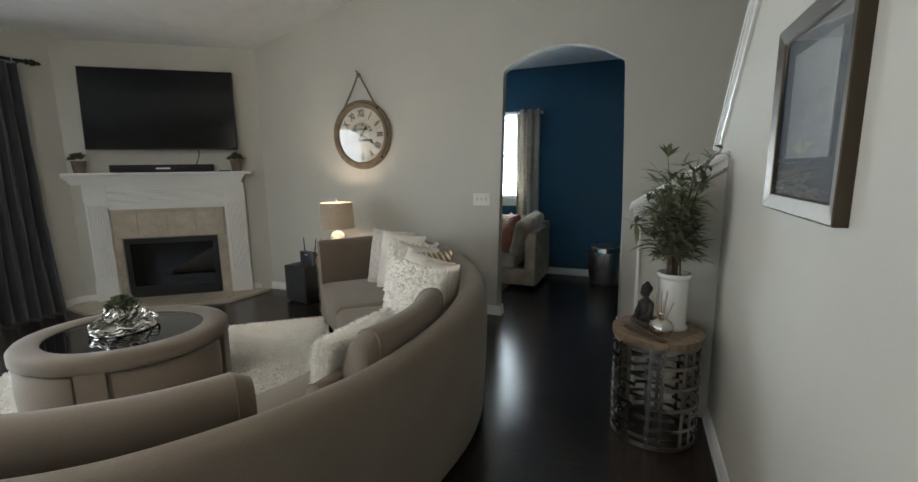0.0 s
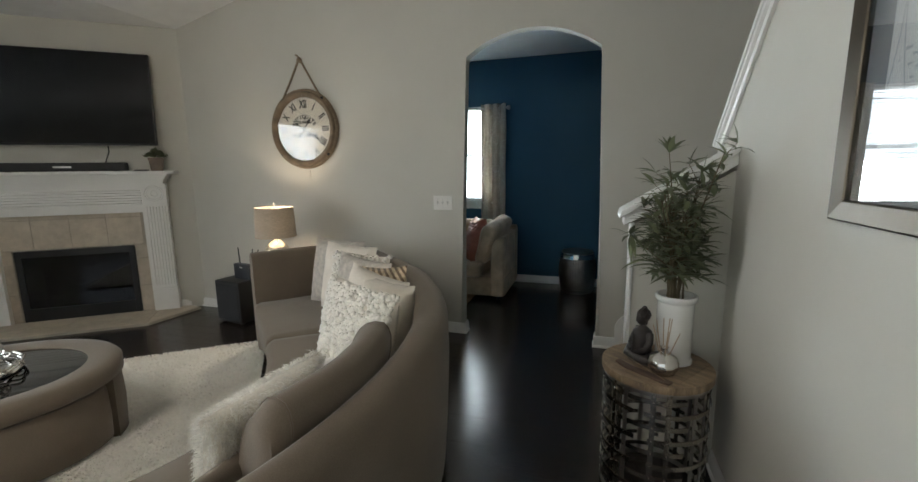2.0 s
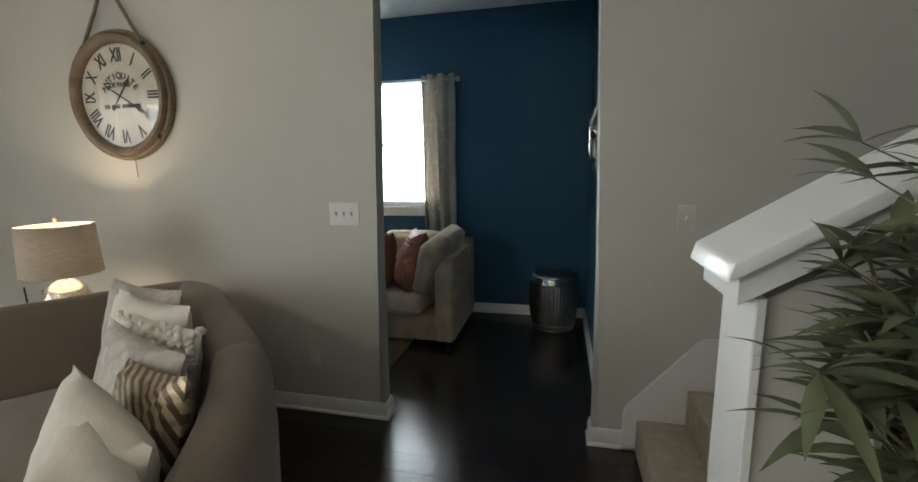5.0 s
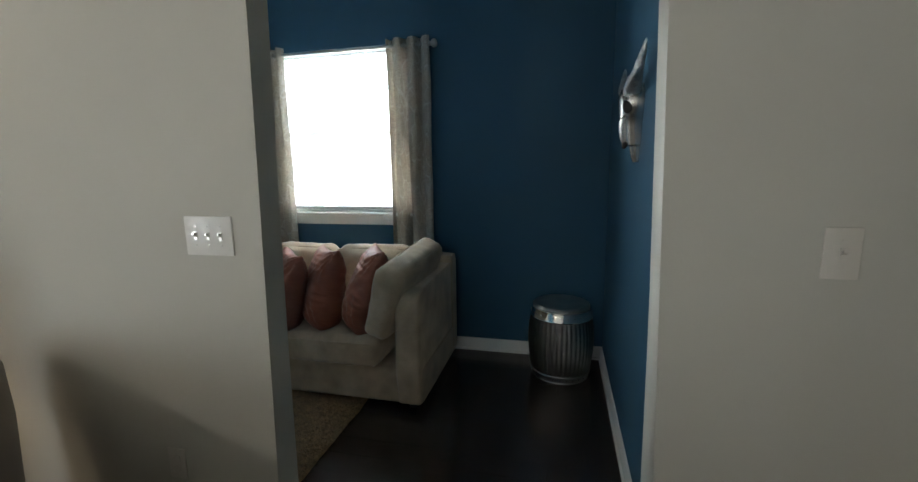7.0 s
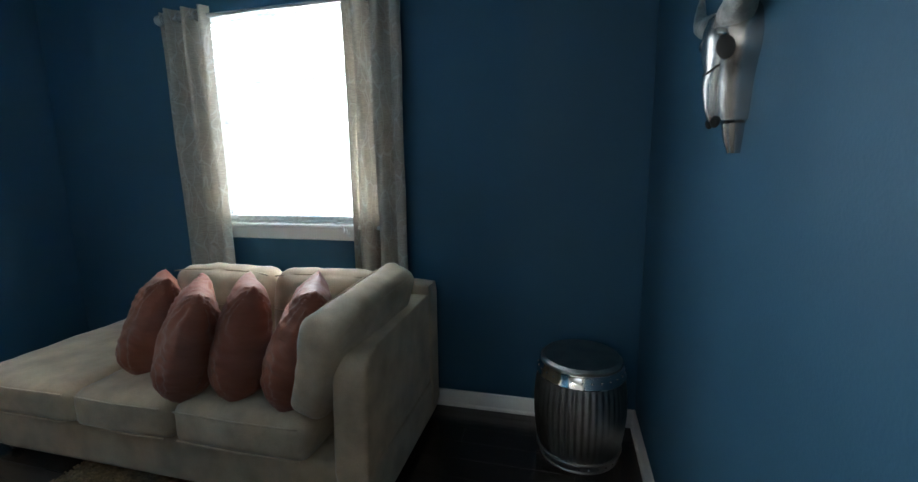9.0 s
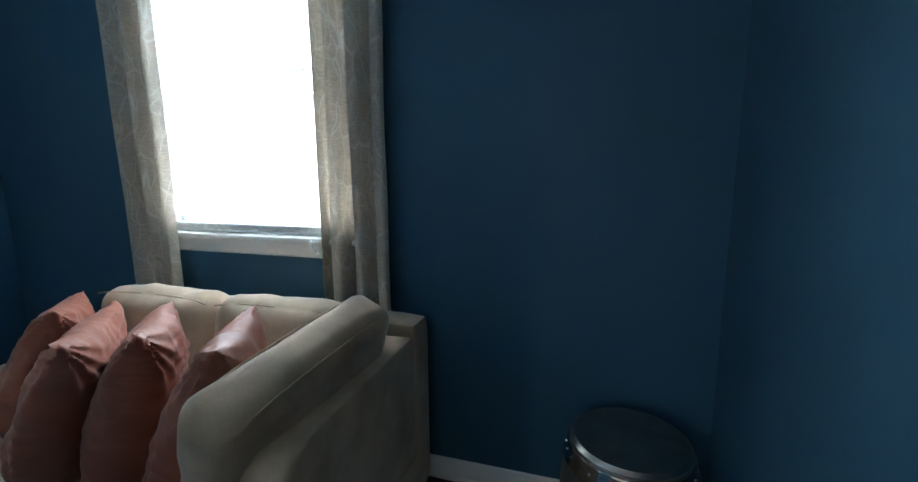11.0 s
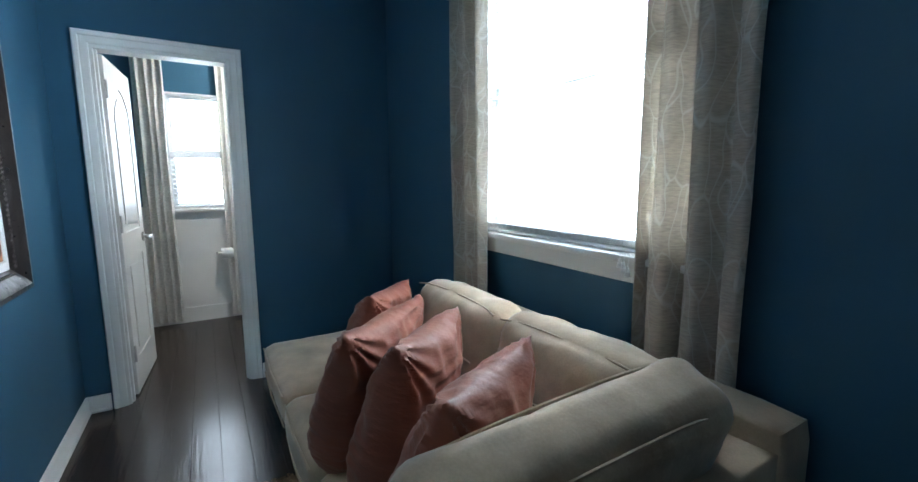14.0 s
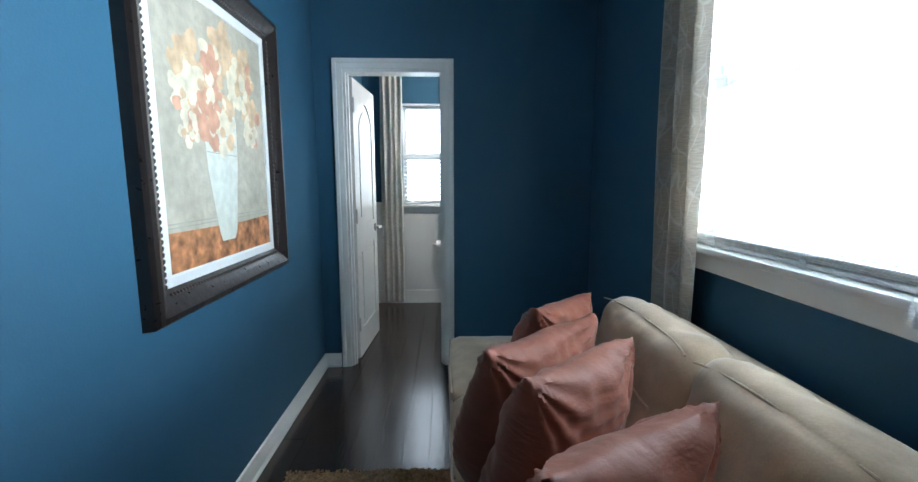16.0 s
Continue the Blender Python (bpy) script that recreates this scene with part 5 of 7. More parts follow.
# ---- living room: lamp corner ----
def strap_table(label, m, r, h):
    """A drum table of riveted steel straps under a round wooden top."""
    t = thing("drum_table", label, "side table", m, group="strap drum tables")
    # top: boards cut to a circle
    edges = [-r, -r * 0.55, -r * 0.12, r * 0.3, r * 0.68, r]
    R = r * 1.02
    for x0, x1 in zip(edges, edges[1:]):
        pts = []
        for i in range(11):
            x = x0 + 0.001 + (x1 - x0 - 0.002) * i / 10
            pts.append((x * 1.02, -math.sqrt(max(R * R - (x * 1.02) ** 2, 0)) - 1e-4))
        for i in range(10, -1, -1):
            x = x0 + 0.001 + (x1 - x0 - 0.002) * i / 10
            pts.append((x * 1.02, math.sqrt(max(R * R - (x * 1.02) ** 2, 0)) + 1e-4))
        b = bm_new()
        prism(b, pts, "z", h - 0.032, h)
        part("board", b, M_WOOD, t, smooth=30)

    def band(bm, rr, z, w, a0, a1, th=0.003):
        n = max(3, int((a1 - a0) / 0.12))
        rows = []
        for i in range(n + 1):
            a = a0 + (a1 - a0) * i / n
            c, s = math.cos(a), math.sin(a)
            rows.append([bm.verts.new((q * c, q * s, zz)) for q, zz in ((rr, z - w / 2), (rr + th, z - w / 2), (rr + th, z + w / 2), (rr, z + w / 2))])
        rail_mesh(bm, rows)
    for z in (0.012, h - 0.045):
        b = bm_new()
        band(b, r * 0.95, z, 0.022, 0, 2 * math.pi, 0.005)
        part("ring", b, M_DARKSTEEL, t)
    nz = 9
    rng = random.Random(4)
    for k in range(nz):
        z = 0.06 + (h - 0.14) * k / (nz - 1)
        for q in range(4):
            a0 = q * math.pi / 2 + (0.35 if k % 2 else -0.25) + rng.uniform(-0.06, 0.06)
            b = bm_new()
            band(b, r * 0.955 + (0.006 if k % 2 else 0.0), z, 0.020, a0, a0 + 1.35)
            part("strap", b, M_BAND, t)
    b = bm_new()
    bmesh.ops.create_icosphere(b, subdivisions=1, radius=0.004)
    rivet = finish(b, M_CHROME, "rivet", 80)
    for q in range(16):
        a = q * 2 * math.pi / 16 + (0.07 if q % 2 else -0.05)
        b = bm_new()
        band(b, r * 0.958, h / 2 - 0.016, h - 0.055, a - 0.045, a + 0.045)
        part("upright", b, M_BAND if q % 3 else M_DARKSTEEL, t)
        for k in range(nz):
            z = 0.06 + (h - 0.14) * k / (nz - 1)
            like("rivet", rivet, t, Matrix.Translation(((r * 0.97 + 0.003) * math.cos(a), (r * 0.97 + 0.003) * math.sin(a), z)))
    return t


strap_table("dark steel strap drum table with a wooden top beside the sofa", pose(-2.20, 3.66, 0, 0, 0, 20), 0.19, 0.56)
strap_table("steel strap drum table with a wooden top under a plant", pose(0.905, 2.48, 0, 0, 0, -35), 0.228, 0.60)

lamp = thing("table_lamp", "mercury glass table lamp with a brown drum shade, lit", "table lamp", pose(-2.13, 3.65, 0.56))
b = bm_new()
lathe(b, [(0.055, 0), (0.06, 0.006), (0.058, 0.018), (0.05, 0.025), (0.075, 0.07), (0.105, 0.15), (0.108, 0.20), (0.092, 0.25), (0.058, 0.285), (0.026, 0.305), (0.02, 0.32)], 36)
part("glass_base", b, mat("mercury_glass", (0.78, 0.70, 0.58), 0.16, 0.85, var=0.25, scale=40, bump=0.15, bscale=60), lamp)
b = bm_new()
tube(b, [(0, 0, 0.31), (0, 0, 0.34)], 0.012, 12)
tube(b, [(0.0, 0, 0.33), (0.06, 0, 0.36), (0.065, 0, 0.52), (0.0, 0, 0.615)], 0.0025, 6)
tube(b, [(0.0, 0, 0.33), (-0.06, 0, 0.36), (-0.065, 0, 0.52), (0.0, 0, 0.615)], 0.0025, 6)
lathe(b, [(0.004, 0.60), (0.006, 0.61), (0.013, 0.622), (0.011, 0.636), (0.0, 0.645)], 14)
part("stem", b, M_NICKEL, lamp)
b = bm_new()
lathe(b, [(0.172, 0.335), (0.175, 0.335), (0.163, 0.595), (0.160, 0.595)], 48)
for f in [f for f in b.faces if len(f.verts) > 4]:
    b.faces.remove(f)
part("shade", b, cloth_mat("brown_shade_linen", (0.30, 0.255, 0.205), 0.03), lamp, "brown linen drum shade", smooth=40)
for z, rr in ((0.335, 0.175), (0.595, 0.163)):
    b = bm_new()
    tube(b, [(rr * math.cos(a), rr * math.sin(a), z) for a in [2 * math.pi * i / 40 for i in range(40)]], 0.003, 6, True)
    part("shade_trim", b, M_SHADE, lamp)
b = bm_new()
lathe(b, [(0.0, 0.335), (0.012, 0.34), (0.013, 0.352), (0.026, 0.375), (0.028, 0.39), (0.020, 0.41), (0.0, 0.417)], 16)
part("bulb", b, M_BULB, lamp, "glowing bulb")
ld = bpy.data.lights.new("lamp_glow", "POINT")
ld.energy, ld.color, ld.shadow_soft_size = LAMP_W, (1.0, 0.85, 0.66), 0.035
new("lamp_glow", ld).location = (-2.13, 3.65, 0.56 + 0.465)

# unseen ceiling light, glass bowl on a stem, inferred from sofa and plant shadows
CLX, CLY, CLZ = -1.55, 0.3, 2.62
fan = thing("added_ceiling_light", "unseen frosted glass bowl light added on the sloped ceiling, lit", "ceiling light", pose(CLX, CLY, CLZ))
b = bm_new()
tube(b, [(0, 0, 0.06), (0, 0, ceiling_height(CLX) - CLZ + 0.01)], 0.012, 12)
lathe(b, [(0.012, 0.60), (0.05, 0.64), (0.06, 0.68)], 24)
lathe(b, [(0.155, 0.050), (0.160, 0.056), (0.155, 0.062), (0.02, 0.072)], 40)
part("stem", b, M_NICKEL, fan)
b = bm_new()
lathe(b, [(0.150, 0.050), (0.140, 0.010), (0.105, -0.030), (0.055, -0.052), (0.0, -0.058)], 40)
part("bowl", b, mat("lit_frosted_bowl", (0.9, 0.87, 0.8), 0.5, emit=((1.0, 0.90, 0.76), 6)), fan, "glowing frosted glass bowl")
ld = bpy.data.lights.new("added_ceiling_glow", "POINT")
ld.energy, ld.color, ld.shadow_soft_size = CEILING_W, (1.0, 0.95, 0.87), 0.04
new("added_ceiling_glow", ld).location = (CLX, CLY, CLZ - 0.17)

sub = thing("subwoofer", "black box subwoofer standing on the floor by the wall", "speaker", pose(-2.74, 3.82, 0, 0, 0, -8))
part("cabinet", bbox_bm(-0.17, 0.17, -0.17, 0.17, 0.02, 0.43, 0.012, 3), M_BLACK, sub)
for x in (-0.13, 0.13):
    for y in (-0.13, 0.13):
        b = bm_new()
        lathe(b, [(0.018, 0), (0.022, 0.022)], 12, (x, y, 0))
        part("foot", b, M_BLACK, sub)
b = bm_new()
box(b, -0.15, 0.15, -0.176, -0.171, 0.05, 0.40)
part("grille", b, M_SPEAKER, sub, smooth=0)
router = thing("router", "dark blue-black router with three aerials on the subwoofer", "router", pose(-2.68, 3.80, 0.43, 0, 0, -10))
part("shell", bbox_bm(-0.11, 0.11, -0.03, 0.03, 0.0, 0.15, 0.008, 2), M_ROUTER, router)
for x, tilt in ((-0.095, -4), (0.06, 14), (0.105, 24)):
    b = bm_new()
    tube(b, [(x, 0.035, 0.10), (x + 0.2 * math.tan(radians(tilt)), 0.035, 0.30)], [0.007, 0.005], 8)
    part("aerial", b, M_BLACK, router)
b = bm_new()
box(b, -0.02, 0.02, -0.032, -0.0305, 0.11, 0.125)
part("badge", b, M_NICKEL, router, smooth=0)


# ---- clock ----
def text_mesh(bm_into, text, size, m):
    """Letters of the built-in font, centred, as a thin mesh."""
    cu = bpy.data.curves.new("letters", "FONT")
    cu.body, cu.size, cu.align_x, cu.align_y, cu.extrude = text, size, "CENTER", "CENTER", 0.0006
    cu.offset = size * 0.03
    ob = bpy.data.objects.new("letters", cu)
    scene.collection.objects.link(ob)
    me = bpy.data.meshes.new_from_object(ob.evaluated_get(bpy.context.evaluated_depsgraph_get()))
    me.transform(m)
    bm_into.from_mesh(me)
    bpy.data.objects.remove(ob)
    bpy.data.meshes.remove(me)


def build_clock():
    # local x to the right, z up, -y into the room
    c = thing("wall_clock", "round antique wall clock hung from a rope, roman numerals on cream", "clock", pose(-2.04, AY0, 1.865))
    R = 0.345
    b = bm_new()
    prof = [(R - 0.055, -0.02), (R - 0.05, -0.045), (R - 0.035, -0.062), (R - 0.012, -0.062), (R, -0.045), (R, -0.004)]
    rows = []
    for i in range(72):
        a = 2 * math.pi * i / 72
        rows.append([b.verts.new((r * math.cos(a), y, r * math.sin(a))) for r, y in prof])
    for i in range(72):
        p, q = rows[i], rows[(i + 1) % 72]
        for k in range(len(prof) - 1):
            b.faces.new((p[k], p[k + 1], q[k + 1], q[k]))
    part("rim", b, M_ROPEWOOD, c, "weathered wooden rim", smooth=50)
    b = bm_new()
    lathe(b, [(R - 0.02, 0.004), (R - 0.02, 0.020), (0, 0.020)], 64)
    for v in b.verts:
        v.co = Vector((v.co.x, -v.co.z, v.co.y))
    part("dial", b, M_DIAL, c)
    FACE = -0.0215
    up = Matrix.Rotation(radians(90), 4, "X")     # letters stand in the xz plane facing -y
    for k, num in enumerate(("XII", "I", "II", "III", "IIII", "V", "VI", "VII", "VIII", "IX", "X", "XI")):
        a = radians(90 - 30 * k)
        b = bm_new()
        rr = 0.225
        m = Matrix.Translation((rr * math.cos(a), FACE, rr * math.sin(a))) @ Matrix.Rotation(-radians(90 - 30 * k - 90), 4, "Y") @ up @ Matrix.Diagonal((0.85, 1.35, 1, 1))
        text_mesh(b, num, 0.076, m)
        part("numeral", b, M_INK, c, smooth=0)
    b = bm_new()
    word = "ANTIQUITE"
    for k, ch in enumerate(word):
        a = radians(90 + 62 - 124 * k / (len(word) - 1))
        m = Matrix.Translation((0.128 * math.cos(a), FACE, 0.128 * math.sin(a) - 0.015)) @ Matrix.Rotation(-(a - math.pi / 2), 4, "Y") @ up
        text_mesh(b, ch, 0.048, m)
    part("lettering", b, M_INK, c, smooth=0)
    b = bm_new()
    text_mesh(b, "DE PARIS", 0.038, Matrix.Translation((0, FACE, 0.062)) @ up)
    part("lettering", b, M_INK, c, smooth=0)
    b = bm_new()
    for x0, x1 in ((-0.13, -0.09), (-0.075, -0.015), (0.0, 0.135)):
        box(b, x0, x1, FACE - 0.0006, FACE, -0.068, -0.046)
    part("lettering", b, M_INK, c, smooth=0)
    b = bm_new()
    for i in range(60):
        a = radians(6 * i)
        box_r = 0.282
        w = 0.002 if i % 5 else 0.004
        p, q = Vector((math.cos(a), 0, math.sin(a))), Vector((-math.sin(a), 0, math.cos(a)))
        vs = [b.verts.new(p * r + q * s + Vector((0, FACE - 0.0004, 0))) for r, s in ((box_r, -w), (box_r + 0.008, -w), (box_r + 0.008, w), (box_r, w))]
        b.faces.new(vs)
    part("minute_track", b, M_INK, c, smooth=0)
    for ang, L, w in ((90 - 40, 0.125, 0.011), (90 - 122, 0.215, 0.009)):
        b = bm_new()
        a = radians(ang)
        p, q = Vector((math.cos(a), 0, math.sin(a))), Vector((-math.sin(a), 0, math.cos(a)))
        outl = [(-0.085, -0.004), (-0.085, 0.004), (-0.05, 0.004), (0.0, w * 0.6), (L * 0.55, w * 0.45), (L * 0.7, w * 1.5), (L, 0.0), (L * 0.7, -w * 1.5), (L * 0.55, -w * 0.45), (0.0, -w * 0.6), (-0.05, -0.004)]
        lo = [b.verts.new(p * u + q * v + Vector((0, FACE - 0.006, 0))) for u, v in outl]
        hi = [b.verts.new(p * u + q * v + Vector((0, FACE - 0.0075, 0))) for u, v in outl]
        b.faces.new(lo[::-1])
        b.faces.new(hi)
        for i in range(len(lo)):
            b.faces.new((lo[i], lo[(i + 1) % len(lo)], hi[(i + 1) % len(lo)], hi[i]))
        ctr = p * -0.088 + Vector((0, FACE - 0.007, 0))
        bmesh.ops.create_icosphere(b, subdivisions=2, radius=0.014, matrix=Matrix.Translation(ctr) @ Matrix.Diagonal((1, 0.15, 1, 1)))
        part("hand", b, M_INK, c, smooth=30)
    b = bm_new()
    lathe(b, [(R - 0.052, 0.036), (0, 0.040)], 48)
    for v in b.verts:
        v.co = Vector((v.co.x, -v.co.z, v.co.y))
    g = part("glass", b, M_PICGLASS, c)
    g.visible_shadow = False
    # rope: from the nail down both sides, and round the rim
    nail_z = 0.615
    b = bm_new()
    for s in (-1, 1):
        tube(b, [(s * 0.012, -0.03, nail_z), (s * 0.10, -0.03, 0.46), (s * 0.205, -0.035, 0.285)], 0.0095, 8)
    tube(b, [((R + 0.008) * math.cos(a), -0.028, (R + 0.008) * math.sin(a)) for a in [2 * math.pi * i / 80 for i in range(80)]], 0.012, 8, True)
    tube(b, [((R + 0.014) * math.cos(a), -0.012, (R + 0.014) * math.sin(a)) for a in [2 * math.pi * i / 80 for i in range(80)]], 0.010, 8, True)
    bmesh.ops.create_icosphere(b, subdivisions=2, radius=0.026, matrix=Matrix.Translation((0, -0.03, nail_z + 0.004)))
    tube(b, [(0, -0.03, nail_z), (-0.012, -0.035, nail_z + 0.035), (-0.03, -0.04, nail_z + 0.05)], 0.009, 8)
    part("rope", b, M_ROPE, c, "knotted hanging rope")
    b = bm_new()
    tube(b, [(0, 0, nail_z), (0, -0.05, nail_z + 0.006)], 0.006, 8)
    part("peg", b, M_ROPEWOOD, c)
    for a in (radians(50), radians(-42), radians(128), radians(-138)):
        b = bm_new()
        tube(b, [((R - 0.002) * math.cos(a + d), -0.03, (R + 0.002) * math.sin(a + d)) for d in (-0.035, 0.0, 0.035)], 0.018, 8)
        part("rope_clip", b, M_BLACK, c)
    b = bm_new()
    tube(b, [(0.02, -0.006, -0.34), (0.022, -0.004, -0.47)], 0.0025, 6)
    part("cord", b, M_PLATEB, c)


build_clock()


# ---- switches and outlets ----
def switch_plate(name, label, m, w, h, n, material):
    t = thing(name, label, "switch", m)
    part("plate", bbox_bm(-w / 2, w / 2, -0.006, 0, -h / 2, h / 2, 0.003, 2), material, t)
    for k in range(n):
        x = (k - (n - 1) / 2) * 0.046
        if name == "light_switch":
            b = bm_new()
            box(b, x - 0.0055, x + 0.0055, -0.009, -0.0055, -0.013, 0.013)
            prism(b, [(-0.007, -0.004), (-0.007, 0.006), (-0.019, 0.012), (-0.019, 0.004)], "x", x - 0.004, x + 0.004)
            part("toggle", b, M_NICKEL if n == 3 else material, t, smooth=0)
            for z in (-0.03, 0.03):
                b = bm_new()
                tube(b, [(x, -0.005, z), (x, -0.0072, z)], 0.003, 8)
                part("screw", b, M_NICKEL if n == 3 else material, t)
        else:
            for z in (-0.02, 0.02):
                part("socket", bbox_bm(x - 0.016, x + 0.016, -0.009, -0.0055, z - 0.013, z + 0.013, 0.003, 2), material, t)


switch_plate("light_switch", "white triple light switch plate with metal toggles", pose(-0.67, AY0, 1.185), 0.175, 0.125, 3, M_PLATE)
switch_plate("light_switch", "single light switch in beige plate on the wall", pose(1.03, AY0, 1.18), 0.075, 0.120, 1, M_PLATEB)
switch_plate("wall_outlet", "beige wall outlet low beside the archway", pose(-0.915, AY0, 0.35), 0.072, 0.118, 1, M_PLATEB)

# ---- stairs ----
KY0, KY1 = 2.70, 2.82
SL = 0.62
bm = bm_new()
prism(bm, [(0.80, 0), (RX, 0), (RX, 1.20 + SL * (RX - 0.80)), (0.80, 1.20)], "y", KY0, KY1)
structure("wall_knee", bm, M_BEIGE, "beige knee wall beside the stairs", "wall", smooth=0)
bm = bm_new()
box(bm, 0.782, 0.80, KY0 - 0.012, KY1 + 0.012, 0.0, 1.205)
bevel_all(bm, 0.003, 1)
structure("trim_post", bm, M_TRIM, "white end board of the knee wall", "trim", smooth=30)
bm = bm_new()
cap = [(0.725, 1.232), (0.735, 1.268), (RX, 1.268 + SL * (RX - 0.735)), (RX, 1.232 + SL * (RX - 0.725))]
prism(bm, cap, "y", KY0 - 0.045, KY1 + 0.045)
bevel_all(bm, 0.008, 2)
mould = [(0.75, 1.195), (0.75, 1.245), (RX - 0.002, 1.245 + SL * (RX - 0.752)), (RX - 0.002, 1.195 + SL * (RX - 0.752))]
prism(bm, mould, "y", KY0 - 0.026, KY1 + 0.026)
structure("trim_cap", bm, M_TRIM, "white sloping cap of the knee wall", "trim", smooth=30)
stairs = thing("stairs", "beige carpeted steps up to a landing behind the knee wall", "stairs", kind="structure")
for k in range(2):
    x = 0.88 + 0.22 * k
    b = bbox_bm(x - 0.02, x + 0.24, KY1, AY0 - 0.022, 0.0 if k == 0 else 0.18 * k - 0.02, 0.18 * (k + 1), 0.018, 3)
    part("step", b, M_CARPET, stairs)
part("landing", bbox_bm(1.30, 3.08, KY1, AY0 - 0.022, 0.34, 0.52, 0.018, 3), M_CARPET, stairs)
bm = bm_new()
prism(bm, [(0.80, 0.0), (0.80, 0.20), (0.82, 0.245), (1.125, 0.60), (1.16, 0.612), (3.0, 0.612), (3.0, 0.0)], "y", AY0 - 0.022, AY0 - 0.001)
structure("trim_skirt", bm, M_TRIM, "white stair skirt board", "trim", smooth=0)
# moulded trim along the slanted edge of the stair wall
bm = bm_new()
prof = [(0.0, 0.0), (0.0, 0.066), (-0.014, 0.066), (-0.017, 0.057), (-0.010, 0.050), (-0.010, 0.026), (-0.022, 0.018), (-0.025, 0.0)]
p0, p1 = Vector((RX, 3.025, 1.575)), Vector((RX, -0.31, 4.51))
d = (p1 - p0).normalized()
nrm = Vector((0, -d.z, d.y)) if d.y < 0 else Vector((0, d.z, -d.y))
if nrm.z > 0:
    nrm = -nrm
rows = []
for p in (p0, p1):
    rows.append([bm.verts.new(p + Vector((ox, 0, 0)) + nrm * oz + Vector((-0.001, 0, 0))) for ox, oz in prof])
rail_mesh(bm, rows)
structure("trim_slant", bm, M_TRIM, "white moulded trim along the stair wall", "trim", smooth=30)
bm = bm_new()
rows = []
for p in (p0, p1):
    rows.append([bm.verts.new(p + Vector((ox, 0, 0)) - nrm * oz) for ox, oz in ((-0.032, -0.006), (0.15, -0.006), (0.15, 0.016), (-0.032, 0.016))])
rail_mesh(bm, rows)
structure("trim_slant_cap", bm, M_TRIM, "white cap on the stair wall", "trim", smooth=30)


# ---- framed picture on the stair wall ----
def frame_rails(t, w, h, prof, material, name="frame_rail"):
    """Four mitred rails round an opening w by h in local x and z; prof is (outward, -y depth)."""
    cs = [(-w / 2, -h / 2, -1, -1), (w / 2, -h / 2, 1, -1), (w / 2, h / 2, 1, 1), (-w / 2, h / 2, -1, 1)]
    for k in range(4):
        b = bm_new()
        rows = []
        for x, z, sx, sz in (cs[k], cs[(k + 1) % 4]):
            rows.append([b.verts.new((x + sx * o, -dd, z + sz * o)) for o, dd in prof])
        rail_mesh(b, rows)
        part(name, b, material, t, smooth=25)


pic = thing("framed_print", "framed tower print behind glass in a brushed bronze frame", "picture", pose(RX, 1.49, 1.625, 0, 0, -90))
frame_rails(pic, 0.50, 0.475, [(0, 0.0), (0, 0.022), (0.004, 0.025), (0.046, 0.032), (0.050, 0.030), (0.050, 0.0)], M_FRAME)
b = bm_new()
box(b, -0.252, 0.252, -0.010, -0.004, -0.239, 0.239)
part("mount_board", b, mat("grey_mount_board", (0.22, 0.22, 0.22), 0.8, var=0.05), pic, "grey mount board", smooth=0)
b = bm_new()
box(b, -0.165, 0.175, -0.014, -0.0105, -0.125, 0.185)
part("print", b, mat("print_paper", (0.58, 0.59, 0.58), 0.8, var=0.06, scale=9), pic, "pale paper print", smooth=0)
M_PENCIL = mat("pencil_grey", (0.40, 0.41, 0.42), 0.8, var=0.2)
b = bm_new()
rng = random.Random(5)
for s in (-1, 1):      # a tower's tapering legs
    for i in range(10):
        z0, z1 = -0.06 + 0.024 * i, -0.06 + 0.024 * (i + 1)
        w0, w1 = 0.045 * (1 - i / 10) ** 1.7 + 0.002, 0.045 * (1 - (i + 1) / 10) ** 1.7 + 0.002
        vs = [(-0.13 + s * w0 - 0.002, z0), (-0.13 + s * w0 + 0.002, z0), (-0.13 + s * w1 + 0.0015, z1), (-0.13 + s * w1 - 0.0015, z1)]
        b.faces.new([b.verts.new((x, -0.0146, z)) for x, z in vs])
for k in range(90):   # the town's scribbled roofs and the terrace below
    x, z = rng.uniform(-0.15, 0.145), rng.choice((rng.gauss(0.03, 0.02), rng.gauss(-0.04, 0.03)))
    w, h = rng.uniform(0.004, 0.024), rng.uniform(0.002, 0.007)
    b.faces.new([b.verts.new((x + dx, -0.0146 - 0.00001 * k, z + dz)) for dx, dz in ((0, 0), (w, 0.001), (w, h), (0, h))])
for k in range(6):
    b.faces.new([b.verts.new((x, -0.0162, -0.10 + 0.008 * k + dz)) for x, dz in ((0.03 + 0.006 * k, 0), (0.12 - 0.006 * k, 0), (0.12 - 0.006 * k, 0.002), (0.03 + 0.006 * k, 0.002))])
part("drawing", b, M_PENCIL, pic, smooth=0)
b = bm_new()
box(b, -0.251, 0.251, -0.0215, -0.0195, -0.238, 0.238)
part("glass", b, M_PICGLASS, pic, smooth=0).visible_shadow = False


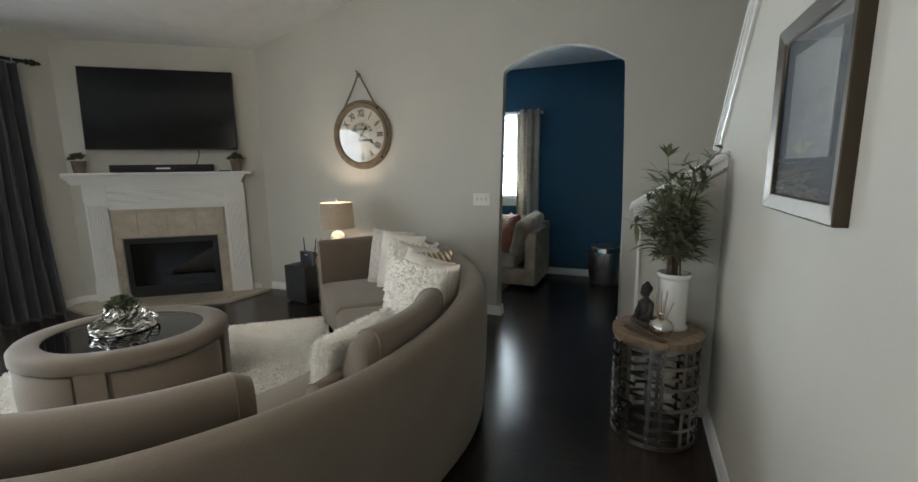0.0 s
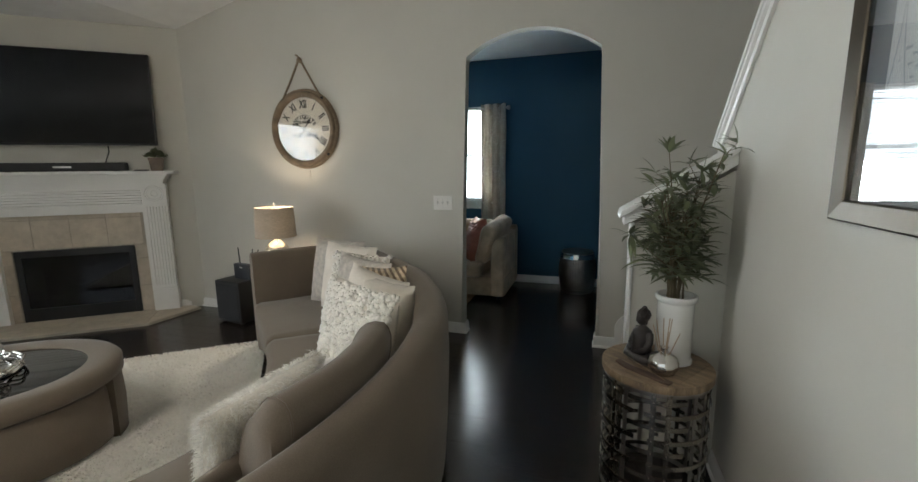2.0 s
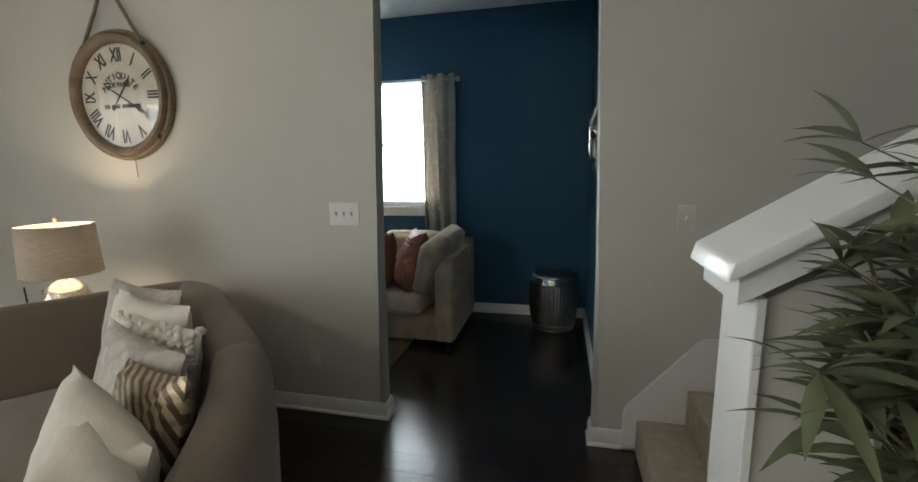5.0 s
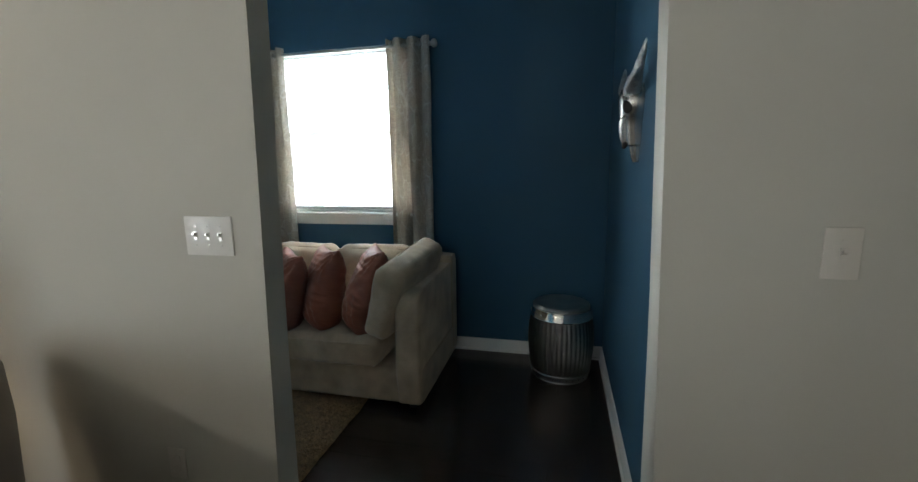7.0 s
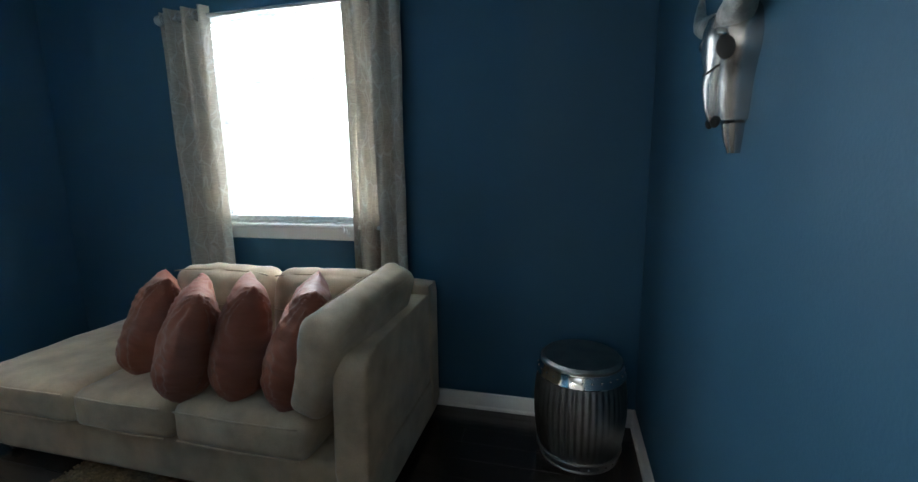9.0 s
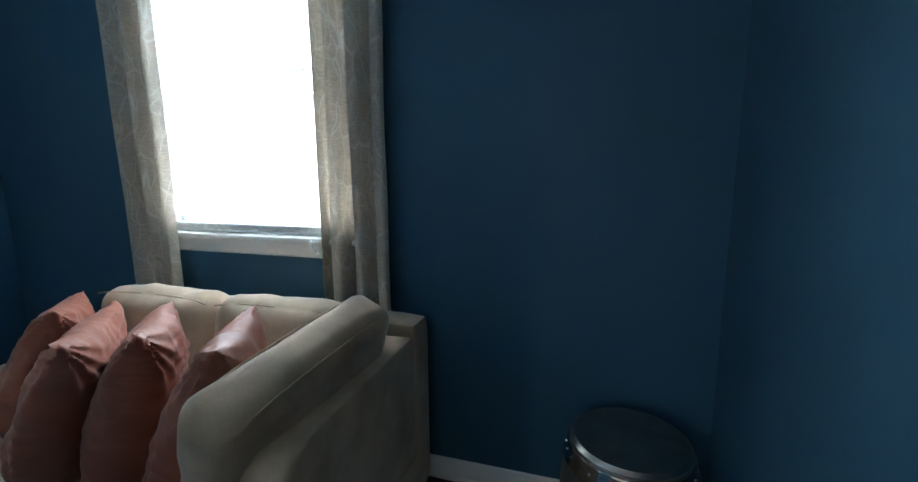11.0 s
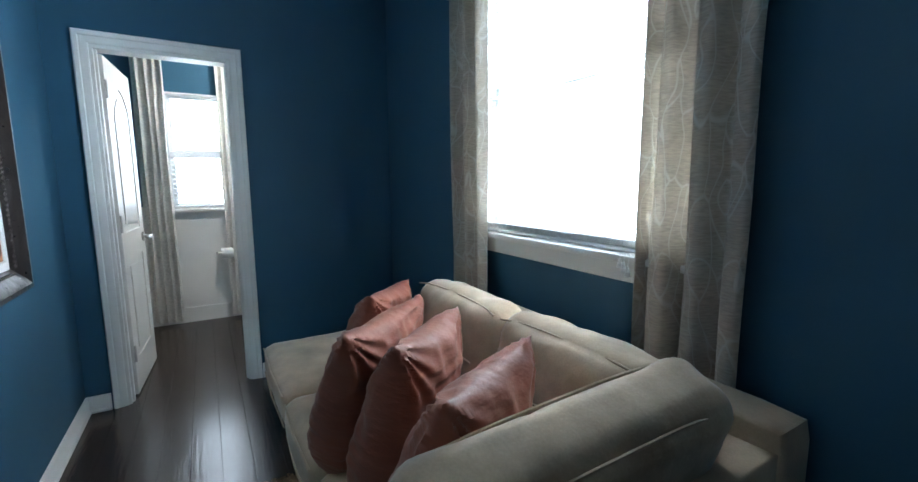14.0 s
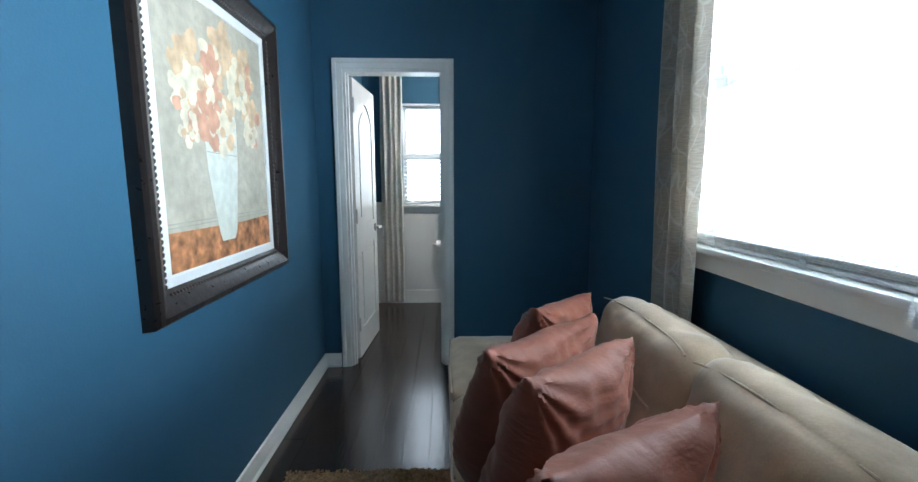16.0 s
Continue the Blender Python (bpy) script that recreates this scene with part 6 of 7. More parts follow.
# ---- plant table ----
TZ = 0.60
pot = thing("potted_bamboo", "artificial bamboo plant in a tall white ceramic pot", "plant", pose(0.975, 2.53, TZ))
b = bm_new()
lathe(b, [(0.076, 0.0), (0.082, 0.004), (0.082, 0.018), (0.075, 0.026), (0.074, 0.10), (0.076, 0.28), (0.085, 0.29), (0.088, 0.302), (0.085, 0.312), (0.074, 0.312), (0.070, 0.29), (0.0, 0.285)], 40)
part("pot", b, M_CERAMIC, pot, "white glazed pot")
rng = random.Random(21)
stems, leaves = bm_new(), bm_new()


def leaf(bm, base, d, L, w, rng):
    d = d.normalized()
    s = d.cross(Vector((rng.uniform(-0.3, 0.3), rng.uniform(-0.3, 0.3), 1))).normalized()
    u = s.cross(d)
    pts = []
    for k, (f, ww) in enumerate(((0.0, 0.12), (0.22, 0.8), (0.45, 1.0), (0.72, 0.62), (1.0, 0.02))):
        c = base + d * L * f - Vector((0, 0, L * 0.27 * f * f)) 
        pts.append((bm.verts.new(c - s * w * ww + u * w * 0.25 * ww), bm.verts.new(c), bm.verts.new(c + s * w * ww + u * w * 0.25 * ww)))
    for p, q in zip(pts, pts[1:]):
        bm.faces.new((p[0], p[1], q[1], q[0]))
        bm.faces.new((p[1], p[2], q[2], q[1]))


for k in range(14):
    a = rng.uniform(0, 6.28)
    r0 = rng.uniform(0.0, 0.042)
    lean = rng.uniform(0.05, 0.28) * (1.0 if k else 0)
    H = rng.uniform(0.30, 0.66)
    base = Vector((r0 * math.cos(a), r0 * math.sin(a), 0.285))
    d = Vector((math.cos(a), math.sin(a), 0))
    top = base + d * H * lean * 1.25 + Vector((0, 0, H))
    mid = (base + top) / 2 - d * 0.03
    pts = [base, (base + mid) / 2, mid, (mid + top) / 2, top]
    tube(stems, pts, [0.0045, 0.004, 0.0035, 0.003, 0.002], 6)
    for j in range(int(7 + H * 17)):
        f = rng.uniform(0.14, 1.0)
        q = base.lerp(mid, f * 2) if f < 0.5 else mid.lerp(top, f * 2 - 1)
        ta = rng.uniform(0, 6.28)
        out = Vector((math.cos(ta), math.sin(ta), rng.uniform(0.15, 0.9)))
        tip = q + out * rng.uniform(0.03, 0.10)
        reach = math.hypot(tip.x, tip.y)
        if reach > 0.20:
            tip.x, tip.y = tip.x * 0.20 / reach, tip.y * 0.20 / reach
        tube(stems, [q, (q + tip) / 2 + Vector((0, 0, 0.006)), tip], [0.0018, 0.0015, 0.001], 5)
        for n_ in range(rng.randint(3, 4)):
            ld_ = out * 0.6 + Vector((rng.uniform(-1, 1), rng.uniform(-1, 1), rng.uniform(-0.3, 0.45)))
            L = rng.uniform(0.085, 0.135)
            if tip.x + ld_.normalized().x * L > 0.19:
                ld_.x = -abs(ld_.x) * 0.3
            leaf(leaves, tip, ld_, L, rng.uniform(0.0085, 0.0130), rng)
# two long sprays reaching out
for tip, n_ in ((Vector((-0.21, -0.06, 0.58)), 9), (Vector((-0.07, -0.02, 0.93)), 8), (Vector((0.06, -0.03, 0.85)), 9)):
    tube(stems, [Vector((0, 0, 0.4)), tip * 0.6 + Vector((0, 0, 0.16)), tip], [0.003, 0.0025, 0.0015], 6)
    for j in range(n_):
        leaf(leaves, tip, tip - Vector((0, 0, 0.6)) + Vector((rng.uniform(-0.5, 0.5), rng.uniform(-0.4, 0.4), rng.uniform(-0.3, 0.5))), 0.11, 0.012, rng)
part("stem_cluster", stems, M_STEM, pot)
ob = part("foliage", leaves, M_LEAF, pot, "long narrow green leaves", smooth=60)
ob["kind"] = "stuff"


def blob(bm, c, s, sub=3, rot=(0, 0, 0)):
    bmesh.ops.create_icosphere(bm, subdivisions=sub, radius=1.0, matrix=Matrix.Translation(c) @ Euler([radians(a) for a in rot]).to_matrix().to_4x4() @ Matrix.Diagonal((*s, 1)))


b = bm_new()     # seated figure looking along local -y
blob(b, (0, -0.01, 0.022), (0.082, 0.055, 0.022))
for s in (-1, 1):
    tube(b, [(s * 0.045, 0.02, 0.035), (s * 0.078, -0.02, 0.038), (s * 0.04, -0.052, 0.034), (-s * 0.02, -0.055, 0.034)], [0.028, 0.027, 0.021, 0.014], 12)
    tube(b, [(s * 0.044, 0.012, 0.152), (s * 0.064, 0.0, 0.115), (s * 0.058, -0.022, 0.078), (s * 0.018, -0.045, 0.058)], [0.019, 0.018, 0.016, 0.011], 10)
lathe(b, [(0.05, 0.02), (0.054, 0.05), (0.047, 0.09), (0.05, 0.13), (0.046, 0.155), (0.026, 0.172), (0.017, 0.18), (0.017, 0.192)], 24)
blob(b, (0, -0.004, 0.216), (0.028, 0.031, 0.036))
blob(b, (0, 0.004, 0.228), (0.031, 0.033, 0.030))
blob(b, (0, 0.006, 0.262), (0.014, 0.014, 0.014))
blob(b, (0, -0.034, 0.210), (0.004, 0.006, 0.009), 1)
for s in (-1, 1):
    blob(b, (s * 0.03, 0.002, 0.206), (0.004, 0.007, 0.016), 1)
for i in range(70):
    a, e = i * 2.399, (i / 70) * 1.2
    blob(b, (0.031 * math.cos(a) * math.cos(e), 0.004 + 0.033 * math.sin(a) * math.cos(e), 0.230 + 0.032 * math.sin(e)), (0.0042, 0.0042, 0.0042), 1)
single("statue", b, M_BRONZE, "small dark bronze seated statue on the drum table", "statue", pose(0.838, 2.475, TZ + 0.001, 0, 0, -62) @ Matrix.Diagonal((0.88, 0.88, 0.95, 1)), smooth=60)

df = thing("reed_diffuser", "fluted silver reed diffuser with thin reeds", "diffuser", pose(0.915, 2.372, TZ) @ Matrix.Diagonal((1.2, 1.2, 1.2, 1)))
b = bm_new()
lathe(b, [(0.022, 0), (0.036, 0.006), (0.049, 0.03), (0.050, 0.045), (0.042, 0.066), (0.024, 0.080), (0.014, 0.086), (0.013, 0.096), (0.018, 0.101), (0.014, 0.101), (0.010, 0.09)], 60, flute=lambda a, z: 1 + 0.045 * abs(math.cos(6 * a)) * (1 if 0.004 < z < 0.078 else 0))
part("bottle", b, M_CHROME, df, "fluted silver bottle")
for k in range(8):
    a = k * 0.8
    b = bm_new()
    tube(b, [(0.003 * math.cos(a), 0.003 * math.sin(a), 0.03), (0.05 * math.cos(a) * (0.4 + 0.1 * k), 0.04 * math.sin(a), 0.205 - 0.006 * k)], 0.0016, 6)
    part("reed", b, M_REED, df)
tr = thing("incense_holder", "dark wooden incense boat with a stick", "incense holder", pose(0.835, 2.345, TZ + 0.001, 0, 0, -38))
b = bm_new()
soft_box(b, (0, 0, 0.006), (0.25, 0.036, 0.012), 0.005, 8)
for v in b.verts:
    v.co.z += 0.9 * max(0, -v.co.x - 0.07) ** 1.5
part("boat", b, mat("dark_incense_wood", (0.10, 0.06, 0.04), 0.5, var=0.3, scale=20), tr)
b = bm_new()
tube(b, [(0.10, 0, 0.012), (-0.13, 0.004, 0.06)], 0.0012, 6)
part("stick", b, M_REED, tr)


# ---- study: sofa ----
def build_study_sofa():
    s = thing("chaise_sofa", "beige microsuede sofa with a chaise end and one sloped arm", "sofa")
    X0, X1, YF, YB_ = -2.42, -0.330, 5.06, 5.93
    b = bm_new()
    soft_box(b, ((X0 + X1) / 2, (YF + YB_) / 2 + 0.015, 0.155), (X1 - X0, YB_ - YF - 0.03, 0.225), 0.025, 16)
    part("base", b, M_SUEDE, s, smooth=60)
    for x in (X0 + 0.08, X1 - 0.08):
        for y in (YF + 0.09, YB_ - 0.08):
            b = bm_new()
            lathe(b, [(0.02, 0), (0.026, 0.05)], 12, (x, y, 0))
            part("foot", b, M_BLACK, s)
    # seat cushions
    for k, (a, c, y1) in enumerate(((-2.43, -1.745, 5.90), (-1.735, -1.215, 5.70), (-1.205, -0.575, 5.70))):
        b = bm_new()
        soft_box(b, ((a + c) / 2, (YF - 0.02 + y1) / 2, 0.35), (c - a, y1 - YF + 0.03, 0.175), 0.05, 18, (0.008, 0.012, 0.022), 0.006, k * 3.1)
        cu = part("seat_cushion", b, M_SUEDE, s, smooth=70)
        b = bm_new()
        for z in (0.415, 0.285):
            tube(b, [(a + 0.03, YF - 0.026, z), ((a + c) / 2, YF - 0.034, z), (c - 0.03, YF - 0.026, z)], 0.004, 6)
        part("piping", b, M_SUEDE, cu)
        for tx in (0.33, 0.67):
            b = bm_new()
            blob(b, (a + (c - a) * tx, (YF + y1) / 2 + 0.02, 0.452), (0.016, 0.016, 0.005), 2)
            part("button", b, M_SUEDE, cu)
    # back frame
    b = bm_new()
    soft_box(b, (-1.06, 5.865, 0.42), (1.47, 0.15, 0.72), 0.03, 14)
    part("back_frame", b, M_SUEDE, s, smooth=60)
    for k, (a, c) in enumerate(((-1.80, -1.155), (-1.15, -0.50))):
        b = bm_new()
        m = Euler((radians(-12), 0, 0)).to_matrix()
        soft_box(b, ((a + c) / 2, 5.72, 0.63), (c - a, 0.20, 0.43), 0.085, 24, (0.01, 0.02, 0.012), 0.012, 20 + k * 2.7, m)
        cu = part("back_cushion", b, M_SUEDE, s, smooth=70)
        b = bm_new()
        off = m @ Vector((0, -0.072, 0.194))
        tube(b, [((a + c) / 2 + u * (c - a) * 0.47, 5.72 + off.y - 0.02 * abs(u) ** 4, 0.63 + off.z - 0.014 * abs(u) ** 3) for u in [-1 + 0.1 * i for i in range(21)]], 0.0035, 6)
        part("piping", b, M_SUEDE, cu)
        b = bm_new()
        tube(b, [((a + c) / 2 + u * (c - a) * 0.42, 5.72 - 0.118 - 0.012, 0.66 + 0.01 * math.sin(u * 5)) for u in [-1 + 0.2 * i for i in range(11)]], 0.004, 6)
        part("seam", b, M_SUEDE, cu)
    # sloped arm shell
    b = bm_new()
    prof = [(5.07, 0.05), (5.06, 0.25), (5.075, 0.65), (5.11, 0.700), (5.20, 0.715), (5.80, 0.728), (5.88, 0.728), (5.925, 0.69), (5.93, 0.05)]
    prism(b, prof, "x", -0.475, -0.335)
    bmesh.ops.bevel(b, geom=list(b.edges), offset=0.022, segments=3, affect="EDGES", profile=0.6)
    part("arm", b, M_SUEDE, s, smooth=60)
    b = bm_new()
    m = Euler((radians(8), radians(19), radians(-4))).to_matrix()
    soft_box(b, (-0.515, 5.375, 0.668), (0.170, 0.66, 0.45), 0.06, 28, (0.015, 0.01, 0.012), 0.008, 41.0, m)
    cu = part("arm_cushion", b, M_SUEDE, s, smooth=70)
    b = bm_new()
    tube(b, [tuple(Vector((-0.515, 5.375, 0.668)) + m @ Vector((0.070, -0.300 + 0.060 * i, 0.213 - 0.03 * abs(-1 + 0.2 * i) ** 4))) for i in range(11)], 0.004, 6)
    tube(b, [tuple(Vector((-0.515, 5.375, 0.668)) + m @ Vector((-0.070, -0.300 + 0.060 * i, 0.213 - 0.03 * abs(-1 + 0.2 * i) ** 4))) for i in range(11)], 0.004, 6)
    part("piping", b, M_SUEDE, cu)


build_study_sofa()


def satin_pillow(near, far, foot, seed, w=0.47, h=0.50):
    """A pillow whose upper corners lie near and far, standing on foot under the near corner."""
    near, far, foot = Vector(near), Vector(far), Vector(foot)
    xa = (far - near).normalized()
    za = (near - foot)
    za = (za - xa * za.dot(xa)).normalized()
    ya = za.cross(xa)
    m = Matrix((xa, ya, za)).transposed().to_4x4()
    W = (far - near).length / 0.97
    H = (near.z - 0.445) / max(za.z, 0.5) + 0.015
    c = (near + far) / 2 - za * H
    m.translation = c
    th = thing("throw_pillow", "dusty rose satin pillow with pintucked corners on the sofa", "pillow", m, group="rose satin pillows")
    b = bm_new()
    throw_pillow(b, W, H, 0.23, n=68, pinch=0.10, wrinkle=0.013, seed=seed, pleats=True, sag=1.0)
    part("cover", b, M_PINK, th, smooth=70)


satin_pillow((-1.415, 5.304, 0.890), (-1.775, 5.61, 0.850), (-1.56, 5.24, 0.45), 1.3)
satin_pillow((-1.048, 5.107, 0.895), (-1.42, 5.50, 0.870), (-1.20, 5.10, 0.45), 4.7)
satin_pillow((-0.838, 5.164, 0.925), (-1.142, 5.503, 0.890), (-0.99, 5.18, 0.45), 8.1)
satin_pillow((-0.545, 5.133, 0.930), (-0.753, 5.49, 0.915), (-0.74, 5.17, 0.45), 12.9)

build_rug("jute_rug", "coarse brown braided jute rug under the sofa", -1.28, 4.86, 0, 1.16, 1.12, M_JUTE, 0.012, 14000, 7)


# ---- study: drum stool ----
dr = thing("drum_stool", "ribbed polished steel drum stool with riveted bands", "stool", pose(0.428, 5.765, 0))
DH = 0.495


def drum_r(z):
    u = z / DH
    return 0.178 + 0.034 * math.sin(math.pi * min(max(u, 0), 1)) ** 0.9


b = bm_new()
zs = [0.05 + (DH - 0.13) * i / 14 for i in range(15)]
lathe(b, [(drum_r(z), z) for z in zs], 176, flute=lambda a, z: 1 + 0.014 * math.cos(44 * a))
part("ribbed_body", b, M_DARKSTEEL, dr, smooth=60)
for z0, z1 in ((0.0, 0.052), (DH - 0.082, DH - 0.022)):
    b = bm_new()
    r0, r1 = drum_r(z0) + 0.004, drum_r(z1) + 0.004
    lathe(b, [(r0 - 0.02, z0), (r0 + 0.004, z0), (r0 + 0.006, z0 + 0.004), (r0 + 0.002, z0 + 0.009), (r1 + 0.002, z1 - 0.009), (r1 + 0.006, z1 - 0.004), (r1 + 0.004, z1), (r1 - 0.02, z1)], 72)
    band_ = part("band", b, M_CHROME if z0 else M_DARKSTEEL, dr, smooth=40)
    b = bm_new()
    blob(b, (0, 0, 0), (0.005, 0.005, 0.005), 1)
    me = finish(b, M_CHROME, "rivet", 80)
    for k in range(28):
        a = 2 * math.pi * k / 28
        rr = (r0 + r1) / 2 + 0.003
        like("rivet", me, band_, Matrix.Translation((rr * math.cos(a), rr * math.sin(a), (z0 + z1) / 2)))
b = bm_new()
rt = drum_r(DH - 0.02)
lathe(b, [(rt - 0.002, DH - 0.022), (rt + 0.002, DH - 0.012), (rt - 0.01, DH), (rt * 0.5, DH + 0.004), (0, DH + 0.005)], 72)
part("lid", b, M_DARKSTEEL, dr, smooth=40)


# ---- study: cast skull ----
def build_skull():
    # local x along the wall, -y out of it, z up
    s = thing("wall_skull", "cast silver cow skull with textured horns hung on the blue wall", "wall ornament", pose(BX1, 4.90, 1.395, 0, 0, -90) @ Matrix.Diagonal((0.90, 0.9, 0.88, 1)))
    b = bm_new()
    # cross sections from the jaw tip up to the poll: z, half width, depth, y of the back
    secs = [(0.0, 0.013, 0.026), (0.03, 0.020, 0.036), (0.075, 0.028, 0.044), (0.082, 0.045, 0.066), (0.115, 0.050, 0.078), (0.17, 0.057, 0.086), (0.21, 0.069, 0.092), (0.245, 0.086, 0.098), (0.275, 0.090, 0.100), (0.305, 0.083, 0.100), (0.335, 0.070, 0.090), (0.355, 0.042, 0.062)]
    rows = []
    n = 22
    for z, w, d in secs:
        row = []
        for i in range(n):
            a = math.pi * i / (n - 1)
            x = -w * math.cos(a)
            y = -d * math.sin(a) ** 0.65
            y -= 0.010 * math.exp(-(x / 0.02) ** 2) * (1 if 0.08 < z < 0.2 else 0)
            row.append(b.verts.new((x, y, z)))
        rows.append(row)
    for p, q in zip(rows, rows[1:]):
        for i in range(n - 1):
            b.faces.new((p[i], p[i + 1], q[i + 1], q[i]))
    b.faces.new(rows[0])
    b.faces.new(rows[-1][::-1])
    for sx in (-1, 1):
        blob(b, (sx * 0.060, -0.080, 0.287), (0.028, 0.014, 0.010), 3, (0, sx * 24, 0))
    part("skull", b, M_PEWTER, s, smooth=50)
    for sx in (-1, 1):
        # raised black patches stand in for the shade inside sockets and nostrils
        b = bm_new()
        blob(b, (sx * 0.070, -0.070, 0.250), (0.021, 0.007, 0.030), 3, (0, sx * -14, sx * 50))
        part("eye_socket", b, M_SOOT_SHADE, s, "black patch painted for the eye socket's shade")
        b = bm_new()
        blob(b, (sx * 0.022, -0.066, 0.080), (0.013, 0.010, 0.016), 2, (0, 0, sx * 20))
        part("nostril", b, M_SOOT_SHADE, s)
        b = bm_new()
        pts = spline([(sx * 0.05, -0.05, 0.325), (sx * 0.12, -0.055, 0.345), (sx * 0.19, -0.055, 0.365), (sx * 0.25, -0.05, 0.41), (sx * 0.285, -0.04, 0.485)], 26)
        rows = []
        for i, p in enumerate(pts):
            u = i / 26
            r = 0.036 * (1 - u) ** 0.7 + 0.003
            d = (pts[min(i + 1, 26)] - pts[max(i - 1, 0)]).normalized()
            e1 = d.cross(Vector((0, 1, 0))).normalized()
            e2 = d.cross(e1)
            rows.append([b.verts.new(p + (e1 * math.cos(a) + e2 * math.sin(a)) * r * (1 + 0.13 * noise.noise(Vector((i * 1.3 + sx, a * 2.6, 0))))) for a in [2 * math.pi * k / 14 for k in range(14)]])
        rail_mesh(b, rows)
        part("horn", b, M_HORN, s, "hammered silver horn", smooth=35)
    # the groove's shade drawn as a thin black bar on the surface
    b = bm_new()
    tube(b, [(x, -0.0925 * math.sqrt(1 - (x / 0.0715) ** 2) ** 0.65, 0.199 + 6.0 * x * x) for x in [-0.05 + 0.01 * i for i in range(11)]], 0.0028, 6)
    part("suture", b, M_SOOT_SHADE, s)


build_skull()


# ---- study: flower painting ----
def build_painting():
    W, H = 0.84, 0.98           # picture opening
    p = thing("framed_painting", "flower painting in a wide carved ebony frame with white mat", "painting", pose(-1.775, AY1, 1.465, 0, 0, 180))
    frame_rails(p, W, H, [(0, 0.0), (0, 0.012), (0.012, 0.020), (0.018, 0.022), (0.030, 0.030), (0.045, 0.040), (0.070, 0.050), (0.088, 0.048), (0.096, 0.036), (0.100, 0.0)], M_PICFRAME)
    bead = bm_new()
    blob(bead, (0, 0, 0), (0.010, 0.006, 0.006), 1, (0, 35, 0))
    me = finish(bead, M_BEAD, "bead", 60)
    for k in range(50):
        t = -0.5 + (k + 0.5) / 50
        for sgn in (-1, 1):
            like("bead", me, p, Matrix.Translation((t * W, -0.022, sgn * (H / 2 + 0.016))))
            like("bead", me, p, Matrix.Translation((sgn * (W / 2 + 0.016), -0.022, t * H)) @ Matrix.Rotation(radians(90), 4, "Y"))
    frame_rails(p, W - 0.075, H - 0.075, [(0, 0.004), (0, 0.010), (0.006, 0.014), (0.037, 0.010), (0.037, 0.004)], M_MAT, "mat_rail")

    def flat(name, pts, y, material, label=""):
        b = bm_new()
        b.faces.new([b.verts.new((x, -y, z)) for x, z in pts])
        return part(name, b, material, p, label, smooth=0)
    w, h = (W - 0.07) / 2, (H - 0.07) / 2
    ground = mat("painted_sand_ground", (0.40, 0.36, 0.28), 0.75, var=0.16, scale=5, grain=0.10, gscale=26, bump=0.2, bscale=60)
    cloth = mat("painted_ochre_cloth", (0.36, 0.15, 0.06), 0.75, var=0.6, scale=16, grain=0.3, gscale=40)
    vase = mat("painted_pale_vase", (0.55, 0.56, 0.49), 0.75, var=0.08, scale=8, grain=0.08, gscale=30)
    line = mat("painted_grey_line", (0.30, 0.29, 0.25), 0.8, var=0.2)
    cream = mat("painted_cream_petal", (0.60, 0.53, 0.39), 0.75, var=0.22, scale=20)
    peach = mat("painted_peach_petal", (0.54, 0.38, 0.23), 0.75, var=0.25, scale=20)
    coral = mat("painted_coral_petal", (0.50, 0.27, 0.175), 0.75, var=0.25, scale=20)
    flat("canvas", [(-w, -h), (w, -h), (w, h), (-w, h)], 0.006, ground)
    flat("cloth_band", [(-w, -h), (w, -h), (w, -h + 0.135), (0.1, -h + 0.125), (-w, -h + 0.13)], 0.0065, cloth)
    for z in (0.142, 0.155):
        flat("rule", [(-w, -h + z), (w, -h + z + 0.004), (w, -h + z + 0.007), (-w, -h + z + 0.003)], 0.0066, line)
    flat("vase", [(-0.055, -h + 0.065), (0.045, -h + 0.065), (0.065, -h + 0.10), (0.105, -h + 0.37), (0.112, -h + 0.52), (0.10, -h + 0.56), (-0.12, -h + 0.56), (-0.132, -h + 0.50), (-0.12, -h + 0.33), (-0.07, -h + 0.10)], 0.007, vase)
    for z in (0.395, 0.43, 0.465, 0.50):
        flat("rule", [(-0.12, -h + z), (0.10, -h + z - 0.004), (0.10, -h + z - 0.001), (-0.12, -h + z + 0.003)], 0.0073, line)
    rng = random.Random(31)
    y = 0.0074
    blooms = [(-0.20, 0.22, 0.12, peach), (0.20, 0.27, 0.12, peach), (0.04, 0.33, 0.12, peach), (-0.06, 0.24, 0.10, coral), (0.25, 0.12, 0.09, peach), (-0.17, 0.05, 0.07, coral), (-0.02, 0.10, 0.09, coral), (-0.24, 0.12, 0.08, cream),
              (0.14, 0.20, 0.10, cream), (-0.13, 0.17, 0.10, cream), (0.0, 0.02, 0.10, cream), (-0.22, 0.01, 0.06, cream), (0.24, 0.03, 0.07, cream), (0.05, 0.12, 0.05, peach), (-0.10, 0.04, 0.08, coral)]
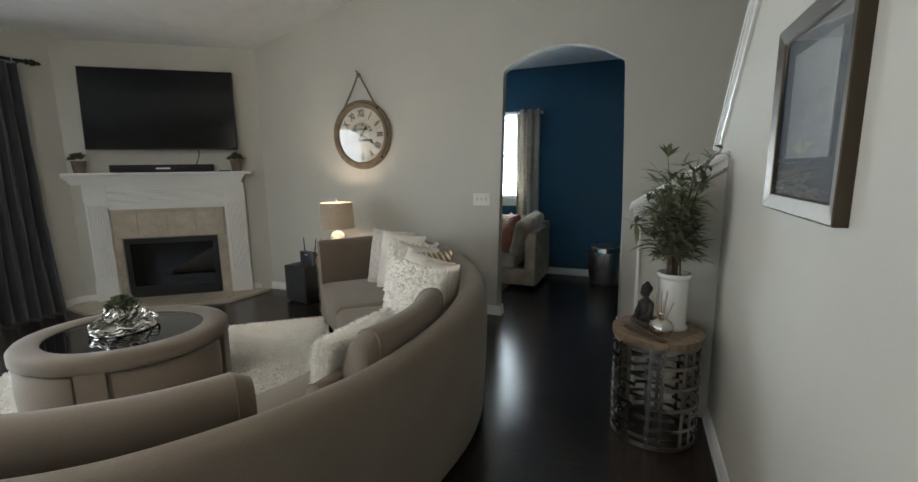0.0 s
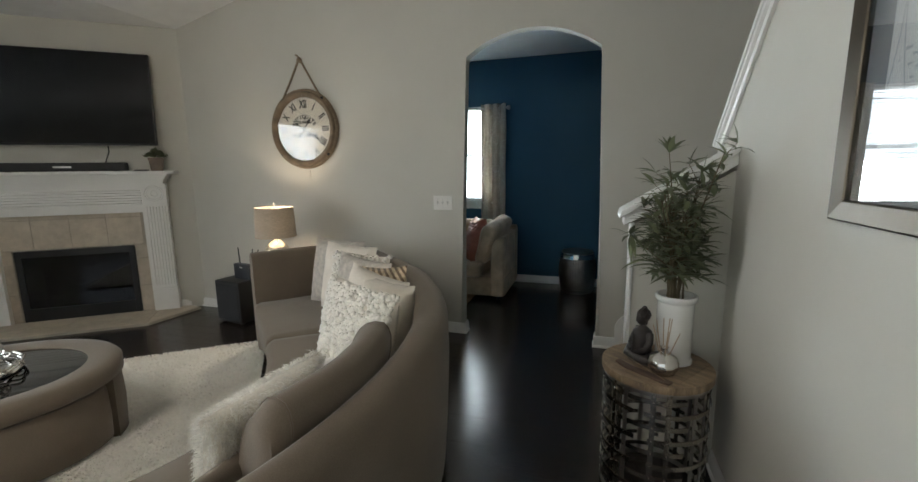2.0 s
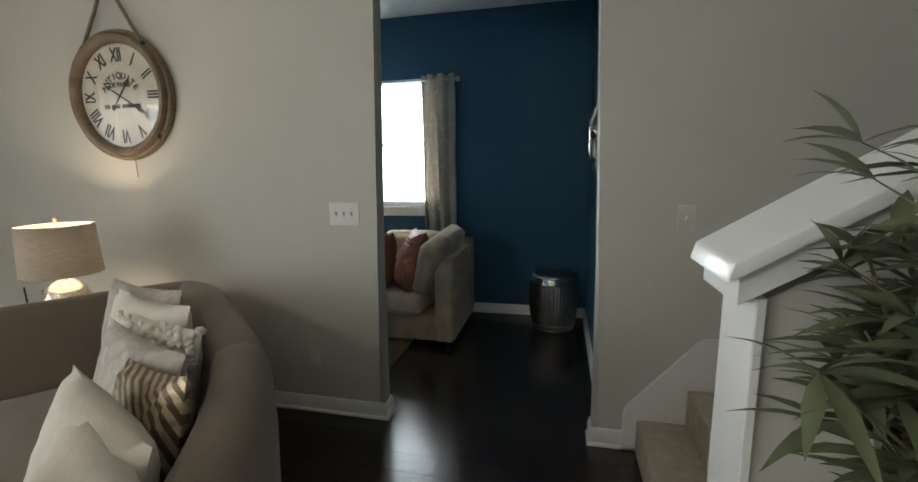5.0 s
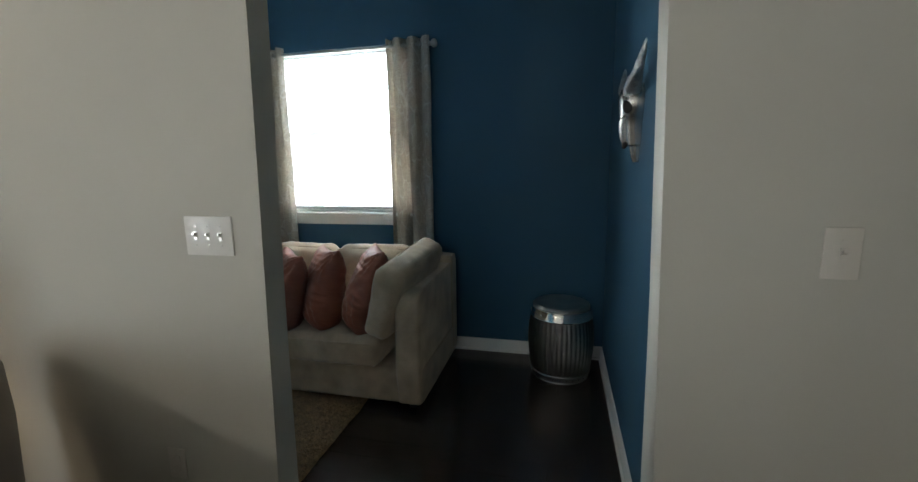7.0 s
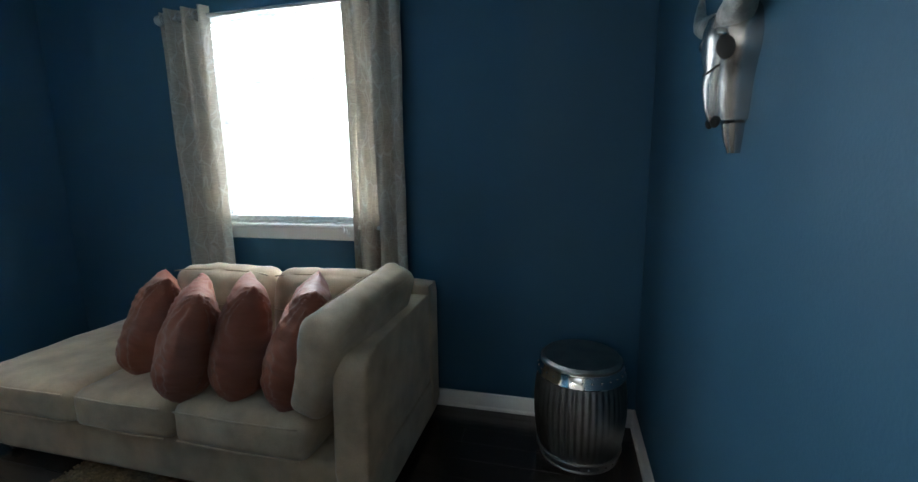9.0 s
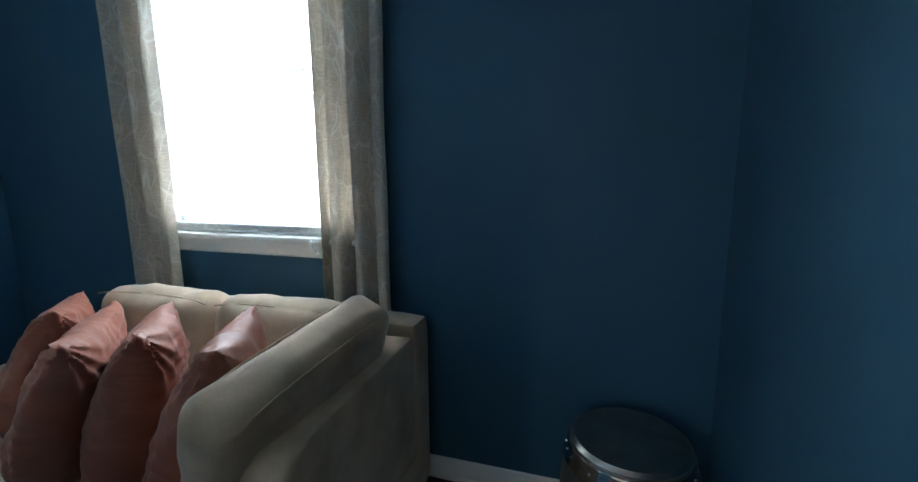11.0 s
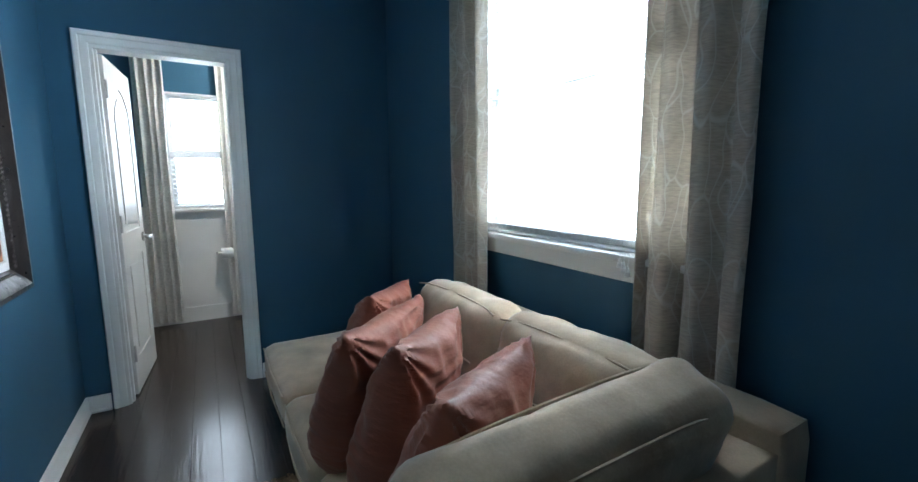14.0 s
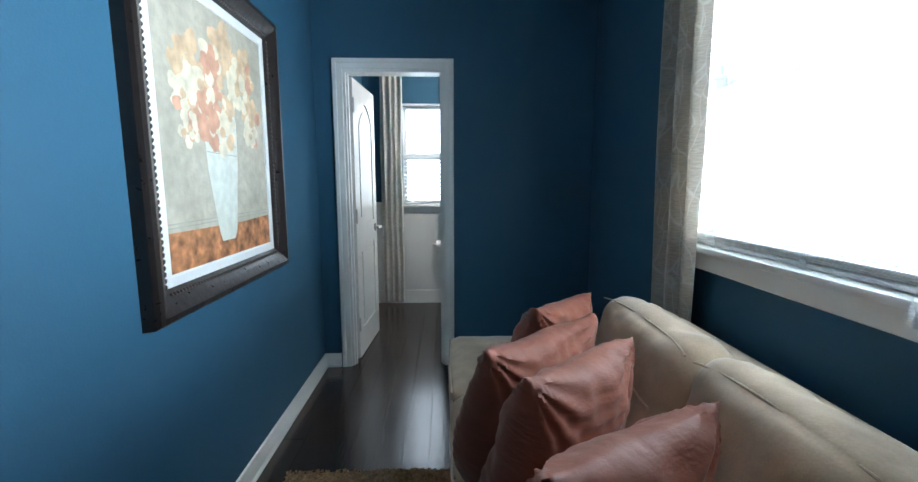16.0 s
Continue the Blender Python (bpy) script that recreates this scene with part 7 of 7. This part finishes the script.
    for cx, cz, r, m_ in blooms:
        for k in range(18):
            a = 2 * math.pi * k / 18 + rng.uniform(-0.25, 0.25)
            rr = r * rng.uniform(0.30, 0.85)
            px, pz = cx + rr * math.cos(a), cz + rr * math.sin(a)
            q = r * rng.uniform(0.16, 0.36)
            y += 0.000004
            b = bm_new()
            b.faces.new([b.verts.new((px + q * math.cos(t) * (1 + 0.15 * math.sin(3 * t + k)), -y, pz + q * math.sin(t) * (1 + 0.15 * math.cos(2 * t + k)))) for t in [2 * math.pi * i / 12 for i in range(12)]])
            part("petal", b, m_ if rng.random() < 0.75 else rng.choice((peach, coral, cream)), p, smooth=0)
        y += 0.00001
        flat("flower_heart", [(cx + r * 0.22 * math.cos(t), cz + r * 0.22 * math.sin(t)) for t in [2 * math.pi * i / 10 for i in range(10)]], y, peach if m_ is cream else m_)


build_painting()

# toilet roll on its holder in the bathroom
tp = thing("toilet_roll", "white toilet roll on a metal wall holder", "toilet roll", pose(QX + 0.012, 4.90, 0.62))
b = bm_new()
tube(b, [(0, 0, 0.02), (0.06, 0, 0.02), (0.065, 0.14, 0.02)], 0.008, 8)
lathe(b, [(0.022, 0), (0.022, 0.01)], 16, (0.0, 0.0, 0.015))
part("holder", b, M_NICKEL, tp)
b = bm_new()
tube(b, [(0.065, 0.02, 0.02), (0.065, 0.125, 0.02)], 0.05, 24)
part("roll", b, M_PAPER, tp)


# ---- floor boards ----
def lay_boards():
    rng = random.Random(11)
    w = 0.127
    shapes = {}
    rest = bm_new()
    made = 0

    def board_mesh(L):
        key = round(L, 3)
        if key not in shapes:
            b = bm_new()
            box(b, 0, L - 0.0015, 0.0008, w - 0.0008, -0.006, 0.0)
            bmesh.ops.bevel(b, geom=[e for e in b.edges if all(v.co.z > -0.001 for v in e.verts)], offset=0.0007, segments=1, affect="EDGES")
            shapes[key] = finish(b, M_FLOOR, "floor_board", 0)
        return shapes[key]
    lengths = (0.61, 0.91, 1.22, 1.52)

    def row(y, x0, x1):
        nonlocal made
        x = x0 - rng.uniform(0, 1.0)
        while x < x1:
            L = rng.choice(lengths)
            a, c = max(x, x0), min(x + L, x1)
            if c - a > 0.03:
                near = (a < 1.3 and c > -1.3 and 0.6 < y < AY1) or (y >= AY1 - 0.01 and c > -3.2)
                if near and c - a == L and made < 290:
                    like("floor_board", board_mesh(L), floor, pose(a, y, 0.0))
                    made += 1
                elif near and made < 290:
                    b = bm_new()
                    box(b, 0, c - a - 0.0015, 0.0008, w - 0.0008, -0.006, 0.0)
                    o = new("floor_board", finish(b, M_FLOOR, "floor_board", 0))
                    o.parent, o.matrix_basis = floor, pose(a, y, 0.0)
                    made += 1
                else:
                    box(rest, a, c - 0.0015, y + 0.0008, y + w - 0.0008, -0.006, 0.0)
            x += L
    y = YB
    while y < AY1 - 0.001:
        row(y, LX, 1.21 if y < 2.8 else 3.08)
        y += w
    while y < BY1:
        row(y, QX, BX1)
        y += w
    ob = part("floor_boards", rest, M_FLOOR, floor, smooth=0)
    ob["kind"] = "stuff"


lay_boards()


# unseen flush ceiling light, added to brighten the bathroom's wainscot and door
cl = thing("added_ceiling_light", "unseen round white flush light added on the bathroom ceiling", "ceiling light", pose(-3.9, 5.3, BH))
b = bm_new()
lathe(b, [(0.15, 0.0), (0.15, -0.03), (0.14, -0.03)], 32)
part("frame", b, M_TRIM, cl)
b = bm_new()
lathe(b, [(0.14, -0.03), (0.12, -0.06), (0.07, -0.08), (0.0, -0.085)], 32)
part("diffuser", b, mat("lit_diffuser", (0.9, 0.88, 0.82), 0.5, emit=((1.0, 0.93, 0.82), BATH_GLOW)), cl, "glowing glass diffuser")
